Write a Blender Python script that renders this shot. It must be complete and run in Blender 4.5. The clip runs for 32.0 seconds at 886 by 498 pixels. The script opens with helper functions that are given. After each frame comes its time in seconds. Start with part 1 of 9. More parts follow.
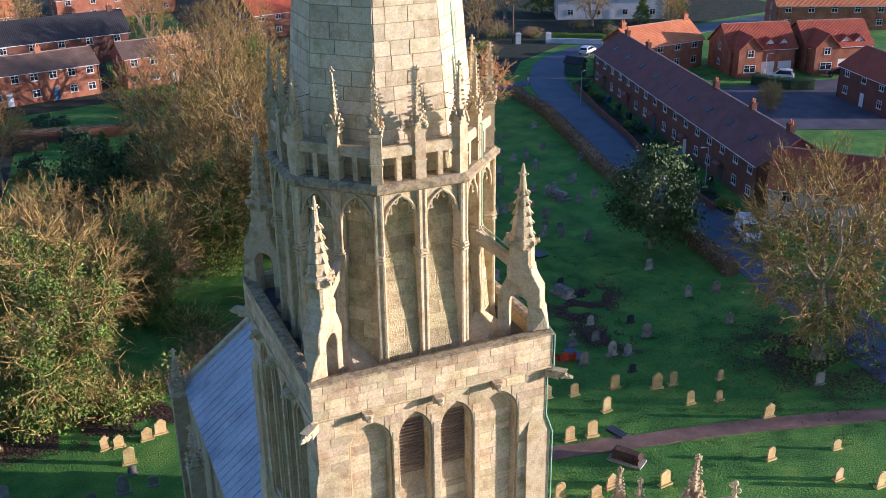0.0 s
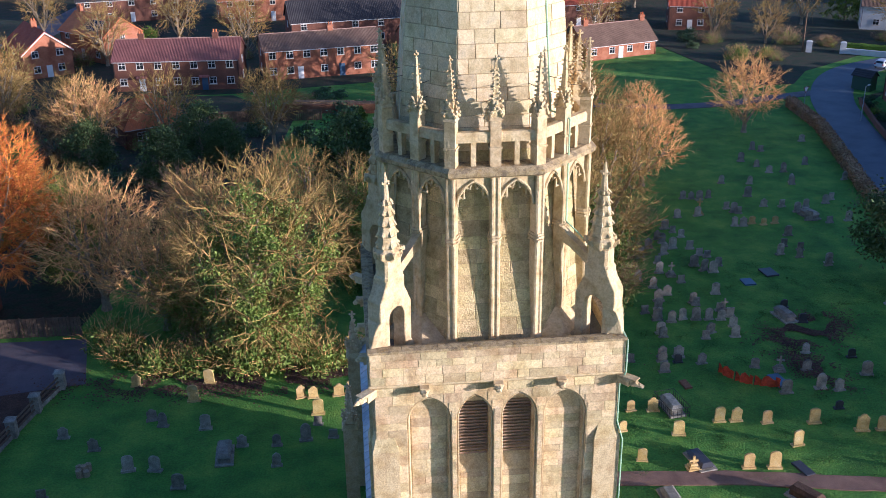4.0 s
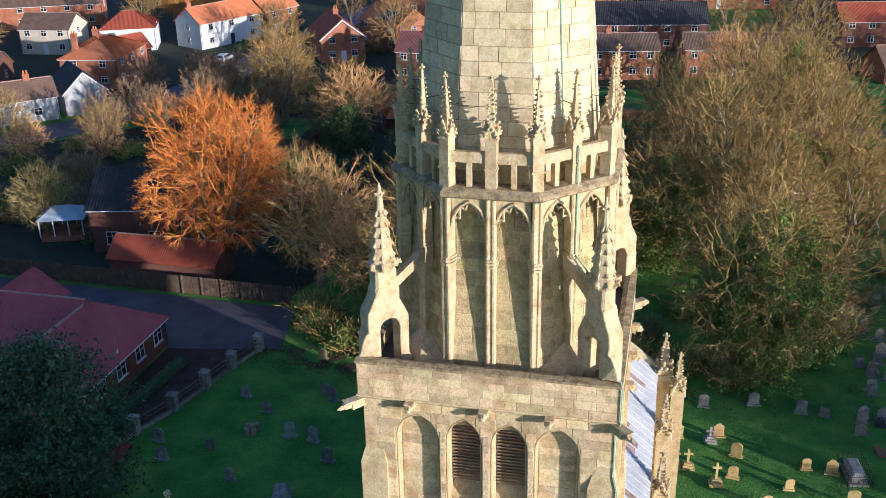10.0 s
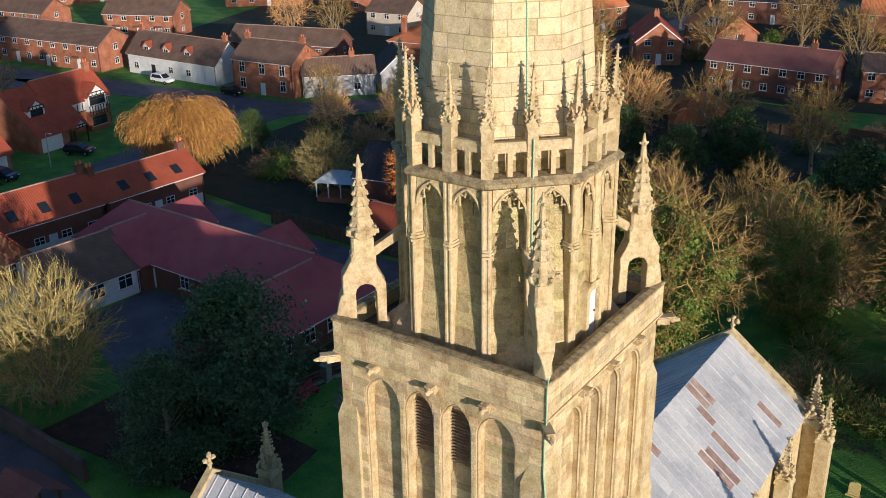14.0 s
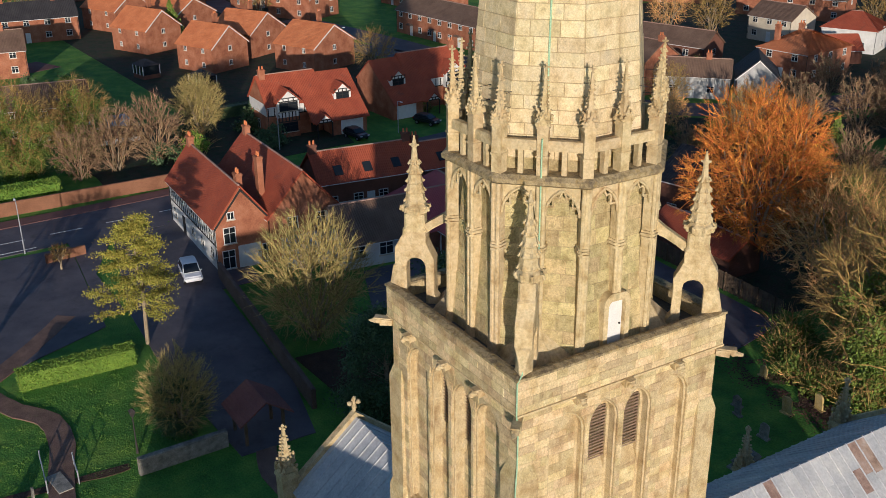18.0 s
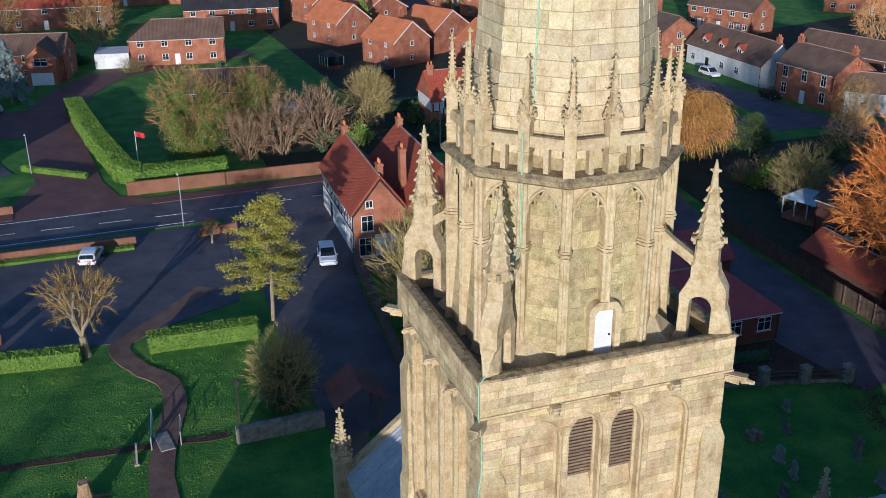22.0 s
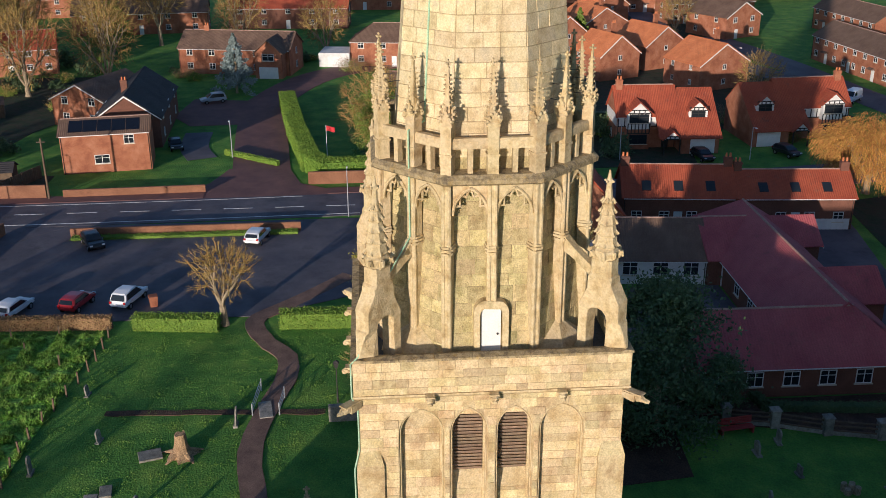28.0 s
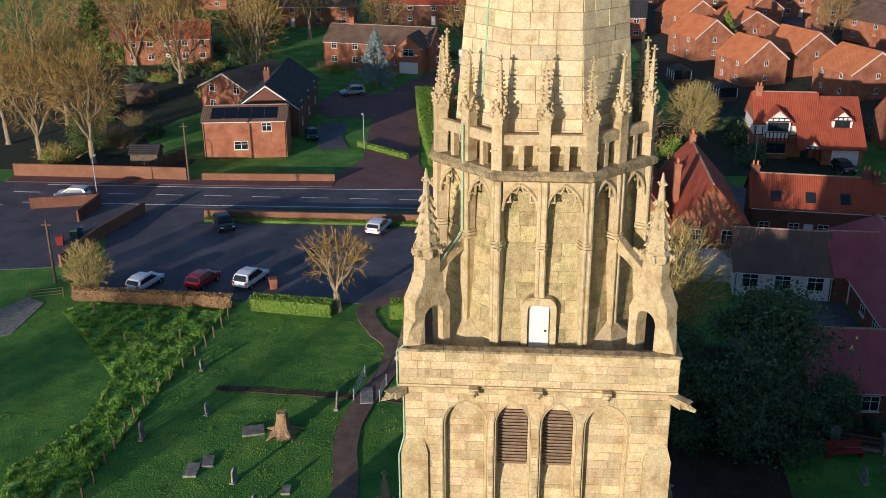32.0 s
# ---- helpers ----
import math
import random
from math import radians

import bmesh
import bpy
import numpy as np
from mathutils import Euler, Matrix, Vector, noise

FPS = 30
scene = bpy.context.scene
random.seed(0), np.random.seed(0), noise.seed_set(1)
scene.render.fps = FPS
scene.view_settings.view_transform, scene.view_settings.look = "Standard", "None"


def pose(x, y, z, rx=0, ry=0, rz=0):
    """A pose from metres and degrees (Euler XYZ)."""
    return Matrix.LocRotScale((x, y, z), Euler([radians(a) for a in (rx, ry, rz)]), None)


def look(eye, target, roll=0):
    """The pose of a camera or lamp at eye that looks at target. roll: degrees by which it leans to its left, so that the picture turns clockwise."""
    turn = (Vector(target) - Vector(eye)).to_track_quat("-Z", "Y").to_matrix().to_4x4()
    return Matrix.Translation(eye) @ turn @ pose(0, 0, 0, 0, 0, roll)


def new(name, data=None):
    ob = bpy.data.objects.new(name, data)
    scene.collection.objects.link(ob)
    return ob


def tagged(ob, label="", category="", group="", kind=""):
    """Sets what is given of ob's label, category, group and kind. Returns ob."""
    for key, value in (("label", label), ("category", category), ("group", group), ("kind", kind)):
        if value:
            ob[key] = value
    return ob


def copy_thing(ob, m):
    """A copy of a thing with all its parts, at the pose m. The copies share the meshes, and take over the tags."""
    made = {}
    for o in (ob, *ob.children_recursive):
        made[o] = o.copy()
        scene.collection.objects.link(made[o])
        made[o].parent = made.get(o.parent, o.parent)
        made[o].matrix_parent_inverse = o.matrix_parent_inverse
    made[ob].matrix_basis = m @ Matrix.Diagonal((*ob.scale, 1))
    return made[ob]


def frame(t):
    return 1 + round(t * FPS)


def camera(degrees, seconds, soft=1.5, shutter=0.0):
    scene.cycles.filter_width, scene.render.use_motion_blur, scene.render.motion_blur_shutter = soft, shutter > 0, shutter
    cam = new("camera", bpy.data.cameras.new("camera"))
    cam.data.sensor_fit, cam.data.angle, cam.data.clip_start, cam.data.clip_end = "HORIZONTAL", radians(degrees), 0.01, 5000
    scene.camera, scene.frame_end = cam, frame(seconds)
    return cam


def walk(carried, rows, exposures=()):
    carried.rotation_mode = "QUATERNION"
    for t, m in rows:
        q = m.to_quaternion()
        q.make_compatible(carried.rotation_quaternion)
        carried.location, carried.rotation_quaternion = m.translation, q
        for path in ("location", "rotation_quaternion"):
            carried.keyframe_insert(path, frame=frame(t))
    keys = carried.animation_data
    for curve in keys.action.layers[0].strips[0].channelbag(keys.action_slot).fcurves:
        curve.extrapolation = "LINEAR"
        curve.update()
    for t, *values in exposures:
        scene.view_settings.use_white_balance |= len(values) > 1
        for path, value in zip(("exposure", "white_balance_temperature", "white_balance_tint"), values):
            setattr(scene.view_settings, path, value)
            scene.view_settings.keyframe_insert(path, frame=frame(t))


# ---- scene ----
cam = camera(47.6, 32.0, soft=0.5)

PATH = [
    (0, (-10.107, -28.438, 40.312), (-9.387, -26.75, 39.518), -0.8),
    (0.5, (-9.682, -28.578, 40.322), (-9.025, -26.866, 39.522), -1.0),
    (1, (-9.187, -28.749, 40.265), (-8.603, -27.011, 39.466), -1.1),
    (1.5, (-8.66, -28.954, 40.199), (-8.125, -27.199, 39.401), -0.9),
    (2, (-7.914, -29.222, 40.162), (-7.423, -27.455, 39.364), -0.9),
    (2.5, (-7.151, -29.585, 40.185), (-6.74, -27.798, 39.388), -1.0),
    (3, (-6.232, -29.951, 40.18), (-5.898, -28.147, 39.384), -0.9),
    (3.5, (-5.298, -30.297, 40.179), (-5.04, -28.481, 39.383), -0.9),
    (4, (-4.171, -30.669, 40.207), (-3.998, -28.843, 39.411), -0.8),
    (4.5, (-3.149, -30.92, 40.201), (-3.039, -29.088, 39.407), -0.8),
    (6.5, (0.009, -31.066, 40.277), (-0.094, -29.231, 39.486), -1.0),
    (7, (0.586, -30.898, 40.314), (0.443, -29.066, 39.525), -1.0),
    (7.5, (1.061, -30.61, 40.303), (0.888, -28.781, 39.513), -1.0),
    (8, (1.633, -30.365, 40.362), (1.426, -28.54, 39.571), -0.9),
    (8.5, (2.214, -30.053, 40.345), (1.966, -28.232, 39.554), -1.0),
    (9, (2.986, -29.79, 40.335), (2.669, -27.979, 39.546), -1.0),
    (9.5, (3.808, -29.553, 40.336), (3.442, -27.752, 39.549), -1.1),
    (10, (4.812, -29.334, 40.34), (4.386, -27.546, 39.552), -1.1),
    (10.5, (5.837, -29.064, 40.253), (5.355, -27.289, 39.467), -1.1),
    (11, (6.969, -28.774, 40.122), (6.429, -27.016, 39.337), -1.2),
    (11.5, (8.144, -28.482, 40.057), (7.542, -26.743, 39.274), -1.1),
    (12, (9.507, -28.152, 40.04), (8.833, -26.439, 39.258), -1.1),
    (12.5, (10.855, -27.742, 40.0), (10.094, -26.065, 39.22), -1.2),
    (13, (12.431, -27.272, 39.967), (11.577, -25.64, 39.19), -1.0),
    (13.5, (13.953, -26.723, 39.953), (12.991, -25.15, 39.177), -1.0),
    (14, (15.63, -26.08, 39.985), (14.58, -24.564, 39.21), -0.9),
    (14.5, (17.206, -25.366, 40.083), (16.075, -23.911, 39.305), -0.8),
    (16.5, (23.133, -21.696, 40.177), (21.722, -20.509, 39.402), -0.5),
    (17, (23.956, -20.755, 40.158), (22.483, -19.643, 39.385), -0.5),
    (17.5, (24.217, -19.905, 40.121), (22.687, -18.877, 39.346), -0.5),
    (18, (24.307, -19.028, 40.071), (22.732, -18.07, 39.296), -0.5),
    (18.5, (24.35, -18.401, 39.951), (22.752, -17.479, 39.178), -0.4),
    (19, (24.466, -17.74, 39.866), (22.86, -16.833, 39.093), -0.4),
    (19.5, (24.641, -17.064, 39.773), (23.021, -16.181, 39.001), -0.4),
    (20, (24.972, -16.522, 39.797), (23.337, -15.668, 39.025), -0.4),
    (20.5, (25.278, -15.838, 39.719), (23.617, -15.035, 38.948), -0.4),
    (21, (25.713, -14.97, 39.665), (24.021, -14.232, 38.895), -0.3),
    (21.5, (26.15, -14.129, 39.6), (24.431, -13.455, 38.831), -0.4),
    (22, (26.627, -13.087, 39.5), (24.882, -12.482, 38.733), -0.4),
    (22.5, (27.074, -12.024, 39.411), (25.307, -11.486, 38.645), -0.3),
    (23, (27.567, -11.005, 39.389), (25.786, -10.515, 38.623), -0.3),
    (23.5, (28.009, -9.865, 39.345), (26.215, -9.419, 38.58), -0.3),
    (24, (28.401, -8.653, 39.351), (26.591, -8.288, 38.583), -0.5),
    (24.5, (28.906, -7.658, 39.365), (27.085, -7.352, 38.598), -0.3),
    (26.5, (29.885, -4.607, 39.295), (28.048, -4.409, 38.529), -0.3),
    (27, (29.995, -4.078, 39.302), (28.156, -3.907, 38.535), -0.3),
    (27.5, (30.101, -3.736, 39.326), (28.254, -3.587, 38.572), -0.3),
    (28, (30.146, -3.391, 39.306), (28.293, -3.256, 38.565), -0.3),
    (28.5, (30.177, -3.137, 39.304), (28.324, -3.016, 38.562), -0.3),
    (29, (30.25, -2.836, 39.307), (28.395, -2.749, 38.565), -0.3),
    (29.5, (30.214, -2.518, 39.262), (28.357, -2.473, 38.52), -0.3),
    (30, (30.313, -2.161, 39.295), (28.456, -2.168, 38.553), -0.3),
    (30.5, (30.388, -1.811, 39.294), (28.531, -1.857, 38.552), -0.2),
    (31, (30.389, -1.418, 39.264), (28.533, -1.497, 38.522), -0.2),
    (31.5, (30.404, -1.057, 39.254), (28.55, -1.165, 38.512), -0.2),
    (32, (30.589, -0.685, 39.287), (28.737, -0.833, 38.545), -0.3),
]
EXPOSURES = [(0, 0.86, 4850, 24), (4, 0.84, 4800, 23), (9, 0.66, 4750, 17), (13, 0.23, 4950, 13), (15.5, 0.0, 5450, 12), (17, -0.14, 5450, 12), (18.2, -0.16, 5150, 11), (20, -0.16, 4750, 11), (22, -0.12, 4550, 12), (24, -0.08, 4800, 13), (28, 0.0, 5250, 14), (32, 0.0, 5200, 13)]
walk(cam, [(t, look(eye, target, roll)) for t, eye, target, roll in PATH], EXPOSURES)

# ---- world and light ----
SUN_AZ, SUN_EL = radians(-27.0), radians(8.0)
world = bpy.data.worlds.new("sky")
scene.world = world
world.use_nodes = True
wn = world.node_tree
sky = wn.nodes.new("ShaderNodeTexSky")
sky.sky_type = "NISHITA"
sky.sun_disc = False
sky.sun_elevation = SUN_EL
sky.ozone_density = 2.2
sky.sun_rotation = math.pi / 2 - SUN_AZ
wn.nodes["Background"].inputs["Strength"].default_value = 0.125
wn.links.new(sky.outputs["Color"], wn.nodes["Background"].inputs["Color"])
sun = new("sun", bpy.data.lights.new("sun", "SUN"))
sun.data.energy = 5.0
sun.data.color = (1.0, 0.775, 0.525)
sun.data.angle = radians(0.6)
sun_dir = Vector((math.cos(SUN_AZ) * math.cos(SUN_EL), math.sin(SUN_AZ) * math.cos(SUN_EL), math.sin(SUN_EL)))
sun.matrix_world = look(tuple(sun_dir * 200), (0, 0, 0))


# ---- materials ----
def material(name, tones, scale=3.0, rough=0.85, bump=0.3, bump_scale=40.0, metal=0.0, random_tint=0.0, island=0.0, fine=0.25, ribs=None, spec=0.3, bump_dist=0.02, stains=()):
    """Noise-mixed colours at two scales, with relief; random_tint varies object by object, island piece by piece; ribs: (axis, period, depth)."""
    m = bpy.data.materials.new(name)
    m.use_nodes = True
    nt = m.node_tree
    N, L = nt.nodes.new, nt.links.new
    b = nt.nodes["Principled BSDF"]
    b.inputs["Roughness"].default_value = rough
    b.inputs["Metallic"].default_value = metal
    b.inputs["Specular IOR Level"].default_value = spec
    geo = N("ShaderNodeNewGeometry")
    n1 = N("ShaderNodeTexNoise")
    n1.inputs["Scale"].default_value = scale
    n1.inputs["Detail"].default_value = 6
    n1.inputs["Roughness"].default_value = 0.62
    L(geo.outputs["Position"], n1.inputs["Vector"])
    ramp = N("ShaderNodeValToRGB")
    el = ramp.color_ramp.elements
    for i, c in enumerate(tones):
        p = 0.3 + 0.4 * i / max(1, len(tones) - 1)
        e = el[i] if i < 2 else el.new(p)
        e.position, e.color = p, (*c, 1)
    L(n1.outputs["Fac"], ramp.inputs["Fac"])
    colour = ramp.outputs["Color"]
    for stain, stain_scale, stain_from, most in stains:
        mp = N("ShaderNodeMapping")
        mp.inputs["Location"].default_value = (most * 31, stain_scale * 7, 0)
        mp.inputs["Scale"].default_value = (stain_scale, stain_scale, stain_scale * 0.5)
        L(geo.outputs["Position"], mp.inputs["Vector"])
        n3 = N("ShaderNodeTexNoise")
        n3.inputs["Scale"].default_value = 1.0
        n3.inputs["Detail"].default_value = 9
        n3.inputs["Roughness"].default_value = 0.72
        L(mp.outputs["Vector"], n3.inputs["Vector"])
        lim = N("ShaderNodeMapRange")
        lim.inputs["From Min"].default_value, lim.inputs["From Max"].default_value = stain_from, stain_from + 0.16
        lim.inputs["To Max"].default_value = most
        L(n3.outputs["Fac"], lim.inputs["Value"])
        mix = N("ShaderNodeMix")
        mix.data_type = "RGBA"
        mix.inputs["B"].default_value = (*stain, 1)
        L(lim.outputs["Result"], mix.inputs["Factor"])
        L(colour, mix.inputs["A"])
        colour = mix.outputs["Result"]
    n2 = N("ShaderNodeTexNoise")
    n2.inputs["Scale"].default_value = bump_scale
    n2.inputs["Detail"].default_value = 4
    L(geo.outputs["Position"], n2.inputs["Vector"])
    hsv = N("ShaderNodeHueSaturation")
    L(colour, hsv.inputs["Color"])
    spread = N("ShaderNodeMapRange")
    spread.inputs["From Min"].default_value, spread.inputs["From Max"].default_value = 0.3, 0.7
    spread.inputs["To Min"].default_value, spread.inputs["To Max"].default_value = 1 - fine, 1 + fine
    L(n2.outputs["Fac"], spread.inputs["Value"])
    value = spread.outputs["Result"]
    if random_tint or island:
        source = N("ShaderNodeObjectInfo").outputs["Random"] if random_tint else geo.outputs["Random Per Island"]
        amount = random_tint or island
        r = N("ShaderNodeMapRange")
        r.inputs["To Min"].default_value, r.inputs["To Max"].default_value = 1 - amount, 1 + amount * 0.8
        L(source, r.inputs["Value"])
        mul = N("ShaderNodeMath")
        mul.operation = "MULTIPLY"
        L(value, mul.inputs[0])
        L(r.outputs["Result"], mul.inputs[1])
        value = mul.outputs["Value"]
        hue = N("ShaderNodeMapRange")
        hue.inputs["To Min"].default_value, hue.inputs["To Max"].default_value = 0.5 - amount * 0.04, 0.5 + amount * 0.05
        frac = N("ShaderNodeMath")
        frac.operation = "FRACT"
        mul7 = N("ShaderNodeMath")
        mul7.operation = "MULTIPLY"
        mul7.inputs[1].default_value = 7.31
        L(source, mul7.inputs[0])
        L(mul7.outputs["Value"], frac.inputs[0])
        L(frac.outputs["Value"], hue.inputs["Value"])
        L(hue.outputs["Result"], hsv.inputs["Hue"])
    L(value, hsv.inputs["Value"])
    L(hsv.outputs["Color"], b.inputs["Base Color"])
    height = n2.outputs["Fac"]
    if ribs:
        axis, period, depth = ribs
        tc = N("ShaderNodeTexCoord")
        w = N("ShaderNodeTexWave")
        w.bands_direction = axis
        w.inputs["Scale"].default_value = 0.314 / period
        w.inputs["Distortion"].default_value = 0.15
        L(tc.outputs["Object"], w.inputs["Vector"])
        add = N("ShaderNodeMath")
        add.operation = "MULTIPLY_ADD"
        add.inputs[1].default_value = depth
        L(w.outputs["Fac"], add.inputs[0])
        L(height, add.inputs[2])
        height = add.outputs["Value"]
    bp = N("ShaderNodeBump")
    bp.inputs["Strength"].default_value = bump
    bp.inputs["Distance"].default_value = bump_dist
    L(height, bp.inputs["Height"])
    L(bp.outputs["Normal"], b.inputs["Normal"])
    return m


BROWN, MOSS, LIME, BLACK = (0.33, 0.215, 0.105), (0.20, 0.175, 0.065), (0.76, 0.67, 0.50), (0.12, 0.095, 0.065)
STONE = material("limestone", [(0.419, 0.295, 0.139), (0.538, 0.408, 0.212), (0.629, 0.502, 0.288), (0.509, 0.384, 0.207)], 1.6, 0.9, 0.6, 18, random_tint=0.24, fine=0.2, bump_dist=0.025, stains=((BROWN, 1.3, 0.525, 0.75), (LIME, 2.6, 0.57, 0.45), (BLACK, 3.4, 0.6, 0.6), ((0.30, 0.21, 0.12), 7.0, 0.56, 0.5)))
STONE_JOIN = material("limestone_coursed", [(0.419, 0.295, 0.139), (0.538, 0.408, 0.212), (0.618, 0.497, 0.288), (0.498, 0.379, 0.207)], 1.6, 0.9, 0.6, 18, island=0.24, fine=0.2, bump_dist=0.025, stains=((BROWN, 1.3, 0.525, 0.75), (LIME, 2.6, 0.57, 0.45), (BLACK, 3.4, 0.6, 0.6), ((0.30, 0.21, 0.12), 7.0, 0.56, 0.5)))
STONE_WORN = material("weathered_limestone", [(0.359, 0.256, 0.119), (0.509, 0.389, 0.205), (0.599, 0.483, 0.282), (0.469, 0.364, 0.2)], 2.4, 0.92, 0.7, 14, random_tint=0.1, fine=0.12, bump_dist=0.04, stains=((BROWN, 1.8, 0.54, 0.6), (LIME, 3.4, 0.59, 0.35), (MOSS, 1.9, 0.58, 0.6), (BLACK, 4.2, 0.61, 0.6)))
STONE_DRUM = material("mossy_rough_limestone", [(0.339, 0.256, 0.119), (0.469, 0.379, 0.182), (0.579, 0.472, 0.246), (0.409, 0.34, 0.164)], 3.0, 0.95, 1.0, 20, island=0.24, fine=0.18, bump_dist=0.05, stains=((MOSS, 1.1, 0.53, 0.6), (BROWN, 2.4, 0.56, 0.5), (BLACK, 4.0, 0.61, 0.55)))
MORTAR = material("lime_mortar", [(0.329, 0.256, 0.141), (0.469, 0.373, 0.219)], 4, 0.95, 0.5, 50)
STONE_SPIRE = material("spire_limestone", [(0.464, 0.361, 0.193), (0.593, 0.477, 0.27), (0.681, 0.568, 0.346), (0.543, 0.463, 0.306)], 2.4, 0.92, 0.35, 22, random_tint=0.16, fine=0.16, bump_dist=0.02, stains=((BROWN, 1.9, 0.54, 0.55), (LIME, 2.8, 0.56, 0.5), ((0.24, 0.20, 0.14), 3.6, 0.575, 0.6), (BLACK, 8.0, 0.60, 0.6)))
COPING = material("lichened_coping", [(0.224, 0.172, 0.088), (0.346, 0.267, 0.134), (0.45, 0.36, 0.206), (0.363, 0.258, 0.103)], 5, 0.95, 0.7, 45, fine=0.2, bump_dist=0.03, stains=((BLACK, 4.0, 0.46, 0.8), ((0.50, 0.33, 0.08), 3.0, 0.55, 0.7)))
LEAD = material("lead_roof", [(0.38, 0.39, 0.41), (0.52, 0.52, 0.53), (0.62, 0.61, 0.59)], 0.6, 0.5, 0.15, 8, metal=0.0, fine=0.12, random_tint=0.12)
LEAD_RUST = material("rust_stained_lead", [(0.20, 0.13, 0.10), (0.32, 0.22, 0.17), (0.38, 0.30, 0.26)], 1.6, 0.6, 0.15, 8, fine=0.15, random_tint=0.2)
LEAD_PALE = material("pale_new_lead", [(0.46, 0.46, 0.47), (0.58, 0.57, 0.56)], 0.9, 0.5, 0.15, 8, fine=0.1, random_tint=0.12)
LEAD_DECK_SHADED = material("shaded_lead_deck", [(0.06, 0.07, 0.07), (0.12, 0.12, 0.12)], 1.2, 0.7, 0.2, 12)
LOUVRE = material("louvre_timber", [(0.24, 0.165, 0.11), (0.38, 0.28, 0.19)], 5, 0.8, 0.3, 60, random_tint=0.2)
COPPER = material("verdigris_copper", [(0.28, 0.48, 0.30), (0.46, 0.63, 0.42)], 6, 0.7, 0.1, 40)
IRON = material("dark_iron", [(0.03, 0.03, 0.03), (0.06, 0.05, 0.045)], 9, 0.6, 0.2, 60)
WHITE = material("white_paint", [(0.70, 0.69, 0.66), (0.80, 0.79, 0.76)], 1.5, 0.6, 0.1, 20, fine=0.06)
RENDER_WHITE = material("white_render", [(0.60, 0.59, 0.56), (0.78, 0.77, 0.74)], 0.8, 0.85, 0.2, 30, fine=0.08)
# white walls that lie in shade, with the dimness put into their colour
RENDER_SHADED = material("shaded_white_render", [(0.34, 0.34, 0.34), (0.48, 0.47, 0.45)], 0.8, 0.9, 0.3, 24, fine=0.12)
RENDER_CREAM = material("cream_render", [(0.52, 0.45, 0.34), (0.66, 0.58, 0.45)], 0.8, 0.85, 0.2, 30, fine=0.08)
GRASS = material("grass", [(0.053, 0.139, 0.022), (0.097, 0.233, 0.033), (0.193, 0.319, 0.046)], 0.3, 0.9, 0.8, 7.0, fine=0.22, bump_dist=0.12, stains=(((0.05, 0.055, 0.022), 0.5, 0.56, 0.45), ((0.15, 0.19, 0.05), 1.4, 0.56, 0.4)))
BLADE = material("grass_blades", [(0.1, 0.213, 0.026), (0.175, 0.31, 0.044), (0.25, 0.368, 0.061)], 0.3, 0.85, 0, 5, island=0.15)
# the lawn blades again, darkened to carry the churchyard's shade in the colour
BLADE_SHADED = material("shaded_churchyard_blades", [(0.045, 0.115, 0.022), (0.085, 0.175, 0.034), (0.14, 0.22, 0.05)], 0.3, 0.85, 0, 5, island=0.3)
ROUGH_GRASS = material("rough_grass", [(0.126, 0.265, 0.032), (0.232, 0.413, 0.057), (0.36, 0.48, 0.089)], 0.9, 0.9, 1.0, 3.0, fine=0.5, bump_dist=0.3)
ASPHALT = material("asphalt", [(0.078, 0.071, 0.085), (0.114, 0.102, 0.114), (0.156, 0.137, 0.148)], 0.25, 0.7, 0.25, 30, fine=0.15, stains=(((0.045, 0.043, 0.05), 0.35, 0.52, 0.6), ((0.14, 0.12, 0.115), 0.8, 0.58, 0.4)))
# lane asphalt, made pale and bluish in colour for the sky's glare on it
ASPHALT_GLARE = material("sky_glare_asphalt", [(0.062, 0.072, 0.098), (0.092, 0.105, 0.138), (0.125, 0.135, 0.158)], 0.3, 0.55, 0.25, 30, fine=0.15)
ASPHALT_RED = material("reddish_asphalt", [(0.135, 0.071, 0.067), (0.23, 0.116, 0.095)], 0.35, 0.8, 0.25, 30, fine=0.2)
GRAVEL = material("gravel_path", [(0.15, 0.091, 0.068), (0.27, 0.168, 0.121)], 0.8, 0.9, 0.4, 20, fine=0.3)
BRICK = material("red_brick", [(0.24, 0.085, 0.045), (0.34, 0.135, 0.07), (0.42, 0.19, 0.11)], 0.7, 0.9, 0.3, 12, fine=0.22)
BRICK_DARK = material("brown_brick", [(0.13, 0.06, 0.04), (0.20, 0.09, 0.06)], 0.7, 0.9, 0.3, 12, fine=0.22)
BRICK_DULL = material("grey_brown_brick", [(0.085, 0.062, 0.05), (0.15, 0.11, 0.09)], 0.7, 0.9, 0.3, 12, fine=0.25)
BRICK_WALL = material("garden_wall_brick", [(0.187, 0.084, 0.046), (0.281, 0.137, 0.076)], 0.5, 0.9, 0.3, 9, fine=0.25)
TILE_RED = material("red_pantile", [(0.299, 0.063, 0.031), (0.414, 0.098, 0.044)], 0.5, 0.8, 0.7, 10, ribs=("X", 0.24, 1.0), fine=0.18, bump_dist=0.05, stains=(((0.10, 0.065, 0.05), 0.7, 0.56, 0.5), ((0.30, 0.20, 0.13), 1.7, 0.58, 0.4)))
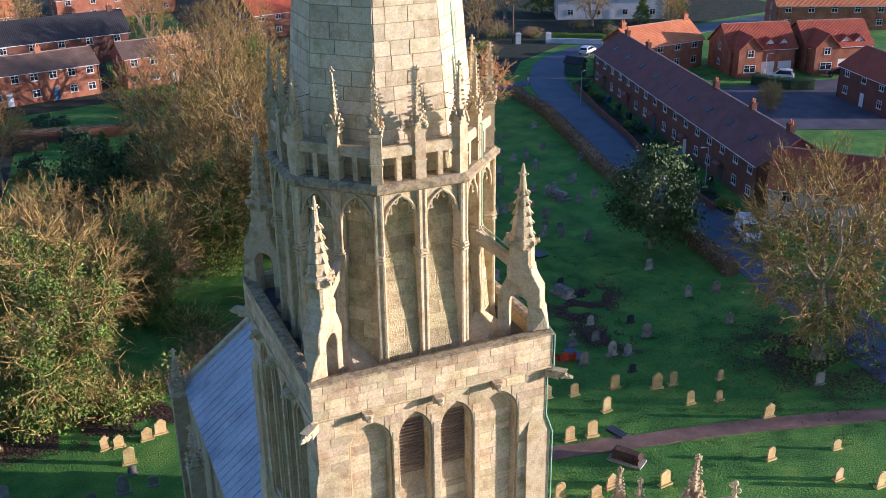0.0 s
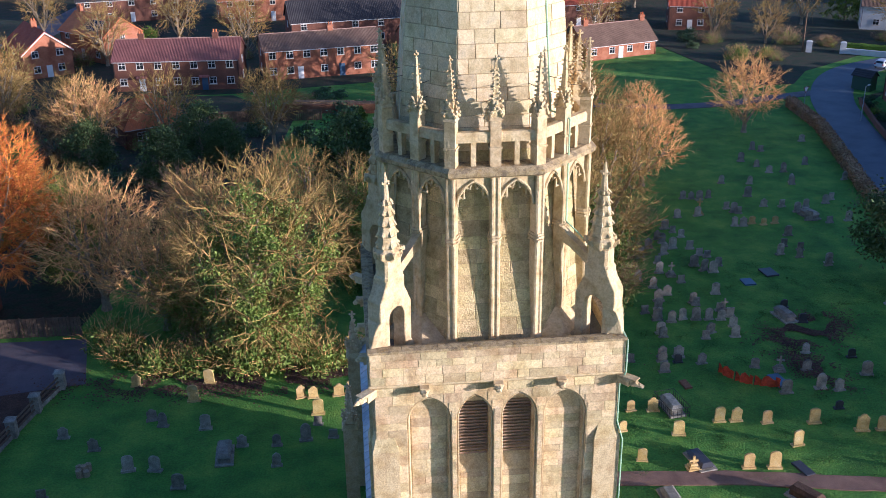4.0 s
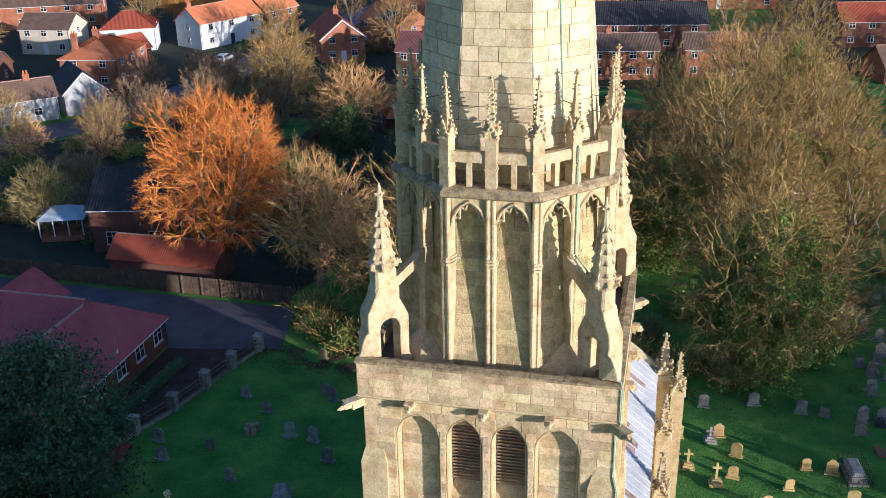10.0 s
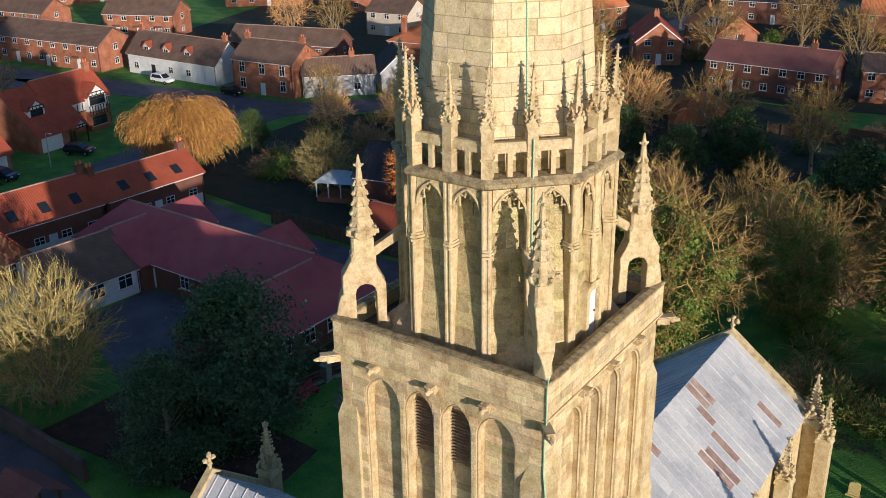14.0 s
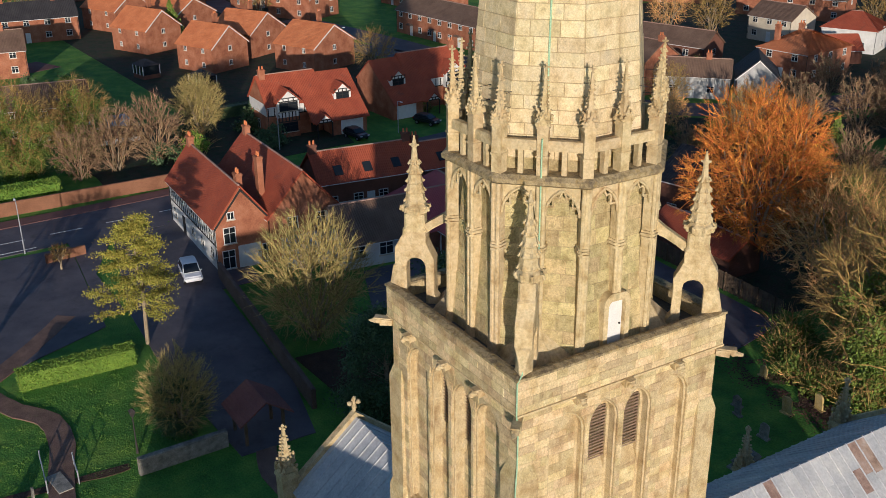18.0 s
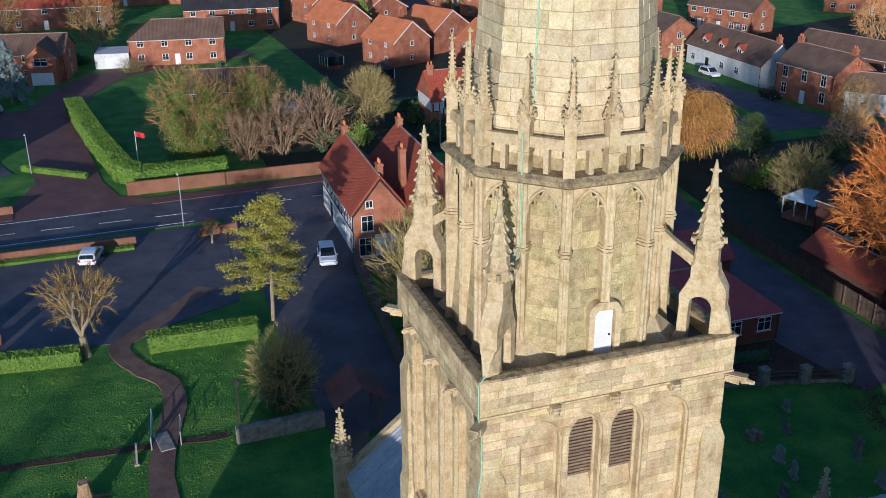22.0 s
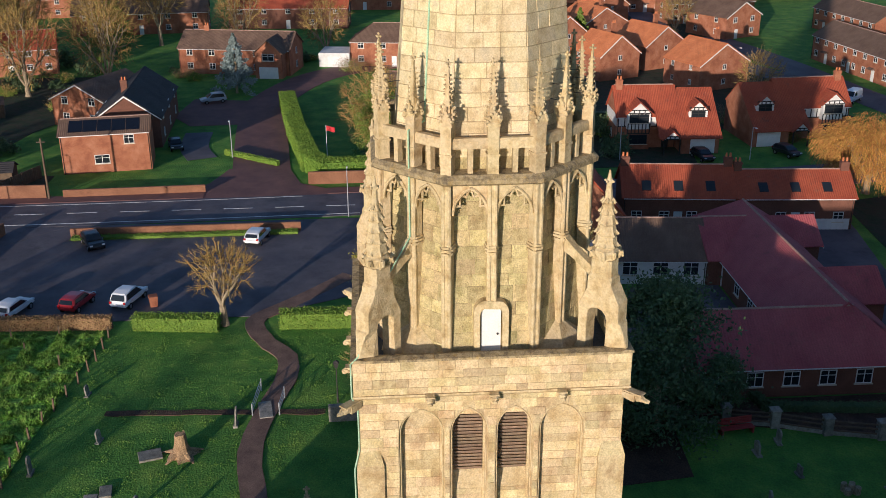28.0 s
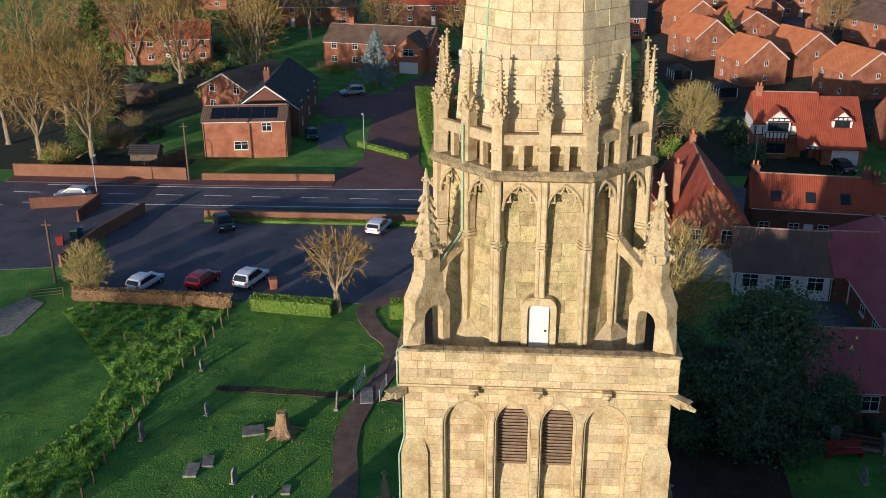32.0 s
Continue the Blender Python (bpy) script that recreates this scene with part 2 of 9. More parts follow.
TILE_HALL = material("crimson_pantile", [(0.35, 0.08, 0.09), (0.46, 0.125, 0.125)], 0.4, 0.75, 0.7, 10, ribs=("X", 0.24, 1.0), fine=0.15, bump_dist=0.05, stains=(((0.10, 0.065, 0.05), 0.7, 0.56, 0.5), ((0.30, 0.20, 0.13), 1.7, 0.58, 0.4)))
TILE_DULL = material("dull_red_pantile", [(0.19, 0.075, 0.065), (0.27, 0.11, 0.09)], 0.5, 0.8, 0.7, 10, ribs=("X", 0.24, 1.0), fine=0.18, bump_dist=0.05, stains=(((0.10, 0.065, 0.05), 0.7, 0.56, 0.5), ((0.30, 0.20, 0.13), 1.7, 0.58, 0.4)))
TILE_ORANGE = material("orange_tile", [(0.512, 0.156, 0.056), (0.683, 0.247, 0.094)], 0.5, 0.85, 0.6, 10, ribs=("X", 0.24, 1.0), fine=0.18, bump_dist=0.05, stains=(((0.10, 0.065, 0.05), 0.7, 0.6, 0.35), ((0.30, 0.20, 0.13), 1.7, 0.58, 0.4)))
TILE_BROWN = material("brown_tile", [(0.13, 0.08, 0.055), (0.21, 0.135, 0.092)], 0.5, 0.85, 0.6, 10, ribs=("X", 0.24, 1.0), fine=0.2, bump_dist=0.05, stains=(((0.10, 0.065, 0.05), 0.7, 0.56, 0.5), ((0.30, 0.20, 0.13), 1.7, 0.58, 0.4)))
TILE_DARK = material("dark_tile", [(0.035, 0.032, 0.035), (0.06, 0.055, 0.055)], 0.5, 0.8, 0.6, 10, ribs=("X", 0.33, 1.5), fine=0.2, bump_dist=0.05)
RIDGE = material("mortar_bedded_ridge_tile", [(0.34, 0.20, 0.15), (0.46, 0.31, 0.24)], 2.0, 0.9, 0.4, 20, fine=0.3)
BARK = material("bark", [(0.22, 0.17, 0.11), (0.40, 0.32, 0.21)], 3, 0.95, 0.6, 20, fine=0.35)
WOOD = material("weathered_timber", [(0.10, 0.07, 0.045), (0.18, 0.125, 0.08)], 2, 0.9, 0.4, 30, fine=0.3)
GRAVE = material("grey_headstone", [(0.156, 0.148, 0.125), (0.286, 0.265, 0.219), (0.403, 0.371, 0.312)], 2.2, 0.9, 0.5, 22, random_tint=0.3, fine=0.25)
# headstones in sun: warm sunlight mixed into the colour with their lichen yellow
GRAVE_LIT = material("lit_yellow_headstone", [(0.38, 0.26, 0.09), (0.54, 0.39, 0.15), (0.58, 0.46, 0.24)], 1.8, 0.9, 0.5, 22, random_tint=0.22, fine=0.25)
GRANITE = material("polished_dark_granite", [(0.03, 0.03, 0.035), (0.06, 0.06, 0.07)], 12, 0.35, 0.05, 60, spec=0.5)
LITTER = material("fallen_leaves", [(0.07, 0.04, 0.028), (0.15, 0.085, 0.055)], 0.7, 0.9, 0, 9, island=0.4)
GARDEN = material("dark_garden_ground", [(0.024, 0.022, 0.016), (0.030, 0.050, 0.024), (0.055, 0.046, 0.030), (0.030, 0.065, 0.028)], 0.5, 0.95, 0.9, 6, fine=0.4, bump_dist=0.1)
SOIL = material("leaf_litter", [(0.049, 0.031, 0.022), (0.105, 0.063, 0.042)], 0.7, 0.95, 0.9, 9, fine=0.4, bump_dist=0.08)
TWIG = material("bare_twigs", [(0.598, 0.327, 0.12), (0.833, 0.496, 0.186)], 0.5, 0.9, 0, 10, island=0.5)
TWIG_OLIVE = material("olive_twigs", [(0.253, 0.162, 0.047), (0.417, 0.279, 0.09)], 0.5, 0.9, 0, 10, island=0.5)
TWIG_ORANGE = material("orange_twigs", [(0.566, 0.182, 0.031), (0.789, 0.309, 0.056)], 0.5, 0.9, 0, 10, island=0.5)
TWIG_WILLOW = material("willow_twigs", [(0.442, 0.208, 0.045), (0.578, 0.304, 0.075)], 0.5, 0.9, 0, 10, island=0.5)
TWIG_FAN = material("pale_fan_twigs", [(0.36, 0.277, 0.094), (0.522, 0.409, 0.15)], 0.5, 0.9, 0, 10, island=0.5)
TWIG_RED = material("reddish_twigs", [(0.246, 0.154, 0.086), (0.381, 0.252, 0.138)], 0.5, 0.9, 0, 10, island=0.5)
IVY = material("ivy_leaves", [(0.115, 0.175, 0.023), (0.257, 0.325, 0.058)], 0.5, 0.6, 0, 10, island=0.4)
HOLLY = material("holly_leaves", [(0.05, 0.085, 0.022), (0.13, 0.17, 0.05)], 0.5, 0.65, 0, 10, island=0.4)
EVERGREEN = material("evergreen_leaves", [(0.053, 0.098, 0.042), (0.126, 0.179, 0.072)], 0.5, 0.6, 0, 10, island=0.4)
CONIFER = material("golden_conifer_leaves", [(0.27, 0.256, 0.036), (0.444, 0.39, 0.061)], 0.5, 0.7, 0, 10, island=0.4)
SPRUCE = material("blue_spruce_needles", [(0.20, 0.26, 0.25), (0.34, 0.40, 0.38)], 0.5, 0.7, 0, 10, island=0.3)
BEECH = material("dry_beech_leaves", [(0.26, 0.15, 0.07), (0.42, 0.27, 0.13)], 0.7, 0.8, 0, 10, island=0.45)
HEDGE = material("hedge_leaves", [(0.118, 0.203, 0.023), (0.236, 0.348, 0.041)], 0.7, 0.7, 0, 10, island=0.4)


def glass(name, tone=(0.02, 0.025, 0.03)):
    m = bpy.data.materials.new(name)
    m.use_nodes = True
    b = m.node_tree.nodes["Principled BSDF"]
    b.inputs["Base Color"].default_value = (*tone, 1)
    b.inputs["Roughness"].default_value = 0.08
    b.inputs["Specular IOR Level"].default_value = 0.6
    return m


GLASS = glass("window_glass")
SOLAR = glass("solar_panel_glass", (0.008, 0.009, 0.014))


def paint(name, tone, rough=0.3):
    m = bpy.data.materials.new(name)
    m.use_nodes = True
    b = m.node_tree.nodes["Principled BSDF"]
    b.inputs["Base Color"].default_value = (*tone, 1)
    b.inputs["Roughness"].default_value = rough
    b.inputs["Coat Weight"].default_value = 0.5
    b.inputs["Coat Roughness"].default_value = 0.1
    return m


# ---- mesh helpers ----
def mesh(name, bm, mat):
    d = bpy.data.meshes.new(name)
    bmesh.ops.recalc_face_normals(bm, faces=bm.faces)
    bm.to_mesh(d)
    bm.free()
    d.materials.append(mat)
    return d


def raw(name, verts, faces, mat):
    d = bpy.data.meshes.new(name)
    d.from_pydata(verts, [], faces)
    d.materials.append(mat)
    return d


def part(name, data, parent, m=None, label="", mat=None):
    """One mesh object under a thing or a part; data is a mesh, or a bmesh with mat."""
    if isinstance(data, bmesh.types.BMesh):
        data = mesh(name, data, mat)
    ob = new(name, data)
    ob.parent = parent
    if m is not None:
        ob.matrix_local = m
    return tagged(ob, label)


def thing(name, label, category, m=None, group="", kind=""):
    ob = new(name)
    ob.empty_display_size = 0.2
    if m is not None:
        ob.matrix_world = m
    return tagged(ob, label, category, group, kind)


def box(bm, x0, x1, y0, y1, z0, z1, m=None):
    vs = [bm.verts.new((x, y, z)) for z in (z0, z1) for x, y in ((x0, y0), (x1, y0), (x1, y1), (x0, y1))]
    for f in ((3, 2, 1, 0), (4, 5, 6, 7), (0, 1, 5, 4), (1, 2, 6, 5), (2, 3, 7, 6), (3, 0, 4, 7)):
        bm.faces.new([vs[i] for i in f])
    if m is not None:
        for v in vs:
            v.co = m @ v.co
    return vs


def frustum(bm, cx, cy, z0, z1, a0, b0, a1, b1, m=None):
    """A block whose half sizes go from (a0, b0) at z0 to (a1, b1) at z1."""
    vs = [bm.verts.new((cx + sx * a, cy + sy * b, z)) for z, a, b in ((z0, a0, b0), (z1, a1, b1)) for sx, sy in ((-1, -1), (1, -1), (1, 1), (-1, 1))]
    for f in ((3, 2, 1, 0), (4, 5, 6, 7), (0, 1, 5, 4), (1, 2, 6, 5), (2, 3, 7, 6), (3, 0, 4, 7)):
        bm.faces.new([vs[i] for i in f])
    if m is not None:
        for v in vs:
            v.co = m @ v.co
    return vs


def prism(bm, loop, z0, z1, loop1=None):
    """A closed loop of (x, y) raised from z0 to z1."""
    loop1 = loop1 or loop
    a = [bm.verts.new((x, y, z0)) for x, y in loop]
    b = [bm.verts.new((x, y, z1)) for x, y in loop1]
    n = len(a)
    bm.faces.new(a[::-1])
    bm.faces.new(b)
    for i in range(n):
        bm.faces.new((a[i], a[(i + 1) % n], b[(i + 1) % n], b[i]))
    return a + b


def sweep(bm, loop, y0, y1):
    """A closed loop of (x, z) drawn out along y."""
    a = [bm.verts.new((x, y0, z)) for x, z in loop]
    b = [bm.verts.new((x, y1, z)) for x, z in loop]
    n = len(a)
    bm.faces.new(a)
    bm.faces.new(b[::-1])
    for i in range(n):
        bm.faces.new((a[(i + 1) % n], a[i], b[i], b[(i + 1) % n]))
    return a + b


def tube(bm, p0, p1, r0, r1, n=8, cap=True):
    p0, p1 = Vector(p0), Vector(p1)
    d = (p1 - p0).normalized()
    u = d.cross(Vector((0.31, 0.17, 0.93)))
    u = (u if u.length > 1e-3 else d.cross(Vector((1, 0, 0)))).normalized()
    v = d.cross(u)
    ring = [[bm.verts.new(p + (u * math.cos(2 * math.pi * i / n) + v * math.sin(2 * math.pi * i / n)) * r) for i in range(n)] for p, r in ((p0, r0), (p1, r1))]
    for i in range(n):
        bm.faces.new((ring[0][i], ring[0][(i + 1) % n], ring[1][(i + 1) % n], ring[1][i]))
    if cap:
        bm.faces.new(ring[0][::-1])
        bm.faces.new(ring[1])


def lump(bm, x, y, z, r, rz=None, rng=random):
    """An uneven carved knob."""
    vs = bmesh.ops.create_icosphere(bm, subdivisions=1, radius=r)["verts"]
    for v in vs:
        k = 0.75 + 0.5 * rng.random()
        v.co = Vector((v.co.x * k + x, v.co.y * k + y, v.co.z * k * (rz or r) / r + z))


def islands(bm):
    """The separate pieces of a mesh, the largest first, as new meshes."""
    bm.verts.ensure_lookup_table()
    seen, out = set(), []
    for v in bm.verts:
        if v in seen:
            continue
        stack, faces = [v], set()
        seen.add(v)
        while stack:
            w = stack.pop()
            for f in w.link_faces:
                faces.add(f)
                for q in f.verts:
                    if q not in seen:
                        seen.add(q)
                        stack.append(q)
        piece, done = bmesh.new(), {}
        for f in sorted(faces, key=lambda f: f.index):
            piece.faces.new([done.setdefault(q, None) or done.update({q: piece.verts.new(q.co)}) or done[q] for q in f.verts])
        out.append(piece)
    bm.free()
    return sorted(out, key=lambda b: -len(b.faces))


def slab_mesh(name, mat, chamfer=0.035):
    """A unit stone in x and z with eased front edges, its face at y = -1."""
    c = chamfer
    v = [(-0.5, 0, -0.5), (0.5, 0, -0.5), (0.5, 0, 0.5), (-0.5, 0, 0.5)]
    v += [(x, -0.6, z) for x, _, z in v]
    v += [(x * (1 - c), -1, z * (1 - 2 * c)) for x, _, z in v[:4]]
    f = [(0, 1, 5, 4), (1, 2, 6, 5), (2, 3, 7, 6), (3, 0, 4, 7), (4, 5, 9, 8), (5, 6, 10, 9), (6, 7, 11, 10), (7, 4, 8, 11), (8, 9, 10, 11)]
    return raw(name, v, f, mat)


def arch_curve(c, w, spring, apex, n=7):
    """Points of a pointed arch over a width 2w round c, left to right."""
    h = apex - spring
    r = (w * w + h * h) / (2 * w)
    top = math.asin(min(1.0, h / r))
    left = [(c - w + r - r * math.cos(top * i / n), spring + r * math.sin(top * i / n)) for i in range(n + 1)]
    return left + [(2 * c - x, z) for x, z in left[-2::-1]]


def at(x, y, z=0.0, rz=0.0, s=1.0):
    return Matrix.LocRotScale((x, y, z), Euler((0, 0, rz)), (s, s, s))


# ---- ground ----
def ground_sheet():
    bm = bmesh.new()
    n, size = 90, 2400.0
    xs = [math.copysign(abs(i / (n / 2) - 1) ** 2.2, i / (n / 2) - 1) * size for i in range(n + 1)]
    grid = [[bm.verts.new((x, y, -0.02 + 0.05 * noise.noise(Vector((x * 0.06, y * 0.06, 0))))) for x in xs] for y in xs]
    for j in range(n):
        for i in range(n):
            bm.faces.new((grid[j][i], grid[j][i + 1], grid[j + 1][i + 1], grid[j + 1][i]))
    ob = new("ground", mesh("ground", bm, GRASS))
    return tagged(ob, "mown green winter grass of churchyard and gardens", "ground", kind="structure")


ground_sheet()


def flat(name, pts, z, mat, label, category, kind="structure", height=0.06):
    bm = bmesh.new()
    prism(bm, pts, z - height, z)
    return tagged(new(name, mesh(name, bm, mat)), label, category, kind=kind)


def ribbon(name, pts, width, z, mat, label, category, kind="structure", smooth=6, wob=0.0):
    """A strip of even width along a smoothed line."""
    P = [Vector((x, y, 0)) for x, y in pts]
    line = []
    for i in range(len(P) - 1):
        p0, p1, p2, p3 = P[max(i - 1, 0)], P[i], P[i + 1], P[min(i + 2, len(P) - 1)]
        for k in range(smooth):
            t = k / smooth
            line.append(0.5 * (2 * p1 + (p2 - p0) * t + (2 * p0 - 5 * p1 + 4 * p2 - p3) * t * t + (3 * p1 - p0 - 3 * p2 + p3) * t ** 3))
    line.append(P[-1])
    verts, faces = [], []
    for i, p in enumerate(line):
        d = (line[min(i + 1, len(line) - 1)] - line[max(i - 1, 0)]).normalized()
        nrm = Vector((-d.y, d.x, 0))
        for s in (-1, 1):
            q = p + nrm * s * (width / 2 + wob * noise.noise(p * 0.9 + Vector((s * 9, 0, 0))))
            verts += [(q.x, q.y, z), (q.x, q.y, z - 0.12)]
    for i in range(len(line) - 1):
        a, b = 4 * i, 4 * i + 4
        faces += [(a + 2, b + 2, b, a), (a, b, b + 1, a + 1), (b + 2, a + 2, a + 3, b + 3)]
    return tagged(new(name, raw(name, verts, faces, mat)), label, category, kind=kind)


ribbon("road_main", [(-82, -150), (-82.5, -70), (-83, -30), (-84, 0), (-86, 25), (-89, 50), (-92, 72), (-92, 85)], 8.4, 0.045, ASPHALT, "dark grey asphalt main road with worn white lines", "road")
ribbon("road_street", [(-190, 72), (-160, 77), (-135, 79.5), (-110, 83), (-90, 86), (-78, 100), (-72, 125), (-68, 165), (-60, 230)], 7.5, 0.05, ASPHALT, "dark grey asphalt village street", "road")
ribbon("road_lane", [(40, -60), (46, -10), (50.5, 25), (54.5, 50), (57.3, 70), (60.8, 82), (64.6, 98), (69, 112), (76.5, 124), (87, 131), (105, 136), (150, 142)], 6.2, 0.05, ASPHALT_GLARE, "asphalt lane curving past the churchyard, pale blue-grey with sky glare", "road")
ribbon("road_branch", [(68, 114.5), (60, 112.5), (50, 110), (38, 110.5), (15, 117)], 2.6, 0.04, ASPHALT, "narrow asphalt footway beside the green", "road")
ribbon("road_side", [(-88, -17), (-104, -18.5), (-122, -20), (-138, -20), (-160, -10), (-172, 15)], 7.6, 0.05, ASPHALT_RED, "reddish asphalt side street", "road")
flat("road_mouth", [(-87.0, -29), (-87.4, -6), (-92, -12.5), (-99, -14.4), (-99, -22.2), (-93, -24)], 0.047, ASPHALT_RED, "reddish asphalt mouth of the side street", "road")
flat("road_court", [(88, 98), (125, 92), (128, 70), (100, 68), (84, 76), (82, 90)], 0.05, ASPHALT, "asphalt parking court in front of the houses", "road")
flat("car_park", [(-78.5, -37.5), (-78.5, -2), (-58, -3.5), (-53.2, -14), (-53.2, -40), (-70, -46)], 0.05, ASPHALT, "patched dark asphalt car park", "car park")
flat("car_park_yard", [(-78.5, -37.6), (-70, -46.1), (-60, -46.9), (-57, -62), (-78.5, -62)], 0.043, ASPHALT, "worn asphalt yard beside the car park", "yard")
ribbon("pavement", [(-88.0, -66), (-88.1, -40), (-88.4, -24)], 2.4, 0.1, ASPHALT_RED, "narrow asphalt pavement beside the brick wall", "pavement")
ribbon("pavement", [(-88.6, -9), (-89.4, 8), (-91.0, 26)], 2.2, 0.1, ASPHALT_RED, "narrow asphalt pavement beside the brick wall", "pavement")
flat("church_lane", [(-79, 2.5), (-79, 8.4), (-62, 8.0), (-40, 6.5), (-33, 5), (-33, -0.6), (-47, -1.5), (-60, -1)], 0.055, ASPHALT, "dark asphalt lane to the lychgate", "road")
flat("house_yard", [(-79.4, 8.3), (-80.8, 9.7), (-80.8, 12), (-60, 12), (-60, 7.9)], 0.048, ASPHALT, "dark asphalt strip in front of the half-timbered house", "yard")
flat("lane_mouth", [(-80.6, -2.0), (-81.2, 9.6), (-79.2, 8.2), (-79.2, 2.6), (-70, -1.4), (-60, -1.2), (-60, -3.3), (-78.4, -1.9)], 0.046, ASPHALT, "dark asphalt mouth of the church lane", "road")
flat("hall_yard", [(-76, 50.4), (-70, 49.6), (-59, 47.4), (-27, 46.4), (-25.5, 39), (-34, 37.5), (-66, 36.5), (-76, 44)], 0.05, ASPHALT, "dark asphalt yard behind the hall", "yard")
flat("hall_court", [(-56.5, 21), (-56.5, 29.5), (-44, 29.5), (-35.5, 20.5), (-44, 16)], 0.045, ASPHALT, "dark paved court beside the hall", "yard")
ribbon("path_gate", [(-62, -6), (-56, -11), (-52.5, -14.2), (-48.5, -13.2), (-45, -11), (-41.5, -10.8), (-37, -11.8), (-31, -12.6), (-24, -11.6), (-15, -11)], 1.7, 0.075, GRAVEL, "reddish brown gravel path winding to the church", "path", wob=0.15)
ribbon("path_south", [(-34, 1.6), (-29, 0.4), (-22, 3), (-12, 11)], 1.4, 0.045, GRAVEL, "dim gravel path beside the church wall", "path", wob=0.1)
ribbon("path_yard", [(10, 22.6), (19.4, 21.6), (26.4, 20.3), (32.6, 19.0), (43.6, 16.0), (51, 14)], 1.5, 0.045, GRAVEL, "brown gravel path across the churchyard", "path", wob=0.15)
ribbon("road_line_near", [(-79.2, -60), (-79.6, -30), (-80.2, -5)], 0.14, 0.056, WHITE, "thin white edge line", "road marking")
ribbon("road_line_far", [(-86.0, -60), (-86.3, -30), (-86.9, -12)], 0.12, 0.056, WHITE, "thin white edge line", "road marking")
for i in range(20):
    y = -75 + i * 6.0
    if y < 45:
        xc = -83.0 - max(0, y + 10) * 0.035
        flat("road_dash", [(xc - 0.07, y), (xc + 0.07, y), (xc + 0.07, y + 3.4), (xc - 0.07, y + 3.4)], 0.058, WHITE, "white dashed centre line mark", "road marking", height=0.01)


# ---- the church: tower ----
HX, HY = 3.96, 4.18          # parapet, half widths
WX, WY = 3.83, 4.02          # wall faces
Z_DECK, Z_PAR0, Z_PAR1 = 24.85, 24.2, 25.41
STONE_SLAB = slab_mesh("stone", STONE)
rng = random.Random(4)


def lay_stones(parent, count_left, face_m, z0, z1, u0, u1, y, holes=None, course=0.30, long=0.62, keep=None, name="stone", mat_slab=None, depth=0.03):
    """Courses of ashlar on a face (x along it, y into it); those past the count are given back as one list of boxes."""
    rest = []
    z = z0
    while z < z1 - 0.08:
        h = min(course * rng.uniform(0.8, 1.2), z1 - z)
        spans = [(u0, u1)] if holes is None else holes(z, z + h)
        for a, b in spans:
            u = a
            while u < b - 0.05:
                w = long * rng.uniform(0.6, 1.5)
                if b - (u + w) < long * 0.4:
                    w = b - u
                g = 0.007
                m = face_m @ Matrix.LocRotScale((u + w / 2, y, z + h / 2), None, (w - g, depth * rng.uniform(0.75, 1.3), h - g))
                if count_left[0] > 0 and (keep is None or keep(u, z)):
                    count_left[0] -= 1
                    ob = new(name, mat_slab or STONE_SLAB)
                    ob.parent = parent
                    ob.matrix_local = m
                else:
                    rest.append(m)
                u += w
        z += h
    return rest


def join_stones(name, parent, ms, mat, label=""):
    verts, faces = [], []
    base = STONE_SLAB
    bv = [v.co.copy() for v in base.vertices]
    bf = [tuple(p.vertices) for p in base.polygons]
    for m in ms:
        o = len(verts)
        verts += [tuple(m @ v) for v in bv]
        faces += [tuple(i + o for i in f) for f in bf]
    ob = part(name, raw(name, verts, faces, mat), parent, label=label)
    ob["kind"] = "stuff"
    return ob


BAYS = ((-2.85, -1.46, 0), (-1.28, -0.12, 1), (0.12, 1.28, 1), (1.46, 2.85, 0))
SPRING, APEX, Z_LOW = 22.75, 23.62, 12.0


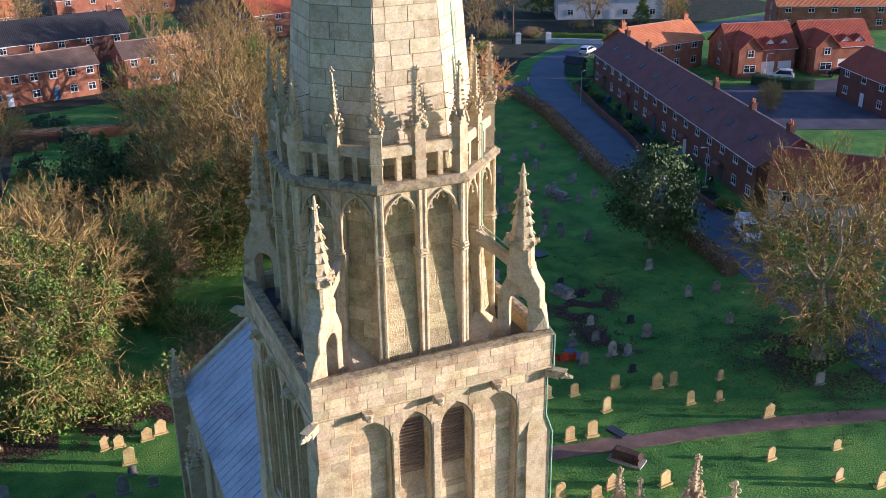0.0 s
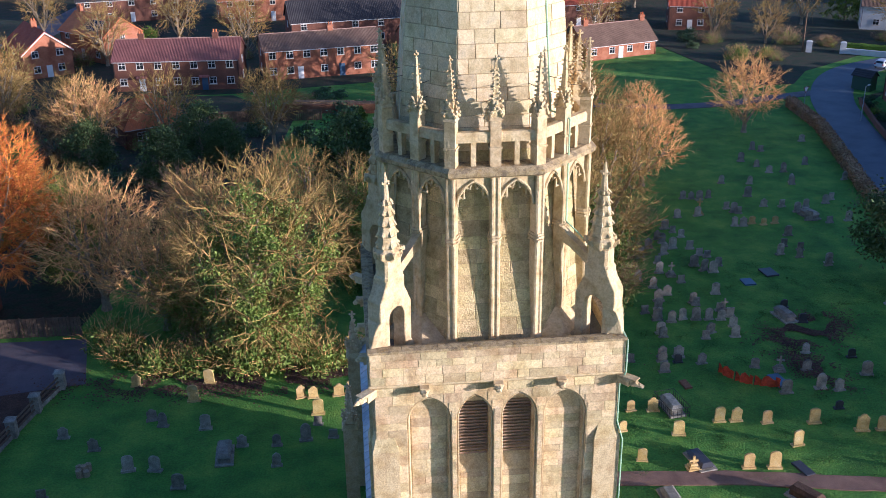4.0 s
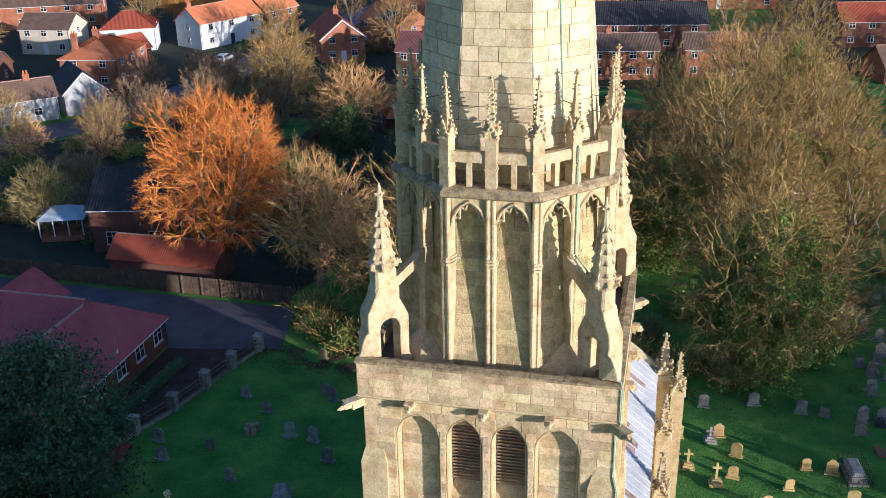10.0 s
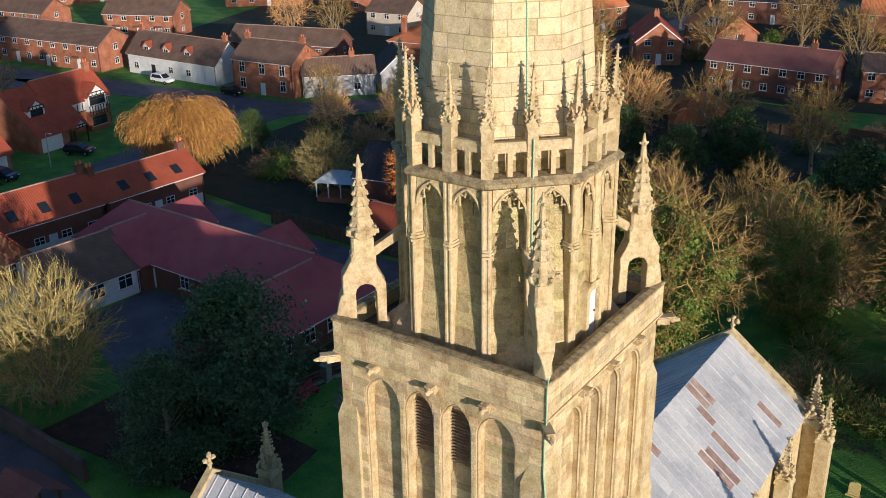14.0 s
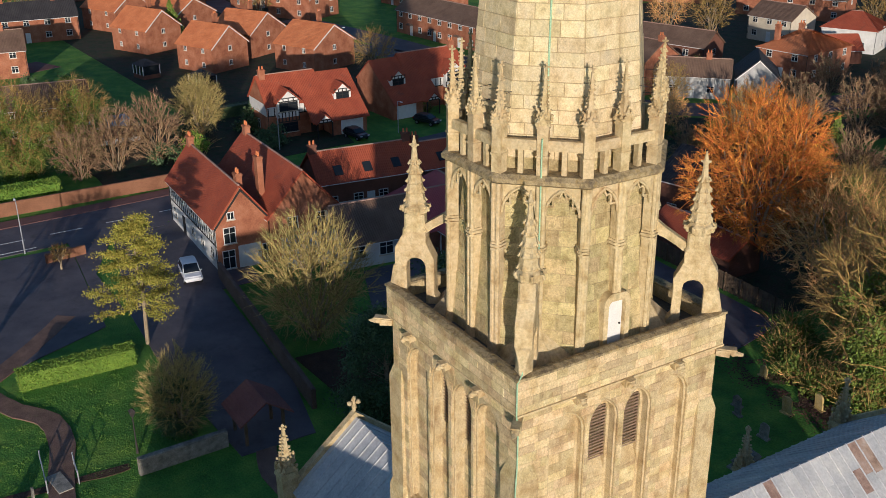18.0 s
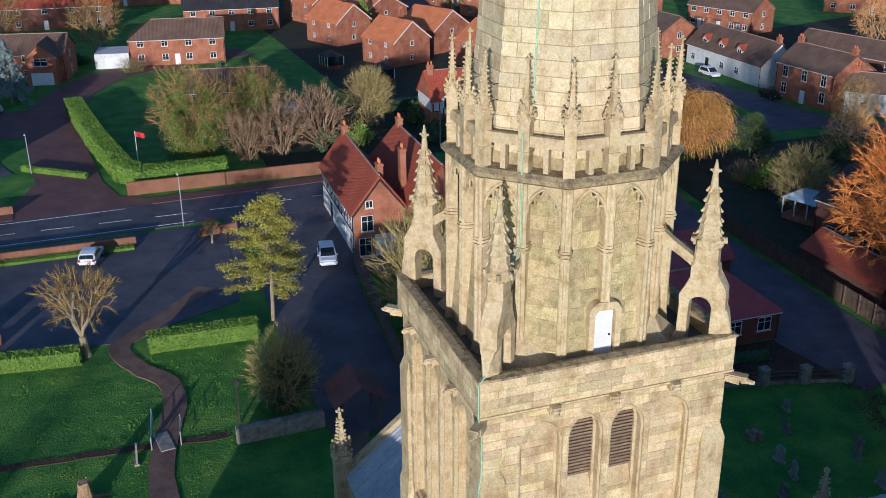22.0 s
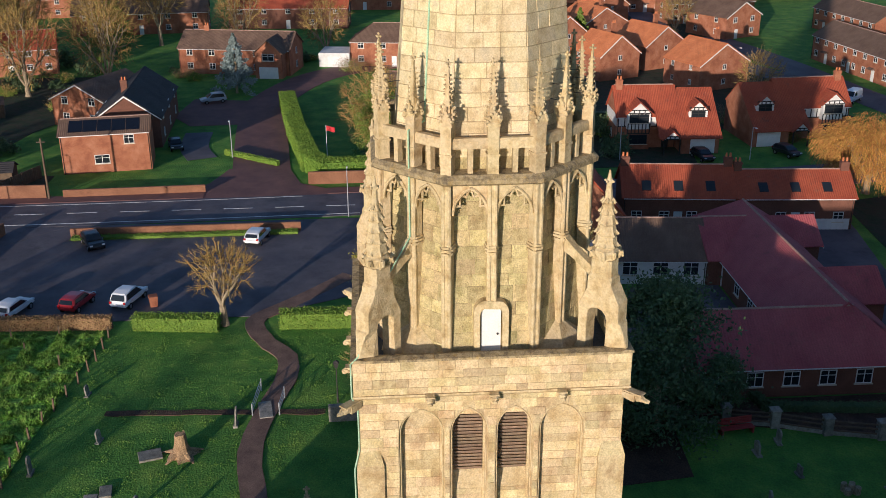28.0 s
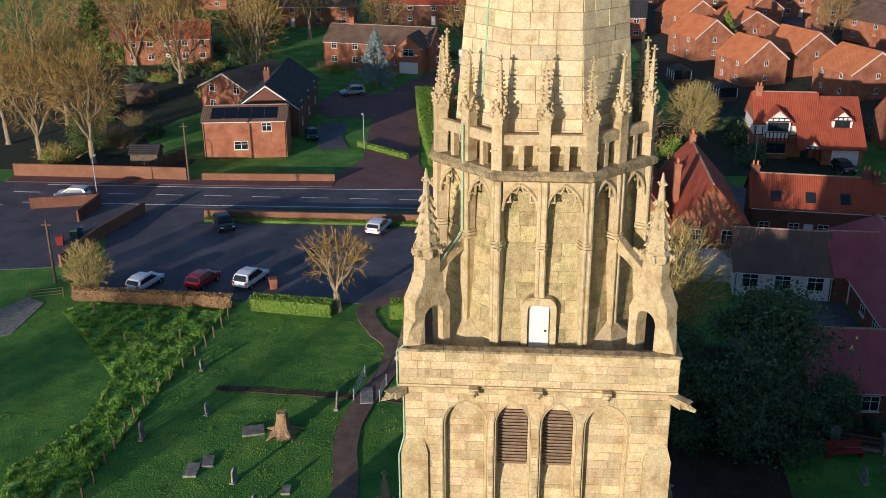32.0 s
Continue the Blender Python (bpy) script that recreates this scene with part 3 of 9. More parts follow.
def arcade(half, name, parent, m):
    """One belfry wall: four pointed recesses in two orders, louvres in the middle two."""
    bm = bmesh.new()
    top = Z_PAR0
    edges = [-half] + [e for b in BAYS for e in b[:2]] + [half]

    def quad(*p):
        bm.faces.new([bm.verts.new(q) for q in p])

    for i in range(0, len(edges), 2):
        quad((edges[i], 0, Z_LOW), (edges[i + 1], 0, Z_LOW), (edges[i + 1], 0, top), (edges[i], 0, top))
    for a, b, louvred in BAYS:
        c, w = (a + b) / 2, (b - a) / 2
        depths = ((0.0, 0.0), (0.05, 0.12), (0.11, 0.42 if louvred else 0.34))
        bottom = 17.0
        quad((a, 0, Z_LOW), (b, 0, Z_LOW), (b, 0, bottom), (a, 0, bottom))
        outlines = []
        for inset, d in depths:
            cur = arch_curve(c, w - inset, SPRING, APEX - inset * 1.1)
            outlines.append(([(c - w + inset, bottom + inset * 2)] + cur + [(c + w - inset, bottom + inset * 2)], d))
        cur = outlines[0][0]
        for p, q in zip(cur[1:-1], cur[2:-1]):
            quad((p[0], 0, p[1]), (q[0], 0, q[1]), (q[0], 0, top), (p[0], 0, top))
        y_prev = 0.0
        for (o1, d1), (o2, d2) in zip(outlines, outlines[1:]):
            for p, q, p2, q2 in zip(o1, o1[1:] + o1[:1], o2, o2[1:] + o2[:1]):
                quad((p[0], y_prev, p[1]), (q[0], y_prev, q[1]), (q[0], d2 - 0.05, q[1]), (p[0], d2 - 0.05, p[1]))
                quad((p[0], d2 - 0.05, p[1]), (q[0], d2 - 0.05, q[1]), (q2[0], d2, q2[1]), (p2[0], d2, p2[1]))
            y_prev = d2
        o3, d3 = outlines[-1]
        quad(*[(x, d3 + 0.001, z) for x, z in o3]) if not louvred else None
        if louvred:
            x0, x1 = o3[0][0], o3[-1][0]
            quad((x0, d3, bottom + 0.3), (x1, d3, bottom + 0.3), (x1, d3, 20.5), (x0, d3, 20.5))
            quad((x0, d3, 20.5), (x1, d3, 20.5), (x1, d3 + 0.25, 21.1), (x0, d3 + 0.25, 21.1))
            quad((x0, d3 + 0.25, 21.05), (x1, d3 + 0.25, 21.05), (x1, d3 + 0.25, 23.6), (x0, d3 + 0.25, 23.6))
            quad((x0, d3, 20.6), (x0, d3, 23.4), (x0, d3 + 0.25, 23.4), (x0, d3 + 0.25, 20.6))
            quad((x1, d3, 20.6), (x1, d3, 23.4), (x1, d3 + 0.25, 23.4), (x1, d3 + 0.25, 20.6))
            quad((x0, d3, 23.12), (x1, d3, 23.12), (x1, d3 + 0.25, 23.12), (x0, d3 + 0.25, 23.12))
            quad(*[(x, d3 + 0.001, zz) for x, zz in [(x0, 23.12)] + [q for q in o3 if q[1] > 23.12] + [(x1, 23.12)]])
    bmesh.ops.remove_doubles(bm, verts=bm.verts, dist=0.001)
    pieces = islands(bm)
    wall = part(name, mesh(name, pieces[0], STONE_JOIN), parent, m)
    for piece in pieces[1:]:
        part("wall_panel", mesh("wall_panel", piece, STONE_JOIN), wall)
    for a, b, louvred in BAYS:
        bm = bmesh.new()
        w = (b - a) / 2 - 0.045
        c = (a + b) / 2
        pts = [(c - w, 17.2)] + arch_curve(c, w, SPRING, APEX - 0.08) + [(c + w, 17.2)]
        for p, q in zip(pts, pts[1:]):
            tube(bm, (p[0], 0.09, p[1]), (q[0], 0.09, q[1]), 0.028, 0.028, 6, False)
        part("roll_moulding", mesh("roll_moulding", bm, STONE_WORN), wall)
        if louvred:
            x0, x1 = a + 0.13, b - 0.13
            z = 21.1
            while z < 23.12:
                bm = bmesh.new()
                box(bm, x0, x1, -0.09, 0.05, -0.012, 0.012)
                part("louvre_board", mesh("louvre_board", bm, LOUVRE), wall, Matrix.Translation((0, 0.50, z)) @ Matrix.Rotation(radians(-52), 4, "X"))
                z += 0.118
    return wall


tower = thing("church_tower", "tall cream limestone church tower with belfry arches and plain parapet", "church tower")
FACES = {}
left_stones = [250]
joined = []
for key, (ang, half, off) in {"a": (0, WX, WY), "b": (90, WY, WX), "c": (180, WX, WY), "d": (-90, WY, WX)}.items():
    m = Matrix.Rotation(radians(ang), 4, "Z") @ Matrix.Translation((0, -off, 0))
    FACES[key] = m
    arcade(half, "belfry_wall", tower, m)

    def spans(z0, z1, half=half):
        out, last = [], -half
        for a, b, _ in BAYS:
            if z0 < APEX + 0.05:
                c, w = (a + b) / 2, (b - a) / 2
                zz = max(z0, SPRING)
                cur = arch_curve(c, w, SPRING, APEX, 12)
                inside = [x for x, z in cur if z >= zz - 0.02] or [c]
                k = max(abs(x - c) for x in inside) + 0.02
                out.append((last, c - k))
                last = c + k
        out.append((last, half))
        return [s for s in out if s[1] - s[0] > 0.12]

    near = key in "ab"
    none = [0]
    joined += lay_stones(tower, left_stones if near else none, m, 17.4, Z_PAR0 - 0.12, -half, half, 0.0, spans, keep=lambda u, z: z > 19.2, depth=0.016)
    back = []
    for a, b, louvred in BAYS:
        z_top = 20.4 if louvred else SPRING
        d = 0.42 if louvred else 0.34
        back += lay_stones(tower, none, m, 17.6, z_top, a + 0.13, b - 0.13, d, None, depth=0.014)
    joined += back
join_stones("coursed_ashlar", tower, joined, STONE_JOIN)

# corner buttresses with weathered heads
for sx in (-1, 1):
    for sy in (-1, 1):
        bm = bmesh.new()
        cx, cy = sx * (WX - 0.28), sy * (WY - 0.28)
        box(bm, cx - 0.42, cx + 0.42, cy - 0.42, cy + 0.42, Z_LOW, 21.75)
        frustum(bm, cx, cy, 21.75, 22.3, 0.42, 0.42, 0.27, 0.27)
        box(bm, cx - 0.5, cx + 0.5, cy - 0.5, cy + 0.5, Z_LOW, 17.0)
        frustum(bm, cx, cy, 17.0, 17.4, 0.5, 0.5, 0.4, 0.4)
        part("corner_buttress", mesh("corner_buttress", bm, STONE_JOIN), tower)
bm = bmesh.new()
box(bm, -WX, WX, -WY, WY, 0, 12.3)
box(bm, -WX + 0.8, WX - 0.8, -WY + 0.8, WY - 0.8, 12.3, 24.1)
part("lower_tower", mesh("lower_tower", bm, STONE_JOIN), tower)
# string course
bm = bmesh.new()
for z0, z1, e0, e1 in ((24.02, 24.14, 0.03, 0.17), (24.14, 24.2, 0.17, 0.17)):
    prism(bm, [(sx * (WX + e0), sy * (WY + e0)) for sx, sy in ((-1, -1), (1, -1), (1, 1), (-1, 1))], z0, z1, [(sx * (WX + e1), sy * (WY + e1)) for sx, sy in ((-1, -1), (1, -1), (1, 1), (-1, 1))])
part("string_course", mesh("string_course", bm, STONE_WORN), tower)
# deck, its near-black colour holding the parapet's shade, and parapet
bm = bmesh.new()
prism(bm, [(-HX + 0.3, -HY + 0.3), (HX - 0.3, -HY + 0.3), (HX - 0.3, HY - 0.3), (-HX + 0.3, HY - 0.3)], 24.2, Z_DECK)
part("deck", mesh("deck", bm, LEAD_DECK_SHADED), tower, label="lead-covered deck in a near-black shade tone")
left_stones = [200]
joined = []
for key, ang, half, off in (("a", 0, HX, HY), ("b", 90, HY, HX), ("c", 180, HX, HY), ("d", -90, HY, HX)):
    m = Matrix.Rotation(radians(ang), 4, "Z") @ Matrix.Translation((0, -off, 0))
    bm = bmesh.new()
    box(bm, -half + (0.34 if key in "bd" else 0), half - (0.34 if key in "bd" else 0), 0.012, 0.34, Z_PAR0, Z_PAR1 - 0.1)
    wall = part("parapet_wall", mesh("parapet_wall", bm, STONE_JOIN), tower, m)
    joined_p = lay_stones(wall, left_stones if key in "ab" else [0], Matrix(), Z_PAR0 + 0.01, Z_PAR1 - 0.11, -half + 0.02, half - 0.02, 0.014, None, course=0.27, long=0.58, depth=0.018)
    if joined_p:
        join_stones("parapet_ashlar", tower, [m @ q for q in joined_p], STONE_JOIN)
    e = half + (0.03 if key in "ac" else -0.36)
    u = -e
    while u < e - 0.05:
        w = rng.uniform(0.8, 1.3)
        w = e - u if e - (u + w) < 0.5 else w
        bm = bmesh.new()
        vs = sweep(bm, [(-0.04, Z_PAR1 - 0.1), (0.37, Z_PAR1 - 0.1), (0.37, Z_PAR1 - 0.03), (0.2, Z_PAR1 + rng.uniform(0.0, 0.02)), (-0.04, Z_PAR1 - 0.025)], u + 0.006, u + w - 0.006)
        for v in vs:
            v.co = Vector((v.co.y, v.co.x, v.co.z))
        part("coping_stone", mesh("coping_stone", bm, COPING), tower, m)
        u += w


# gargoyle heads below the parapet
def gargoyle(long):
    bm = bmesh.new()
    frustum(bm, 0, 0, 0, 0.28, 0.12, 0.1, 0.15, 0.12, Matrix.Rotation(radians(90), 4, "X"))
    lump(bm, 0, -0.34, 0.02, 0.16, 0.13, rng)
    lump(bm, 0, -0.46, -0.03, 0.1, 0.08, rng)
    lump(bm, -0.1, -0.3, 0.12, 0.055, None, rng)
    lump(bm, 0.1, -0.3, 0.12, 0.055, None, rng)
    box(bm, -0.14, 0.14, -0.42, 0, 0.13, 0.17)
    if long:
        for v in bm.verts:
            v.co.y *= 1.6
    return mesh("gargoyle", bm, STONE_WORN)


GARG, GARG_LONG = gargoyle(False), gargoyle(True)
for key, spots in {"a": (-2.3, -0.02, 1.95), "b": (-1.9, 0.02, 2.07), "c": (-2.1, 0, 2.1), "d": (-2.1, 0, 2.1)}.items():
    for u in spots:
        part("gargoyle", GARG, tower, FACES[key] @ Matrix.Translation((u, 0, 24.0 if key != "b" else 24.05)), "worn carved stone gargoyle head")
for sx in (-1, 1):
    for sy in (-1, 1):
        part("corner_gargoyle", GARG_LONG, tower, Matrix.Translation((sx * WX, sy * WY, 23.9)) @ Matrix.Rotation(math.atan2(sy, sx) + math.pi / 2, 4, "Z"), "long worn stone corner gargoyle")


# ---- spire and its corona ----
def apothem(z):
    return 2.596 - 0.083 * (z - 31.86)


T8 = math.tan(math.pi / 8)
spire = thing("spire", "pale limestone octagonal spire with large coursed blocks", "church spire")
bm = bmesh.new()


def octagon(a):
    r = a / math.cos(math.pi / 8)
    return [(r * math.cos(math.pi / 8 + k * math.pi / 4), r * math.sin(math.pi / 8 + k * math.pi / 4)) for k in range(8)]


prism(bm, octagon(apothem(24.6)), 24.6, 62.0, octagon(apothem(62.0)))
part("spire_core", mesh("spire_core", bm, MORTAR), spire)
SPIRE_SLAB = slab_mesh("stone", STONE_SPIRE, 0.02)


def spire_face_matrix(k, z):
    """x along the face, y into it, at height z."""
    ang = k * math.pi / 4
    a = apothem(z)
    lean = math.atan(0.083)
    return Matrix.Translation((a * math.cos(ang), a * math.sin(ang), z)) @ Matrix.Rotation(ang + math.pi / 2, 4, "Z") @ Matrix.Rotation(-lean, 4, "X")


z = 31.1
far_stones, drum_stones = [], []
left = 298
while z < 61.0:
    h = rng.uniform(0.9, 1.12) * (0.35 + 0.022 * min(6, z - 31.1)) if z < 37.5 else 0.5
    for k in range(8):
        half = apothem(z + h / 2) * T8
        u = -half
        shift = rng.uniform(0.3, 0.9)
        while u < half - 0.02:
            w = rng.uniform(0.45, 1.0) if u > -half else shift
            w = half - u if half - (u + w) < 0.4 else w
            m = spire_face_matrix(k, z + h / 2) @ Matrix.LocRotScale((u + w / 2, 0.0, 0), None, (w - 0.014, 0.026 * rng.uniform(0.7, 1.4), h - 0.014))
            if z < 37.3 and left > 0:
                left -= 1
                ob = new("stone", SPIRE_SLAB)
                ob.parent = spire
                ob.matrix_local = m
            else:
                far_stones.append(m)
            u += w
    z += h
z = 24.86
while z < 31.1:
    h = rng.uniform(0.34, 0.54)
    for k in range(8):
        half = apothem(z + h / 2) * T8
        for u0, u1 in ((-half, 0), (0, half)):
            u = u0
            while u < u1 - 0.02:
                w = rng.uniform(0.5, 1.0)
                w = u1 - u if u1 - (u + w) < 0.3 else w
                drum_stones.append(spire_face_matrix(k, z + h / 2) @ Matrix.LocRotScale((u + w / 2, 0.0, 0), None, (w - 0.01, 0.016 * rng.uniform(0.7, 1.5), h - 0.01)))
                u += w
    z += h
SPIRE_JOIN = STONE_SPIRE
join_stones("upper_ashlar", spire, far_stones, SPIRE_JOIN)
join_stones("drum_ashlar", spire, drum_stones, STONE_DRUM)
# sloping broaches at the foot of the diagonal faces
for k in (1, 3, 5, 7):
    bm = bmesh.new()
    a = apothem(24.85)
    h = a * T8
    vs = [bm.verts.new(p) for p in ((-h, 0, 0), (h, 0, 0), (h * 0.55, -0.75, 0), (-h * 0.55, -0.75, 0), (0, 0.04, 0.95))]
    for f in ((0, 1, 4), (1, 2, 4), (2, 3, 4), (3, 0, 4), (3, 2, 1, 0)):
        bm.faces.new([vs[i] for i in f])
    part("broach", mesh("broach", bm, STONE_WORN), spire, Matrix.Translation((a * math.cos(k * math.pi / 4), a * math.sin(k * math.pi / 4), 24.85)) @ Matrix.Rotation(k * math.pi / 4 + math.pi / 2, 4, "Z"))
# small door on the sunny face
dm = Matrix.Translation((apothem(25.6) + 0.02, 0, 24.9)) @ Matrix.Rotation(math.pi / 2, 4, "Z")
bm = bmesh.new()
sweep(bm, [(-0.3, 0)] + arch_curve(0, 0.3, 1.55, 1.68, 4) + [(0.3, 0)], -0.07, 0.3)
door = part("spire_door", mesh("spire_door", bm, WHITE), spire, dm, "small white painted door")
bm = bmesh.new()
tube(bm, (0.2, -0.09, 0.85), (0.2, -0.13, 0.85), 0.035, 0.03, 8)
part("door_knob", mesh("door_knob", bm, IRON), door)
bm = bmesh.new()
o1 = [(-0.52, 0)] + arch_curve(0, 0.52, 1.6, 1.98, 6) + [(0.52, 0)]
o2 = [(-0.34, 0)] + arch_curve(0, 0.34, 1.52, 1.72, 6) + [(0.34, 0)]
for (a0, a1, b0, b1) in zip(o1, o1[1:], o2, o2[1:]):
    pts = [(a0[0], -0.2, a0[1]), (a1[0], -0.2, a1[1]), (b1[0], -0.2, b1[1]), (b0[0], -0.2, b0[1])]
    f = [bm.verts.new(p) for p in pts] + [bm.verts.new((p[0], 0.3, p[2])) for p in pts]
    for q in ((0, 1, 2, 3), (0, 4, 5, 1), (3, 2, 6, 7), (1, 5, 6, 2), (0, 3, 7, 4), (7, 6, 5, 4)):
        bm.faces.new([f[i] for i in q])
bmesh.ops.remove_doubles(bm, verts=bm.verts, dist=0.001)
part("door_hood", mesh("door_hood", bm, STONE_WORN), spire, dm)

corona = thing("spire_corona", "open limestone gallery of shafts, arches and pinnacles round the spire", "spire corona")
RA = 3.08
Z_C0, Z_C1 = 30.45, 30.73


def shaft_mesh(z0, banded=True):
    bm = bmesh.new()
    prism(bm, [(-0.13, -0.14), (-0.08, -0.19), (0.08, -0.19), (0.13, -0.14), (0.13, 0.16), (-0.13, 0.16)], z0, Z_C0)
    tube(bm, (-0.085, -0.155, z0), (-0.085, -0.155, Z_C0), 0.075, 0.07, 8)
    tube(bm, (0.085, -0.155, z0), (0.085, -0.155, Z_C0), 0.075, 0.07, 8)
    for z, r in ((28.38, 0.055), (28.5, 0.075), (28.58, 0.045)):
        prism(bm, [(-0.13 - r, -0.12), (-0.1, -0.21 - r), (0.1, -0.21 - r), (0.13 + r, -0.12), (0.13 + r, 0.16), (-0.13 - r, 0.16)], z - 0.035, z + 0.035)
    if z0 < 25.5:
        frustum(bm, 0, -0.03, z0, z0 + 0.35, 0.2, 0.24, 0.15, 0.2)
    return mesh("shaft", bm, STONE_WORN)


SHAFT, SHAFT_DOOR = shaft_mesh(24.85), shaft_mesh(26.75)


def crocketed(h, w, rows, seed, mat, finial=True, name="pinnacle"):
    """A slim square spirelet over four leafy gablets, with carved crockets up its edges and a cross finial."""
    r = random.Random(seed)
    bm = bmesh.new()
    frustum(bm, 0, 0, 0, h * 0.3, w * 0.74, w * 0.74, w * 0.44, w * 0.44)
    frustum(bm, 0, 0, h * 0.3, h * 0.9, w * 0.44, w * 0.44, w * 0.17, w * 0.17)
    frustum(bm, 0, 0, -w * 0.5, w * 0.15, w * 0.9, w * 0.9, w * 1.0, w * 1.0)
    for sx, sy in ((0, -1), (1, 0), (0, 1), (-1, 0)):
        m = Matrix.Rotation(math.atan2(sy, sx) + math.pi / 2, 4, "Z")
        v = [bm.verts.new(m @ Vector(p)) for p in ((-w * 0.85, -w * 1.08, 0), (w * 0.85, -w * 1.08, 0), (0, -w * 1.0, w * 2.0), (0, -w * 0.2, w * 1.5))]
        for f in ((0, 1, 2), (1, 3, 2), (0, 2, 3), (0, 3, 1)):
            bm.faces.new([v[i] for i in f])
        for u, z in ((-0.75, 0.45), (0.75, 0.45), (-0.42, 1.1), (0.42, 1.1), (0.0, 2.05)):
            p = m @ Vector((u * w, -w * r.uniform(1.05, 1.3), z * w))
            k = w * r.uniform(0.24, 0.36)
            lump(bm, p.x, p.y, p.z, k, k * r.uniform(0.8, 1.3), r)
    for i in range(4):
        a = math.pi / 4 + i * math.pi / 2
        k = w * r.uniform(0.34, 0.46)
        lump(bm, math.cos(a) * w * 1.4, math.sin(a) * w * 1.4, w * r.uniform(-0.3, 0.1), k, k * r.uniform(0.9, 1.4), r)
    for i in range(rows):
        f = 0.26 + (i + 0.3) / rows * 0.56
        e = w * (0.44 - 0.27 * (f - 0.3) / 0.6)
        for sx, sy in ((-1, -1), (1, -1), (1, 1), (-1, 1)):
            if r.random() < 0.9:
                k = w * r.uniform(0.2, 0.3) * (1.2 - 0.5 * f)
                lump(bm, sx * (e + k * 0.45), sy * (e + k * 0.45), f * h + r.uniform(-0.02, 0.02), k, k * 0.85, r)
    if finial:
        tube(bm, (0, 0, h * 0.88), (0, 0, h), w * 0.18, w * 0.16, 6)
        lump(bm, 0, 0, h * 0.89, w * 0.32, w * 0.2, r)
        for dx, dy in ((1, 0), (-1, 0), (0, 1), (0, -1)):
            lump(bm, dx * w * 0.36, dy * w * 0.36, h * 0.955, w * 0.24, w * 0.22, r)
        lump(bm, 0, 0, h * 1.005, w * 0.23, w * 0.28, r)
    return mesh(name, bm, mat)


PINS = [crocketed(1.66, 0.175, 7, s, STONE_WORN) for s in range(4)]
bm = bmesh.new()
box(bm, -0.16, 0.16, -0.17, 0.17, Z_C1, 32.16)
frustum(bm, 0, 0, 32.16, 32.3, 0.2, 0.2, 0.13, 0.13)
box(bm, -0.19, 0.19, -0.2, 0.2, 31.3, 31.36)
PIER = mesh("pier", bm, STONE_WORN)
CH = RA * T8              # length of one bay


def tracery_mesh():
    """A cusped arch head between two shafts, x from 0 to the bay's length."""
    bm = bmesh.new()
    c, w = CH / 2, CH / 2 - 0.13
    cur = arch_curve(c, w, 29.55, 30.35, 8)
    for p, q in zip(cur, cur[1:]):
        vs = [bm.verts.new(v) for v in ((p[0], -0.1, p[1]), (q[0], -0.1, q[1]), (q[0], -0.1, Z_C0), (p[0], -0.1, Z_C0), (p[0], 0.1, p[1]), (q[0], 0.1, q[1]), (q[0], 0.1, Z_C0), (p[0], 0.1, Z_C0))]
        for f in ((0, 1, 2, 3), (7, 6, 5, 4), (4, 5, 1, 0)):
            bm.faces.new([vs[i] for i in f])
    for p, q in zip(cur, cur[1:]):
        tube(bm, (p[0], -0.12, p[1]), (q[0], -0.12, q[1]), 0.05, 0.05, 6, False)
    for k, (i, j) in enumerate(((2, 5), (5, 8), (8, 11), (11, 14))):
        p, q = cur[i], cur[j]
        mx, mz = (p[0] + q[0]) / 2, (p[1] + q[1]) / 2 - 0.16
        mx += (c - mx) * 0.25
        for e in (p, q):
            tube(bm, (e[0], -0.04, e[1]), (mx, -0.04, mz), 0.045, 0.03, 5)
        lump(bm, mx, -0.04, mz, 0.05, None, rng)
    return mesh("arch_tracery", bm, STONE_WORN)


TRACERY = tracery_mesh()
bm = bmesh.new()
box(bm, 0.1, CH - 0.1, -0.12, 0.14, 31.5, 31.72)
frustum(bm, CH / 2, 0.01, 31.72, 31.8, CH / 2 - 0.1, 0.13, CH / 2 - 0.1, 0.09)
RAIL = mesh("rail", bm, STONE_WORN)
bm = bmesh.new()
box(bm, CH / 2 - 0.075, CH / 2 + 0.075, -0.09, 0.11, Z_C1 + 0.05, 31.5)
MULLION = mesh("mullion", bm, STONE_WORN)
bm = bmesh.new()
for z0, z1, d0, d1 in ((Z_C0, 30.53, 0.2, 0.33), (30.53, 30.66, 0.33, 0.35), (30.66, Z_C1 + 0.04, 0.35, 0.2)):
    h0, h1 = (RA + d0) * T8, (RA + d1) * T8
    prism(bm, [(-h0, -d0), (h0, -d0), ((RA - 0.45) * T8, 0.45), (-(RA - 0.45) * T8, 0.45)], z0, z1, [(-h1, -d1), (h1, -d1), ((RA - 0.45) * T8, 0.45), (-(RA - 0.45) * T8, 0.45)])
CORNICE = mesh("cornice", bm, COPING)
for k in range(8):
    ang = k * math.pi / 4
    fm = Matrix.Translation((RA * math.cos(ang), RA * math.sin(ang), 0)) @ Matrix.Rotation(ang + math.pi / 2, 4, "Z")
    part("cornice", CORNICE, corona, fm)
    for side in (0, 1):
        bmx = fm @ Matrix.Translation((-CH if side == 0 else 0, 0, 0))
        part("arch_tracery", TRACERY, corona, bmx)
        part("rail", RAIL, corona, bmx)
        part("mullion", MULLION, corona, bmx)
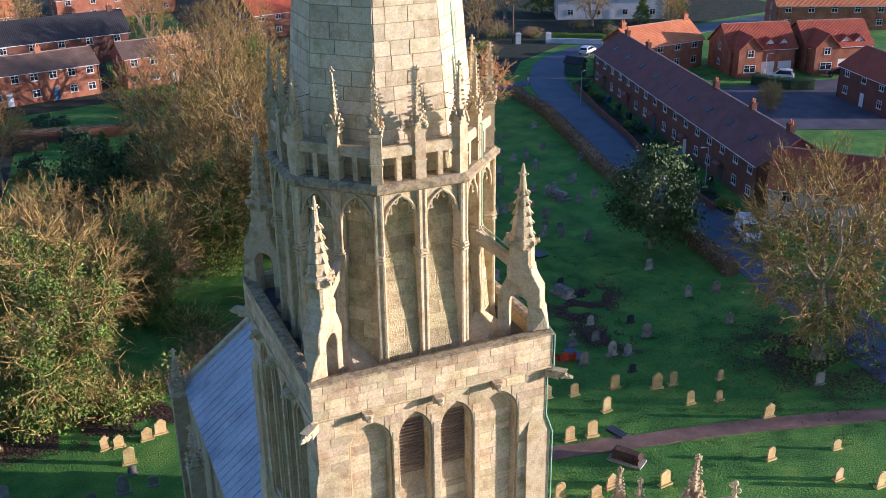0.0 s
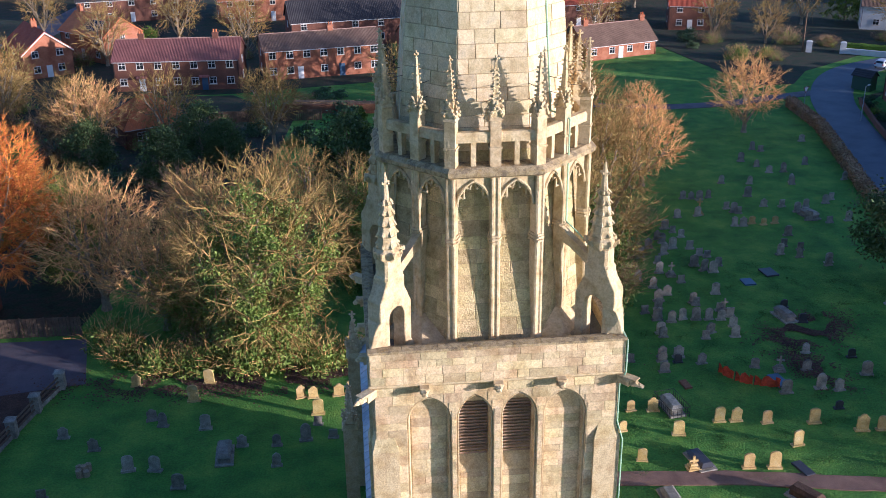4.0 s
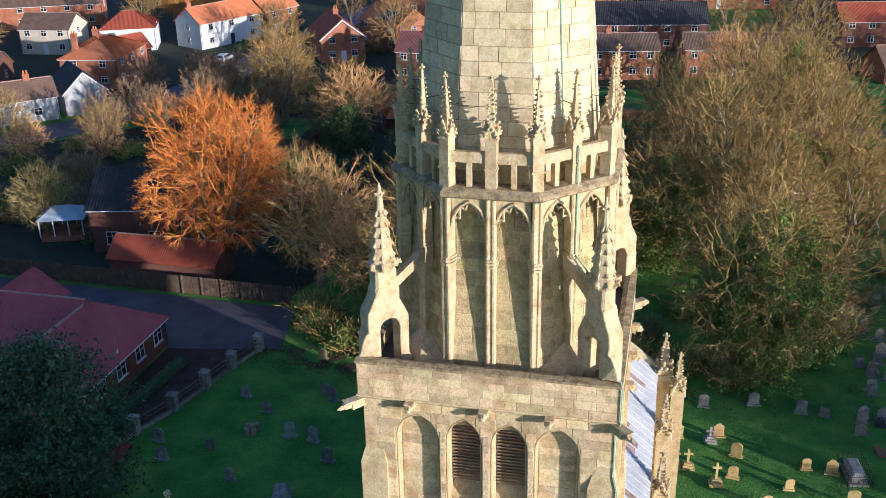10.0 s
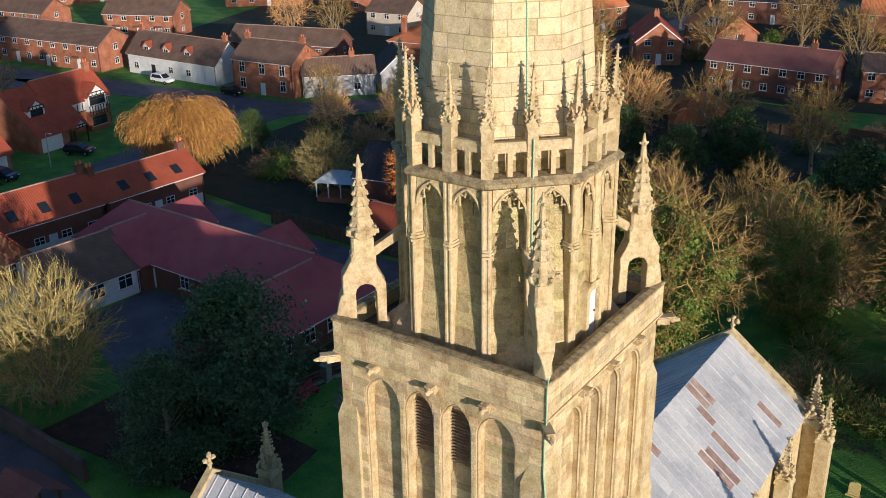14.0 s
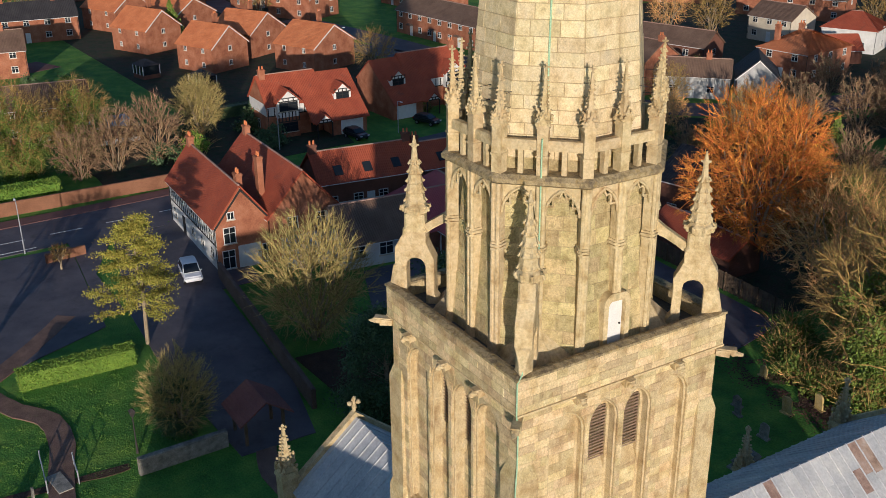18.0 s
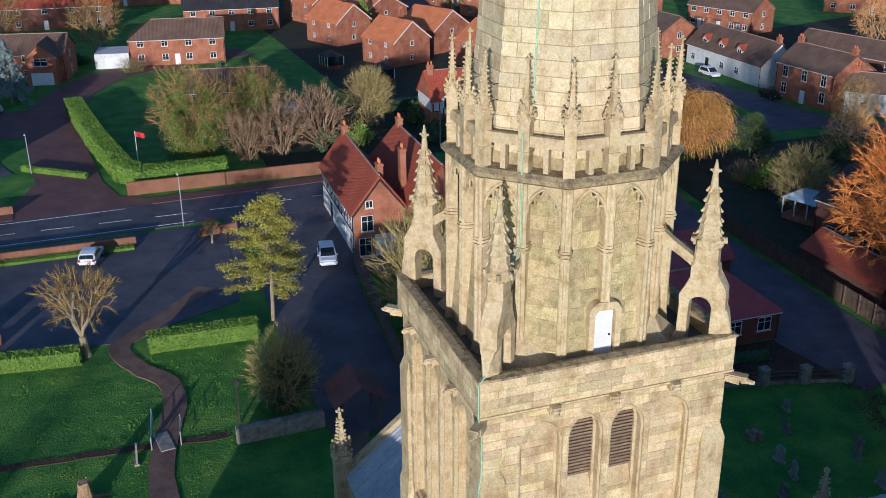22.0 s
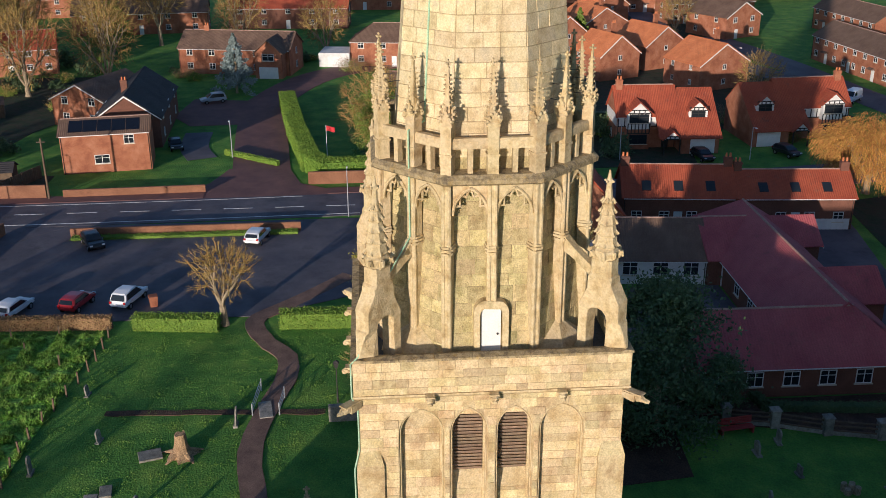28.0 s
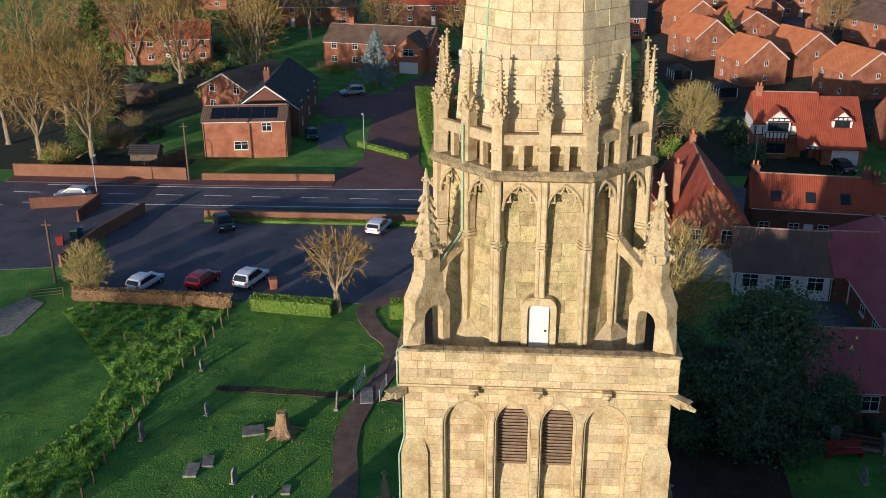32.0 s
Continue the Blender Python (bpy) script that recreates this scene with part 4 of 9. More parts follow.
for k in range(16):
    ang = k * math.pi / 8
    r = RA if k % 2 == 0 else RA / math.cos(math.pi / 8)
    pm = Matrix.Translation((r * math.cos(ang), r * math.sin(ang), 0)) @ Matrix.Rotation(ang + math.pi / 2, 4, "Z")
    part("shaft", SHAFT_DOOR if k == 0 else SHAFT, corona, pm)
    pier = part("pier", PIER, corona, pm)
    part("pinnacle", PINS[k * 7 % 4], pier, Matrix.Translation((0, 0, 32.32)) @ Matrix.Rotation(rng.uniform(-0.02, 0.02), 4, "X") @ Matrix.Rotation(rng.uniform(-0.02, 0.02), 4, "Y"), "crocketed stone pinnacle")
    for z in (32.55, 33.0):
        bm = bmesh.new()
        tube(bm, (0, 0, z), (0, 0.62, z + 0.02), 0.009, 0.009, 5)
        part("tie_rod", mesh("tie_rod", bm, IRON), corona, pm)

# corner pinnacles with walk-through arches and small flying struts
def ring(bm, r, z, n=8, turn=math.pi / 8):
    return [bm.verts.new((r * math.cos(turn + i * 2 * math.pi / n), r * math.sin(turn + i * 2 * math.pi / n), z)) for i in range(n)]


def spirelet_mesh(seed):
    """Stepped octagonal spirelet with crockets on its arrises, a leafy collar and a finial; its foot at 0."""
    r = random.Random(seed)
    bm = bmesh.new()
    levels = [(0.36, -0.05), (0.40, 0.05), (0.47, 0.22), (0.45, 0.28), (0.36, 0.34)]
    zs, rs = (0.36, 0.72, 1.04, 1.36, 1.68), (0.37, 0.335, 0.285, 0.235, 0.185)
    for i in range(5):
        nxt = zs[i + 1] if i < 4 else 1.74
        levels += [(rs[i] - 0.02, zs[i] - 0.01), (rs[i] + 0.015, zs[i] + 0.05), (rs[i] - 0.01, zs[i] + 0.1), ((rs[i + 1] if i < 4 else 0.15) - 0.005, nxt - 0.03)]
    levels += [(0.125, 1.85), (0.085, 2.26), (0.11, 2.3), (0.12, 2.36), (0.075, 2.43), (0.06, 2.5), (0.025, 2.68)]
    rows = [ring(bm, a, z) for a, z in levels]
    for lo, hi in zip(rows, rows[1:]):
        for i in range(8):
            bm.faces.new((lo[i], lo[(i + 1) % 8], hi[(i + 1) % 8], hi[i]))
    bm.faces.new(rows[-1])
    for i in range(8):
        t = math.pi / 8 + i * math.pi / 4
        c, s = math.cos(t), math.sin(t)
        for k in range(5):
            if r.random() < 0.07:
                continue
            q, z = rs[k] + 0.025, zs[k] + 0.06
            tube(bm, (c * (q - 0.09), s * (q - 0.09), z + 0.09), (c * (q + 0.025), s * (q + 0.025), z + r.uniform(-0.05, 0.0)), 0.055, 0.04, 5)
        # collar leaves curl outwards and down
        k = 1.0 + r.uniform(-0.12, 0.15)
        tube(bm, (c * 0.4, s * 0.4, 0.08), (c * 0.50 * k, s * 0.50 * k, 0.27), 0.09, 0.075, 6)
        tube(bm, (c * 0.50 * k, s * 0.50 * k, 0.27), (c * 0.56 * k, s * 0.56 * k, 0.16 - r.uniform(0, 0.06)), 0.075, 0.04, 6)
    for i in range(4):
        t = i * math.pi / 2
        tube(bm, (0, 0, 2.33), (0.17 * math.cos(t), 0.17 * math.sin(t), 2.36), 0.055, 0.035, 5)
    ob = mesh("spirelet", bm, STONE_WORN)
    return ob


PIER_SIDE = [(3.74, 24.85), (4.27, 24.85), (4.27, 26.22), (4.31, 26.38), (4.42, 26.5), (4.61, 26.55), (4.80, 26.5), (4.91, 26.38), (4.95, 26.22), (4.95, 24.85), (5.15, 24.85), (5.2, 25.41), (5.6, 25.43), (5.5, 25.9), (5.43, 26.2), (5.36, 26.26), (5.35, 26.86), (5.06, 27.36), (5.04, 27.52), (4.25, 27.52), (4.25, 27.14), (3.97, 26.52), (3.97, 25.2), (3.86, 25.06)]


def pier_mesh():
    bm = bmesh.new()
    sides = []
    for s in (-1, 1):
        loop = []
        for u, z in PIER_SIDE:
            half = 0.27 if z > 26.4 else 0.25
            loop.append(bm.verts.new((u, s * max(0.05, min(half, 5.64 - u)), z)))
        sides.append(loop)
    n = len(PIER_SIDE)
    for i in range(n):
        j = (i + 1) % n
        bm.faces.new((sides[0][i], sides[0][j], sides[1][j], sides[1][i]))
    bm.faces.new(sides[0][::-1])
    bm.faces.new(sides[1])
    bmesh.ops.recalc_face_normals(bm, faces=bm.faces)
    sharp = [e for e in bm.edges if len(e.link_faces) == 2 and e.calc_face_angle(0) > 0.5]
    bmesh.ops.bevel(bm, geom=sharp, offset=0.022, segments=1, affect="EDGES")
    bmesh.ops.triangulate(bm, faces=bm.faces)
    bmesh.ops.subdivide_edges(bm, edges=[e for e in bm.edges if e.calc_length() > 0.25], cuts=1, use_grid_fill=True)
    bmesh.ops.subdivide_edges(bm, edges=[e for e in bm.edges if e.calc_length() > 0.2], cuts=1, use_grid_fill=True)
    for v in bm.verts:
        k = noise.noise_vector(v.co * 3.1) * 0.016 + noise.noise_vector(v.co * 9.0) * 0.006
        v.co += Vector((k.x, k.y, k.z * 0.4))
    return mesh("arched_pier", bm, STONE_WORN)


def strut_mesh():
    bm = bmesh.new()
    side = [(4.36, 27.36), (4.36, 27.72), (3.62, 28.2), (3.3, 28.46), (3.02, 28.5), (3.02, 28.02), (3.34, 27.98), (3.62, 27.86), (3.95, 27.66)]
    loops = [[bm.verts.new((u, s * 0.13, z)) for u, z in side] for s in (-1, 1)]
    for i in range(len(side)):
        j = (i + 1) % len(side)
        bm.faces.new((loops[0][i], loops[0][j], loops[1][j], loops[1][i]))
    bm.faces.new(loops[0][::-1])
    bm.faces.new(loops[1])
    bmesh.ops.recalc_face_normals(bm, faces=bm.faces)
    return mesh("flying_strut", bm, STONE_WORN)


def upper_shaft():
    bm = bmesh.new()
    rows = []
    for a, b, z in ((0.41, 0.28, 27.5), (0.41, 0.28, 27.56), (0.36, 0.255, 27.62), (0.35, 0.25, 28.12)):
        c = 0.07
        rows.append([bm.verts.new((4.65 + x, y, z)) for x, y in ((a - c, -b), (a, -b + c), (a, b - c), (a - c, b), (c - a, b), (-a, b - c), (-a, c - b), (c - a, -b))])
    for lo, hi in zip(rows, rows[1:]):
        for i in range(8):
            bm.faces.new((lo[i], lo[(i + 1) % 8], hi[(i + 1) % 8], hi[i]))
    bm.faces.new(rows[-1])
    return mesh("square_shaft", bm, STONE_WORN)


CORNER_SPIRE = [spirelet_mesh(20), spirelet_mesh(21)]
PIER_ARCHED, STRUT, UPPER_SHAFT = pier_mesh(), strut_mesh(), upper_shaft()
for i, (sx, sy) in enumerate(((-1, -1), (1, -1), (1, 1), (-1, 1))):
    label = ("weathered limestone corner pinnacle with walk-through arch and crocketed spirelet", "limestone corner pinnacle carrying a green copper strap")[(sx, sy) == (1, -1)]
    cp = thing("corner_pinnacle", label, "pinnacle", Matrix.Diagonal((sx, sy, 1, 1)) @ Matrix.Translation((-0.06, 0.06, 0)) @ Matrix.Rotation(math.pi / 4, 4, "Z"), "pinnacles on the tower corners")
    part("arched_pier", PIER_ARCHED, cp)
    part("square_shaft", UPPER_SHAFT, cp)
    part("spirelet", CORNER_SPIRE[i % 2], cp, Matrix.Translation((4.65, 0, 28.12)) @ Matrix.Diagonal((0.95, 0.85, 1, 1)), "crocketed spirelet with foliate collar")
    part("flying_strut", STRUT, cp)

# copper strap of the lightning conductor
strap = thing("lightning_conductor", "pale green verdigris copper strap running down spire and tower corner", "lightning conductor")
d8 = Vector((math.cos(-math.pi / 4), math.sin(-math.pi / 4), 0))
line = [(d8 * (apothem(z) + 0.04) + Vector((0, 0, z))) for z in (46, 40, 36, 33.2, 32.0)]
line += [d8 * (RA + 0.24) + Vector((0, 0, z)) for z in (31.85, 30.85, 30.4, 28.9, 28.6)]
line += [Vector((3.28, -3.1, 27.7)), Vector((3.62, -3.62, 26.6)), Vector((3.9, -3.98, 25.5)), Vector((HX + 0.04, -HY - 0.04, 25.3)), Vector((HX + 0.04, -HY - 0.04, 24.2)), Vector((WX + 0.04, -WY - 0.04, 23.7)), Vector((WX + 0.04, -WY - 0.04, 22.3)), Vector((WX + 0.2, -WY - 0.2, 21.7)), Vector((WX + 0.2, -WY - 0.2, 12.5))]
for p, q in zip(line, line[1:]):
    bm = bmesh.new()
    tube(bm, p, q, 0.03 if p.z > 31.9 else 0.025, 0.03 if q.z > 31.9 else 0.025, 6)
    part("strap", mesh("strap", bm, COPPER), strap)


# ---- the church: arms ----
def arm(name, m, half, length, eaves, ridge, label, pins, rust=0.0):
    """A gabled arm running along local +y from the tower, with lead roof, gable coping and end pinnacles."""
    th = thing(name, label, "church", m)
    bm = bmesh.new()
    sweep(bm, [(-half, 0), (half, 0), (half, eaves), (0, ridge - 0.15), (-half, eaves)], 3.6, length)
    part("arm_wall", mesh("arm_wall", bm, STONE_JOIN), th)
    slope = math.atan2(ridge - eaves, half)
    long = math.hypot(half, ridge - eaves)
    for side in (-1, 1):
        rm = Matrix.Translation((0, 0, ridge)) @ Matrix.Diagonal((side, 1, 1, 1)) @ Matrix.Rotation(slope, 4, "Y")
        bm = bmesh.new()
        box(bm, 0, long + 0.1, 3.6, length - 0.2, -0.12, 0.0)
        part("lead_slope", mesh("lead_slope", bm, LEAD), th, rm)
        if rust and side > 0:
            sr_ = random.Random(int(length * 10) + side)
            y = 4.25
            while y < length - 0.7:
                cuts = [0.05]
                while cuts[-1] < long - 0.6:
                    cuts.append(min(long, cuts[-1] + sr_.uniform(0.9, 2.3)))
                for c0, c1 in zip(cuts, cuts[1:]):
                    if sr_.random() < rust:
                        bm = bmesh.new()
                        box(bm, c0, c1, y, y + 0.52, 0.0, 0.006)
                        part("patched_sheet", mesh("patched_sheet", bm, sr_.choice((LEAD_RUST, LEAD_RUST, LEAD_PALE))), th, rm)
                y += 0.62
        y = 4.2
        while y < length - 0.4:
            bm = bmesh.new()
            tube(bm, (0, y, 0.01), (long + 0.1, y, 0.01), 0.035, 0.035, 6)
            part("lead_roll", mesh("lead_roll", bm, LEAD), th, rm)
            y += 0.62
    bm = bmesh.new()
    for side in (-1, 1):
        v = [(0, ridge + 0.28), (side * (half + 0.15), eaves + 0.2), (side * (half + 0.15), eaves - 0.15), (0, ridge - 0.1)]
        sweep(bm, v, length - 0.25, length + 0.12)
    part("gable_coping", mesh("gable_coping", bm, STONE_WORN), th)
    bm = bmesh.new()
    tube(bm, (0, length - 0.05, ridge + 0.2), (0, length - 0.05, ridge + 1.0), 0.1, 0.07, 6)
    for dx, dz in ((-0.24, 0.75), (0.24, 0.75), (0, 0.98), (0, 0.5)):
        lump(bm, dx, length - 0.05, ridge + dz, 0.15, None, rng)
    part("gable_cross", mesh("gable_cross", bm, STONE_WORN), th)
    for x, y, z0, s in pins:
        bm = bmesh.new()
        box(bm, x - 0.42 * s, x + 0.42 * s, y - 0.42 * s, y + 0.42 * s, 0, z0)
        frustum(bm, x, y, z0, z0 + 0.3, 0.5 * s, 0.5 * s, 0.4 * s, 0.4 * s)
        b = part("buttress", mesh("buttress", bm, STONE_JOIN), th)
        part("pinnacle", crocketed(2.5 * s, 0.36 * s, 7, int(x * 7 + y * 3), STONE_WORN), b, Matrix.Translation((x, y, z0 + 0.4)), "crocketed stone pinnacle")
    return th


E_, R_ = 10.0, 13.6
arm("nave", at(0.4, 0, 0, 0), 4.6, 24.3, E_, R_, "long church arm with pale lead roof and gable cross", [(5.0, 24.0, 9.6, 1.0), (-5.0, 24.0, 9.6, 1.0), (5.2, 18.6, 9.0, 0.9), (5.2, 13.2, 9.0, 0.9), (5.9, 23.4, 9.0, 0.9), (-5.4, 17.0, 9.0, 0.9)], rust=0.17)
arm("west_transept", at(0, 0, 0, math.pi / 2), 3.7, 15.9, 9.2, 12.3, "church transept with blue-grey lead roof and crocketed corner pinnacles", [(-3.85, 16.0, 10.0, 1.0), (3.85, 16.0, 10.0, 1.0), (-7.2, 12.5, 7.0, 0.9), (7.2, 12.5, 7.0, 0.9)])
arm("east_transept", at(0, 0, 0, -math.pi / 2), 3.7, 15.9, 9.2, 12.2, "church transept with grey lead roof and crocketed corner pinnacles", [(-2.7, 15.9, 10.0, 1.0), (3.85, 16.0, 10.0, 1.0), (-4.8, 13.1, 9.0, 0.9), (-3.7, 13.5, 9.0, 0.9)])
arm("chancel", at(0, 0, 0, math.pi), 4.2, 22.0, E_, R_, "church arm with grey lead roof facing away", [(-4.5, 21.8, 9.6, 1.0), (4.5, 21.8, 9.6, 1.0)])


# ---- houses ----
CAR_WHITE, CAR_RED, CAR_DARK, CAR_SILVER = paint("white_car_paint", (0.75, 0.76, 0.78)), paint("red_car_paint", (0.35, 0.02, 0.025)), paint("black_car_paint", (0.012, 0.013, 0.016)), paint("silver_car_paint", (0.42, 0.46, 0.5))
TRIM_BLACK = paint("black_timber_paint", (0.02, 0.018, 0.016), 0.7)
DOOR_BLUE, DOOR_GREEN, DOOR_RED = paint("blue_door_paint", (0.05, 0.10, 0.18), 0.5), paint("green_door_paint", (0.03, 0.08, 0.05), 0.5), paint("red_door_paint", (0.2, 0.02, 0.02), 0.5)
WINDOW_CACHE = {}


def window_meshes(w, h, mat=WHITE):
    key = (round(w, 2), round(h, 2), mat.name)
    if key not in WINDOW_CACHE:
        bm = bmesh.new()
        t = 0.07
        for x0, x1, z0, z1 in ((-w / 2, w / 2, 0, t), (-w / 2, w / 2, h - t, h), (-w / 2, -w / 2 + t, t, h - t), (w / 2 - t, w / 2, t, h - t), (-0.03, 0.03, t, h - t)):
            box(bm, x0, x1, -0.05, 0.04, z0, z1)
        if h > 1.0:
            box(bm, -w / 2 + t, w / 2 - t, -0.045, 0.03, h * 0.62, h * 0.62 + 0.05)
        fr = mesh("window_frame", bm, mat)
        bm = bmesh.new()
        box(bm, -w / 2 + t, w / 2 - t, -0.02, 0.0, t, h - t)
        pane = mesh("pane", bm, GLASS)
        bm = bmesh.new()
        box(bm, -w / 2 - 0.08, w / 2 + 0.08, -0.12, 0.02, -0.09, -0.004)
        WINDOW_CACHE[key] = (fr, pane, mesh("sill", bm, RENDER_CREAM))
    return WINDOW_CACHE[key]


def add_window(parent, m, w, h, mat=WHITE):
    fr, pane, sill = window_meshes(w, h, mat)
    f = part("window_frame", fr, parent, m)
    part("pane", pane, f)
    part("sill", sill, f)


DOOR_CACHE = {}


def add_door(parent, m, w=0.95, h=2.05, mat=None):
    mat = mat or WHITE
    key = (w, h, mat.name)
    if key not in DOOR_CACHE:
        bm = bmesh.new()
        box(bm, -w / 2, w / 2, -0.05, 0.02, 0, h)
        for x in (-0.22, 0.22):
            for z in (0.25, 1.15):
                box(bm, x * w - w * 0.17, x * w + w * 0.17, -0.065, -0.05, z, z + 0.65) if w < 1.5 else None
        DOOR_CACHE[key] = mesh("door", bm, mat)
        if w >= 1.5:
            bm = bmesh.new()
            box(bm, -w / 2 + 0.05, w / 2 - 0.05, -0.065, -0.05, 0.1, 0.04 + h / 5.2)
            DOOR_CACHE[key + ("panel",)] = mesh("panel", bm, mat)
    d = part("garage_door" if w >= 1.5 else "door", DOOR_CACHE[key], parent, m)
    if w >= 1.5:
        for i in range(5):
            part("panel", DOOR_CACHE[key + ("panel",)], d, Matrix.Translation((0, 0, i * h / 5.2)))


def chimney(parent, x, y, z0, z1, mat):
    bm = bmesh.new()
    box(bm, x - 0.45, x + 0.45, y - 0.3, y + 0.3, z0, z1)
    box(bm, x - 0.52, x + 0.52, y - 0.37, y + 0.37, z1 - 0.25, z1 - 0.1)
    c = part("chimney", mesh("chimney", bm, mat), parent)
    for dx in (-0.22, 0.22):
        bm = bmesh.new()
        tube(bm, (x + dx, y, z1), (x + dx, y, z1 + 0.45), 0.13, 0.1, 8)
        part("chimney_pot", mesh("chimney_pot", bm, TILE_ORANGE), c)


def house(p0, p1, D, eh, rh, wall, roof, label, n=3, ns=1, storeys=2, hip=(0, 0), chims=(), axis="x", doors=((0.5, None),), name="house", win=(1.15, 1.15), group="", over=0.3, skip_back=True, porch=False, gutters=True):
    """A house whose front runs from p0 (left) to p1 (right) as seen from outside; axis: the way of its ridge."""
    p0, p1 = Vector((*p0, 0)), Vector((*p1, 0))
    d = p1 - p0
    L = d.length
    m = Matrix.Translation((p0 + p1) / 2) @ Matrix.Rotation(math.atan2(d.y, d.x), 4, "Z")
    th = thing(name, label, "house", m, group)
    bm = bmesh.new()
    h2 = L / 2
    if axis == "x":
        loop = [(0, 0), (D, 0), (D, eh), (D / 2, rh - 0.12), (0, eh)] if not any(hip) else [(0, 0), (D, 0), (D, eh), (0, eh)]
        vs = sweep(bm, loop, -h2, h2)
        for v in vs:
            v.co = Vector((v.co.y, v.co.x, v.co.z))
    else:
        loop = [(-h2, 0), (h2, 0), (h2, eh), (0, rh - 0.12), (-h2, eh)]
        sweep(bm, loop, 0, D)
    part("wall", mesh("wall", bm, wall), th)
    # roof slopes, with tile thickness
    if axis == "x":
        run, along, c = D / 2, h2, D / 2
        for side in (-1, 1):
            a = math.atan2(rh - eh, run)
            ov = over / math.cos(a)
            long = math.hypot(run, rh - eh) + ov
            bm = bmesh.new()
            l0, l1 = -along - over * 0.8, along + over * 0.8
            t0 = l0 + (run * hip[0]) * (1 if hip[0] else 0) + (over * 0.8 if hip[0] else 0)
            t1 = l1 - (run * hip[1]) * (1 if hip[1] else 0) - (over * 0.8 if hip[1] else 0)
            lo = [(l0, -long), (l1, -long), (t1, 0), (t0, 0)]
            prism(bm, lo, -0.02, 0.13)
            rm = Matrix.Translation((0, c, rh)) @ (Matrix.Rotation(math.pi, 4, "Z") if side > 0 else Matrix()) @ Matrix.Rotation(a, 4, "X")
            if side > 0:
                for v in bm.verts:
                    v.co.x = -v.co.x
            part("roof_slope", mesh("roof_slope", bm, roof), th, rm)
        for e, k in ((0, -1), (1, 1)):
            if hip[e]:
                bm = bmesh.new()
                x0, xr = k * (along + over * 0.8), k * (along - run * hip[e])
                drop = (rh - eh) * (over * 0.8) / run
                vs = [bm.verts.new(p) for p in ((x0, -over, eh - drop + 0.1), (x0, D + over, eh - drop + 0.1), (xr, c, rh + 0.12))]
                bm.faces.new(vs)
                bmesh.ops.solidify(bm, geom=bm.faces[:], thickness=0.12)
                part("roof_hip", mesh("roof_hip", bm, roof), th)
        bm = bmesh.new()
        tube(bm, (-along + run * hip[0], c, rh + 0.1), (along - run * hip[1], c, rh + 0.1), 0.12, 0.12, 6)
        part("ridge_tile", mesh("ridge_tile", bm, RIDGE if roof is not TILE_DARK else roof), th)
    else:
        for side in (-1, 1):
            a = math.atan2(rh - eh, h2)
            long = math.hypot(h2, rh - eh) + over / math.cos(a)
            bm = bmesh.new()
            prism(bm, [(-over, -long), (D + over, -long), (D + over, 0), (-over, 0)], -0.02, 0.13)
            rm = Matrix.Translation((0, 0, rh)) @ Matrix.Rotation(math.pi / 2 * -side, 4, "Z") @ Matrix.Rotation(a, 4, "X")
            if side < 0:
                rm = Matrix.Translation((0, 0, rh)) @ Matrix.Rotation(-math.pi / 2, 4, "Z") @ Matrix.Rotation(a, 4, "X")
                for v in bm.verts:
                    v.co.x = -v.co.x
            else:
                rm = Matrix.Translation((0, 0, rh)) @ Matrix.Rotation(math.pi / 2, 4, "Z") @ Matrix.Rotation(a, 4, "X")
            part("roof_slope", mesh("roof_slope", bm, roof), th, rm)
        bm = bmesh.new()
        for sx in (-1, 1):
            vs = [(-0.02, rh + 0.02), (sx * (h2 + over), eh - (rh - eh) * over / h2 + 0.0), (sx * (h2 + over), eh - (rh - eh) * over / h2 - 0.2), (-0.02, rh - 0.2)]
            sweep(bm, vs, -over - 0.04, -over + 0.0)
        part("bargeboard", mesh("bargeboard", bm, WHITE), th)
    if axis == "x" and gutters:
        for y in (-over, D + over):
            bm = bmesh.new()
            zz = eh - (rh - eh) / (D / 2) * over
            tube(bm, (-h2, y - 0.03 if y < 0 else y + 0.03, zz), (h2, y - 0.03 if y < 0 else y + 0.03, zz), 0.055, 0.055, 6)
            part("gutter", mesh("gutter", bm, WHITE), th)
        for x in ((-h2 + 0.15), (h2 - 0.15)):
            bm = bmesh.new()
            tube(bm, (x, -0.06, 0), (x, -0.06, eh - 0.1), 0.04, 0.04, 5)
            part("downpipe", mesh("downpipe", bm, TRIM_BLACK), th)
    # openings
    w, h = win
    dset = [q[0] for q in doors]
    for s in range(storeys):
        z = 0.95 + s * 2.55
        for i in range(n):
            u = (i + 0.5) / n
            if s == 0 and any(abs(u - q) < 0.45 / max(n, 1) for q in dset):
                continue
            if z + h < eh + (rh - eh if axis == "y" else 0) - 0.1:
                add_window(th, Matrix.Translation((-h2 + u * L, 0, z)), w, h)
                if not skip_back:
                    add_window(th, Matrix.Translation((-h2 + u * L, D, z)) @ Matrix.Rotation(math.pi, 4, "Z"), w, h)
        for i in range(ns):
            v = (i + 0.5) / ns * D
            for k in (-1, 1):
                if z + h < eh + 0.4:
                    add_window(th, Matrix.Translation((k * h2, v, z)) @ Matrix.Rotation(k * math.pi / 2, 4, "Z"), w * 0.85, h)
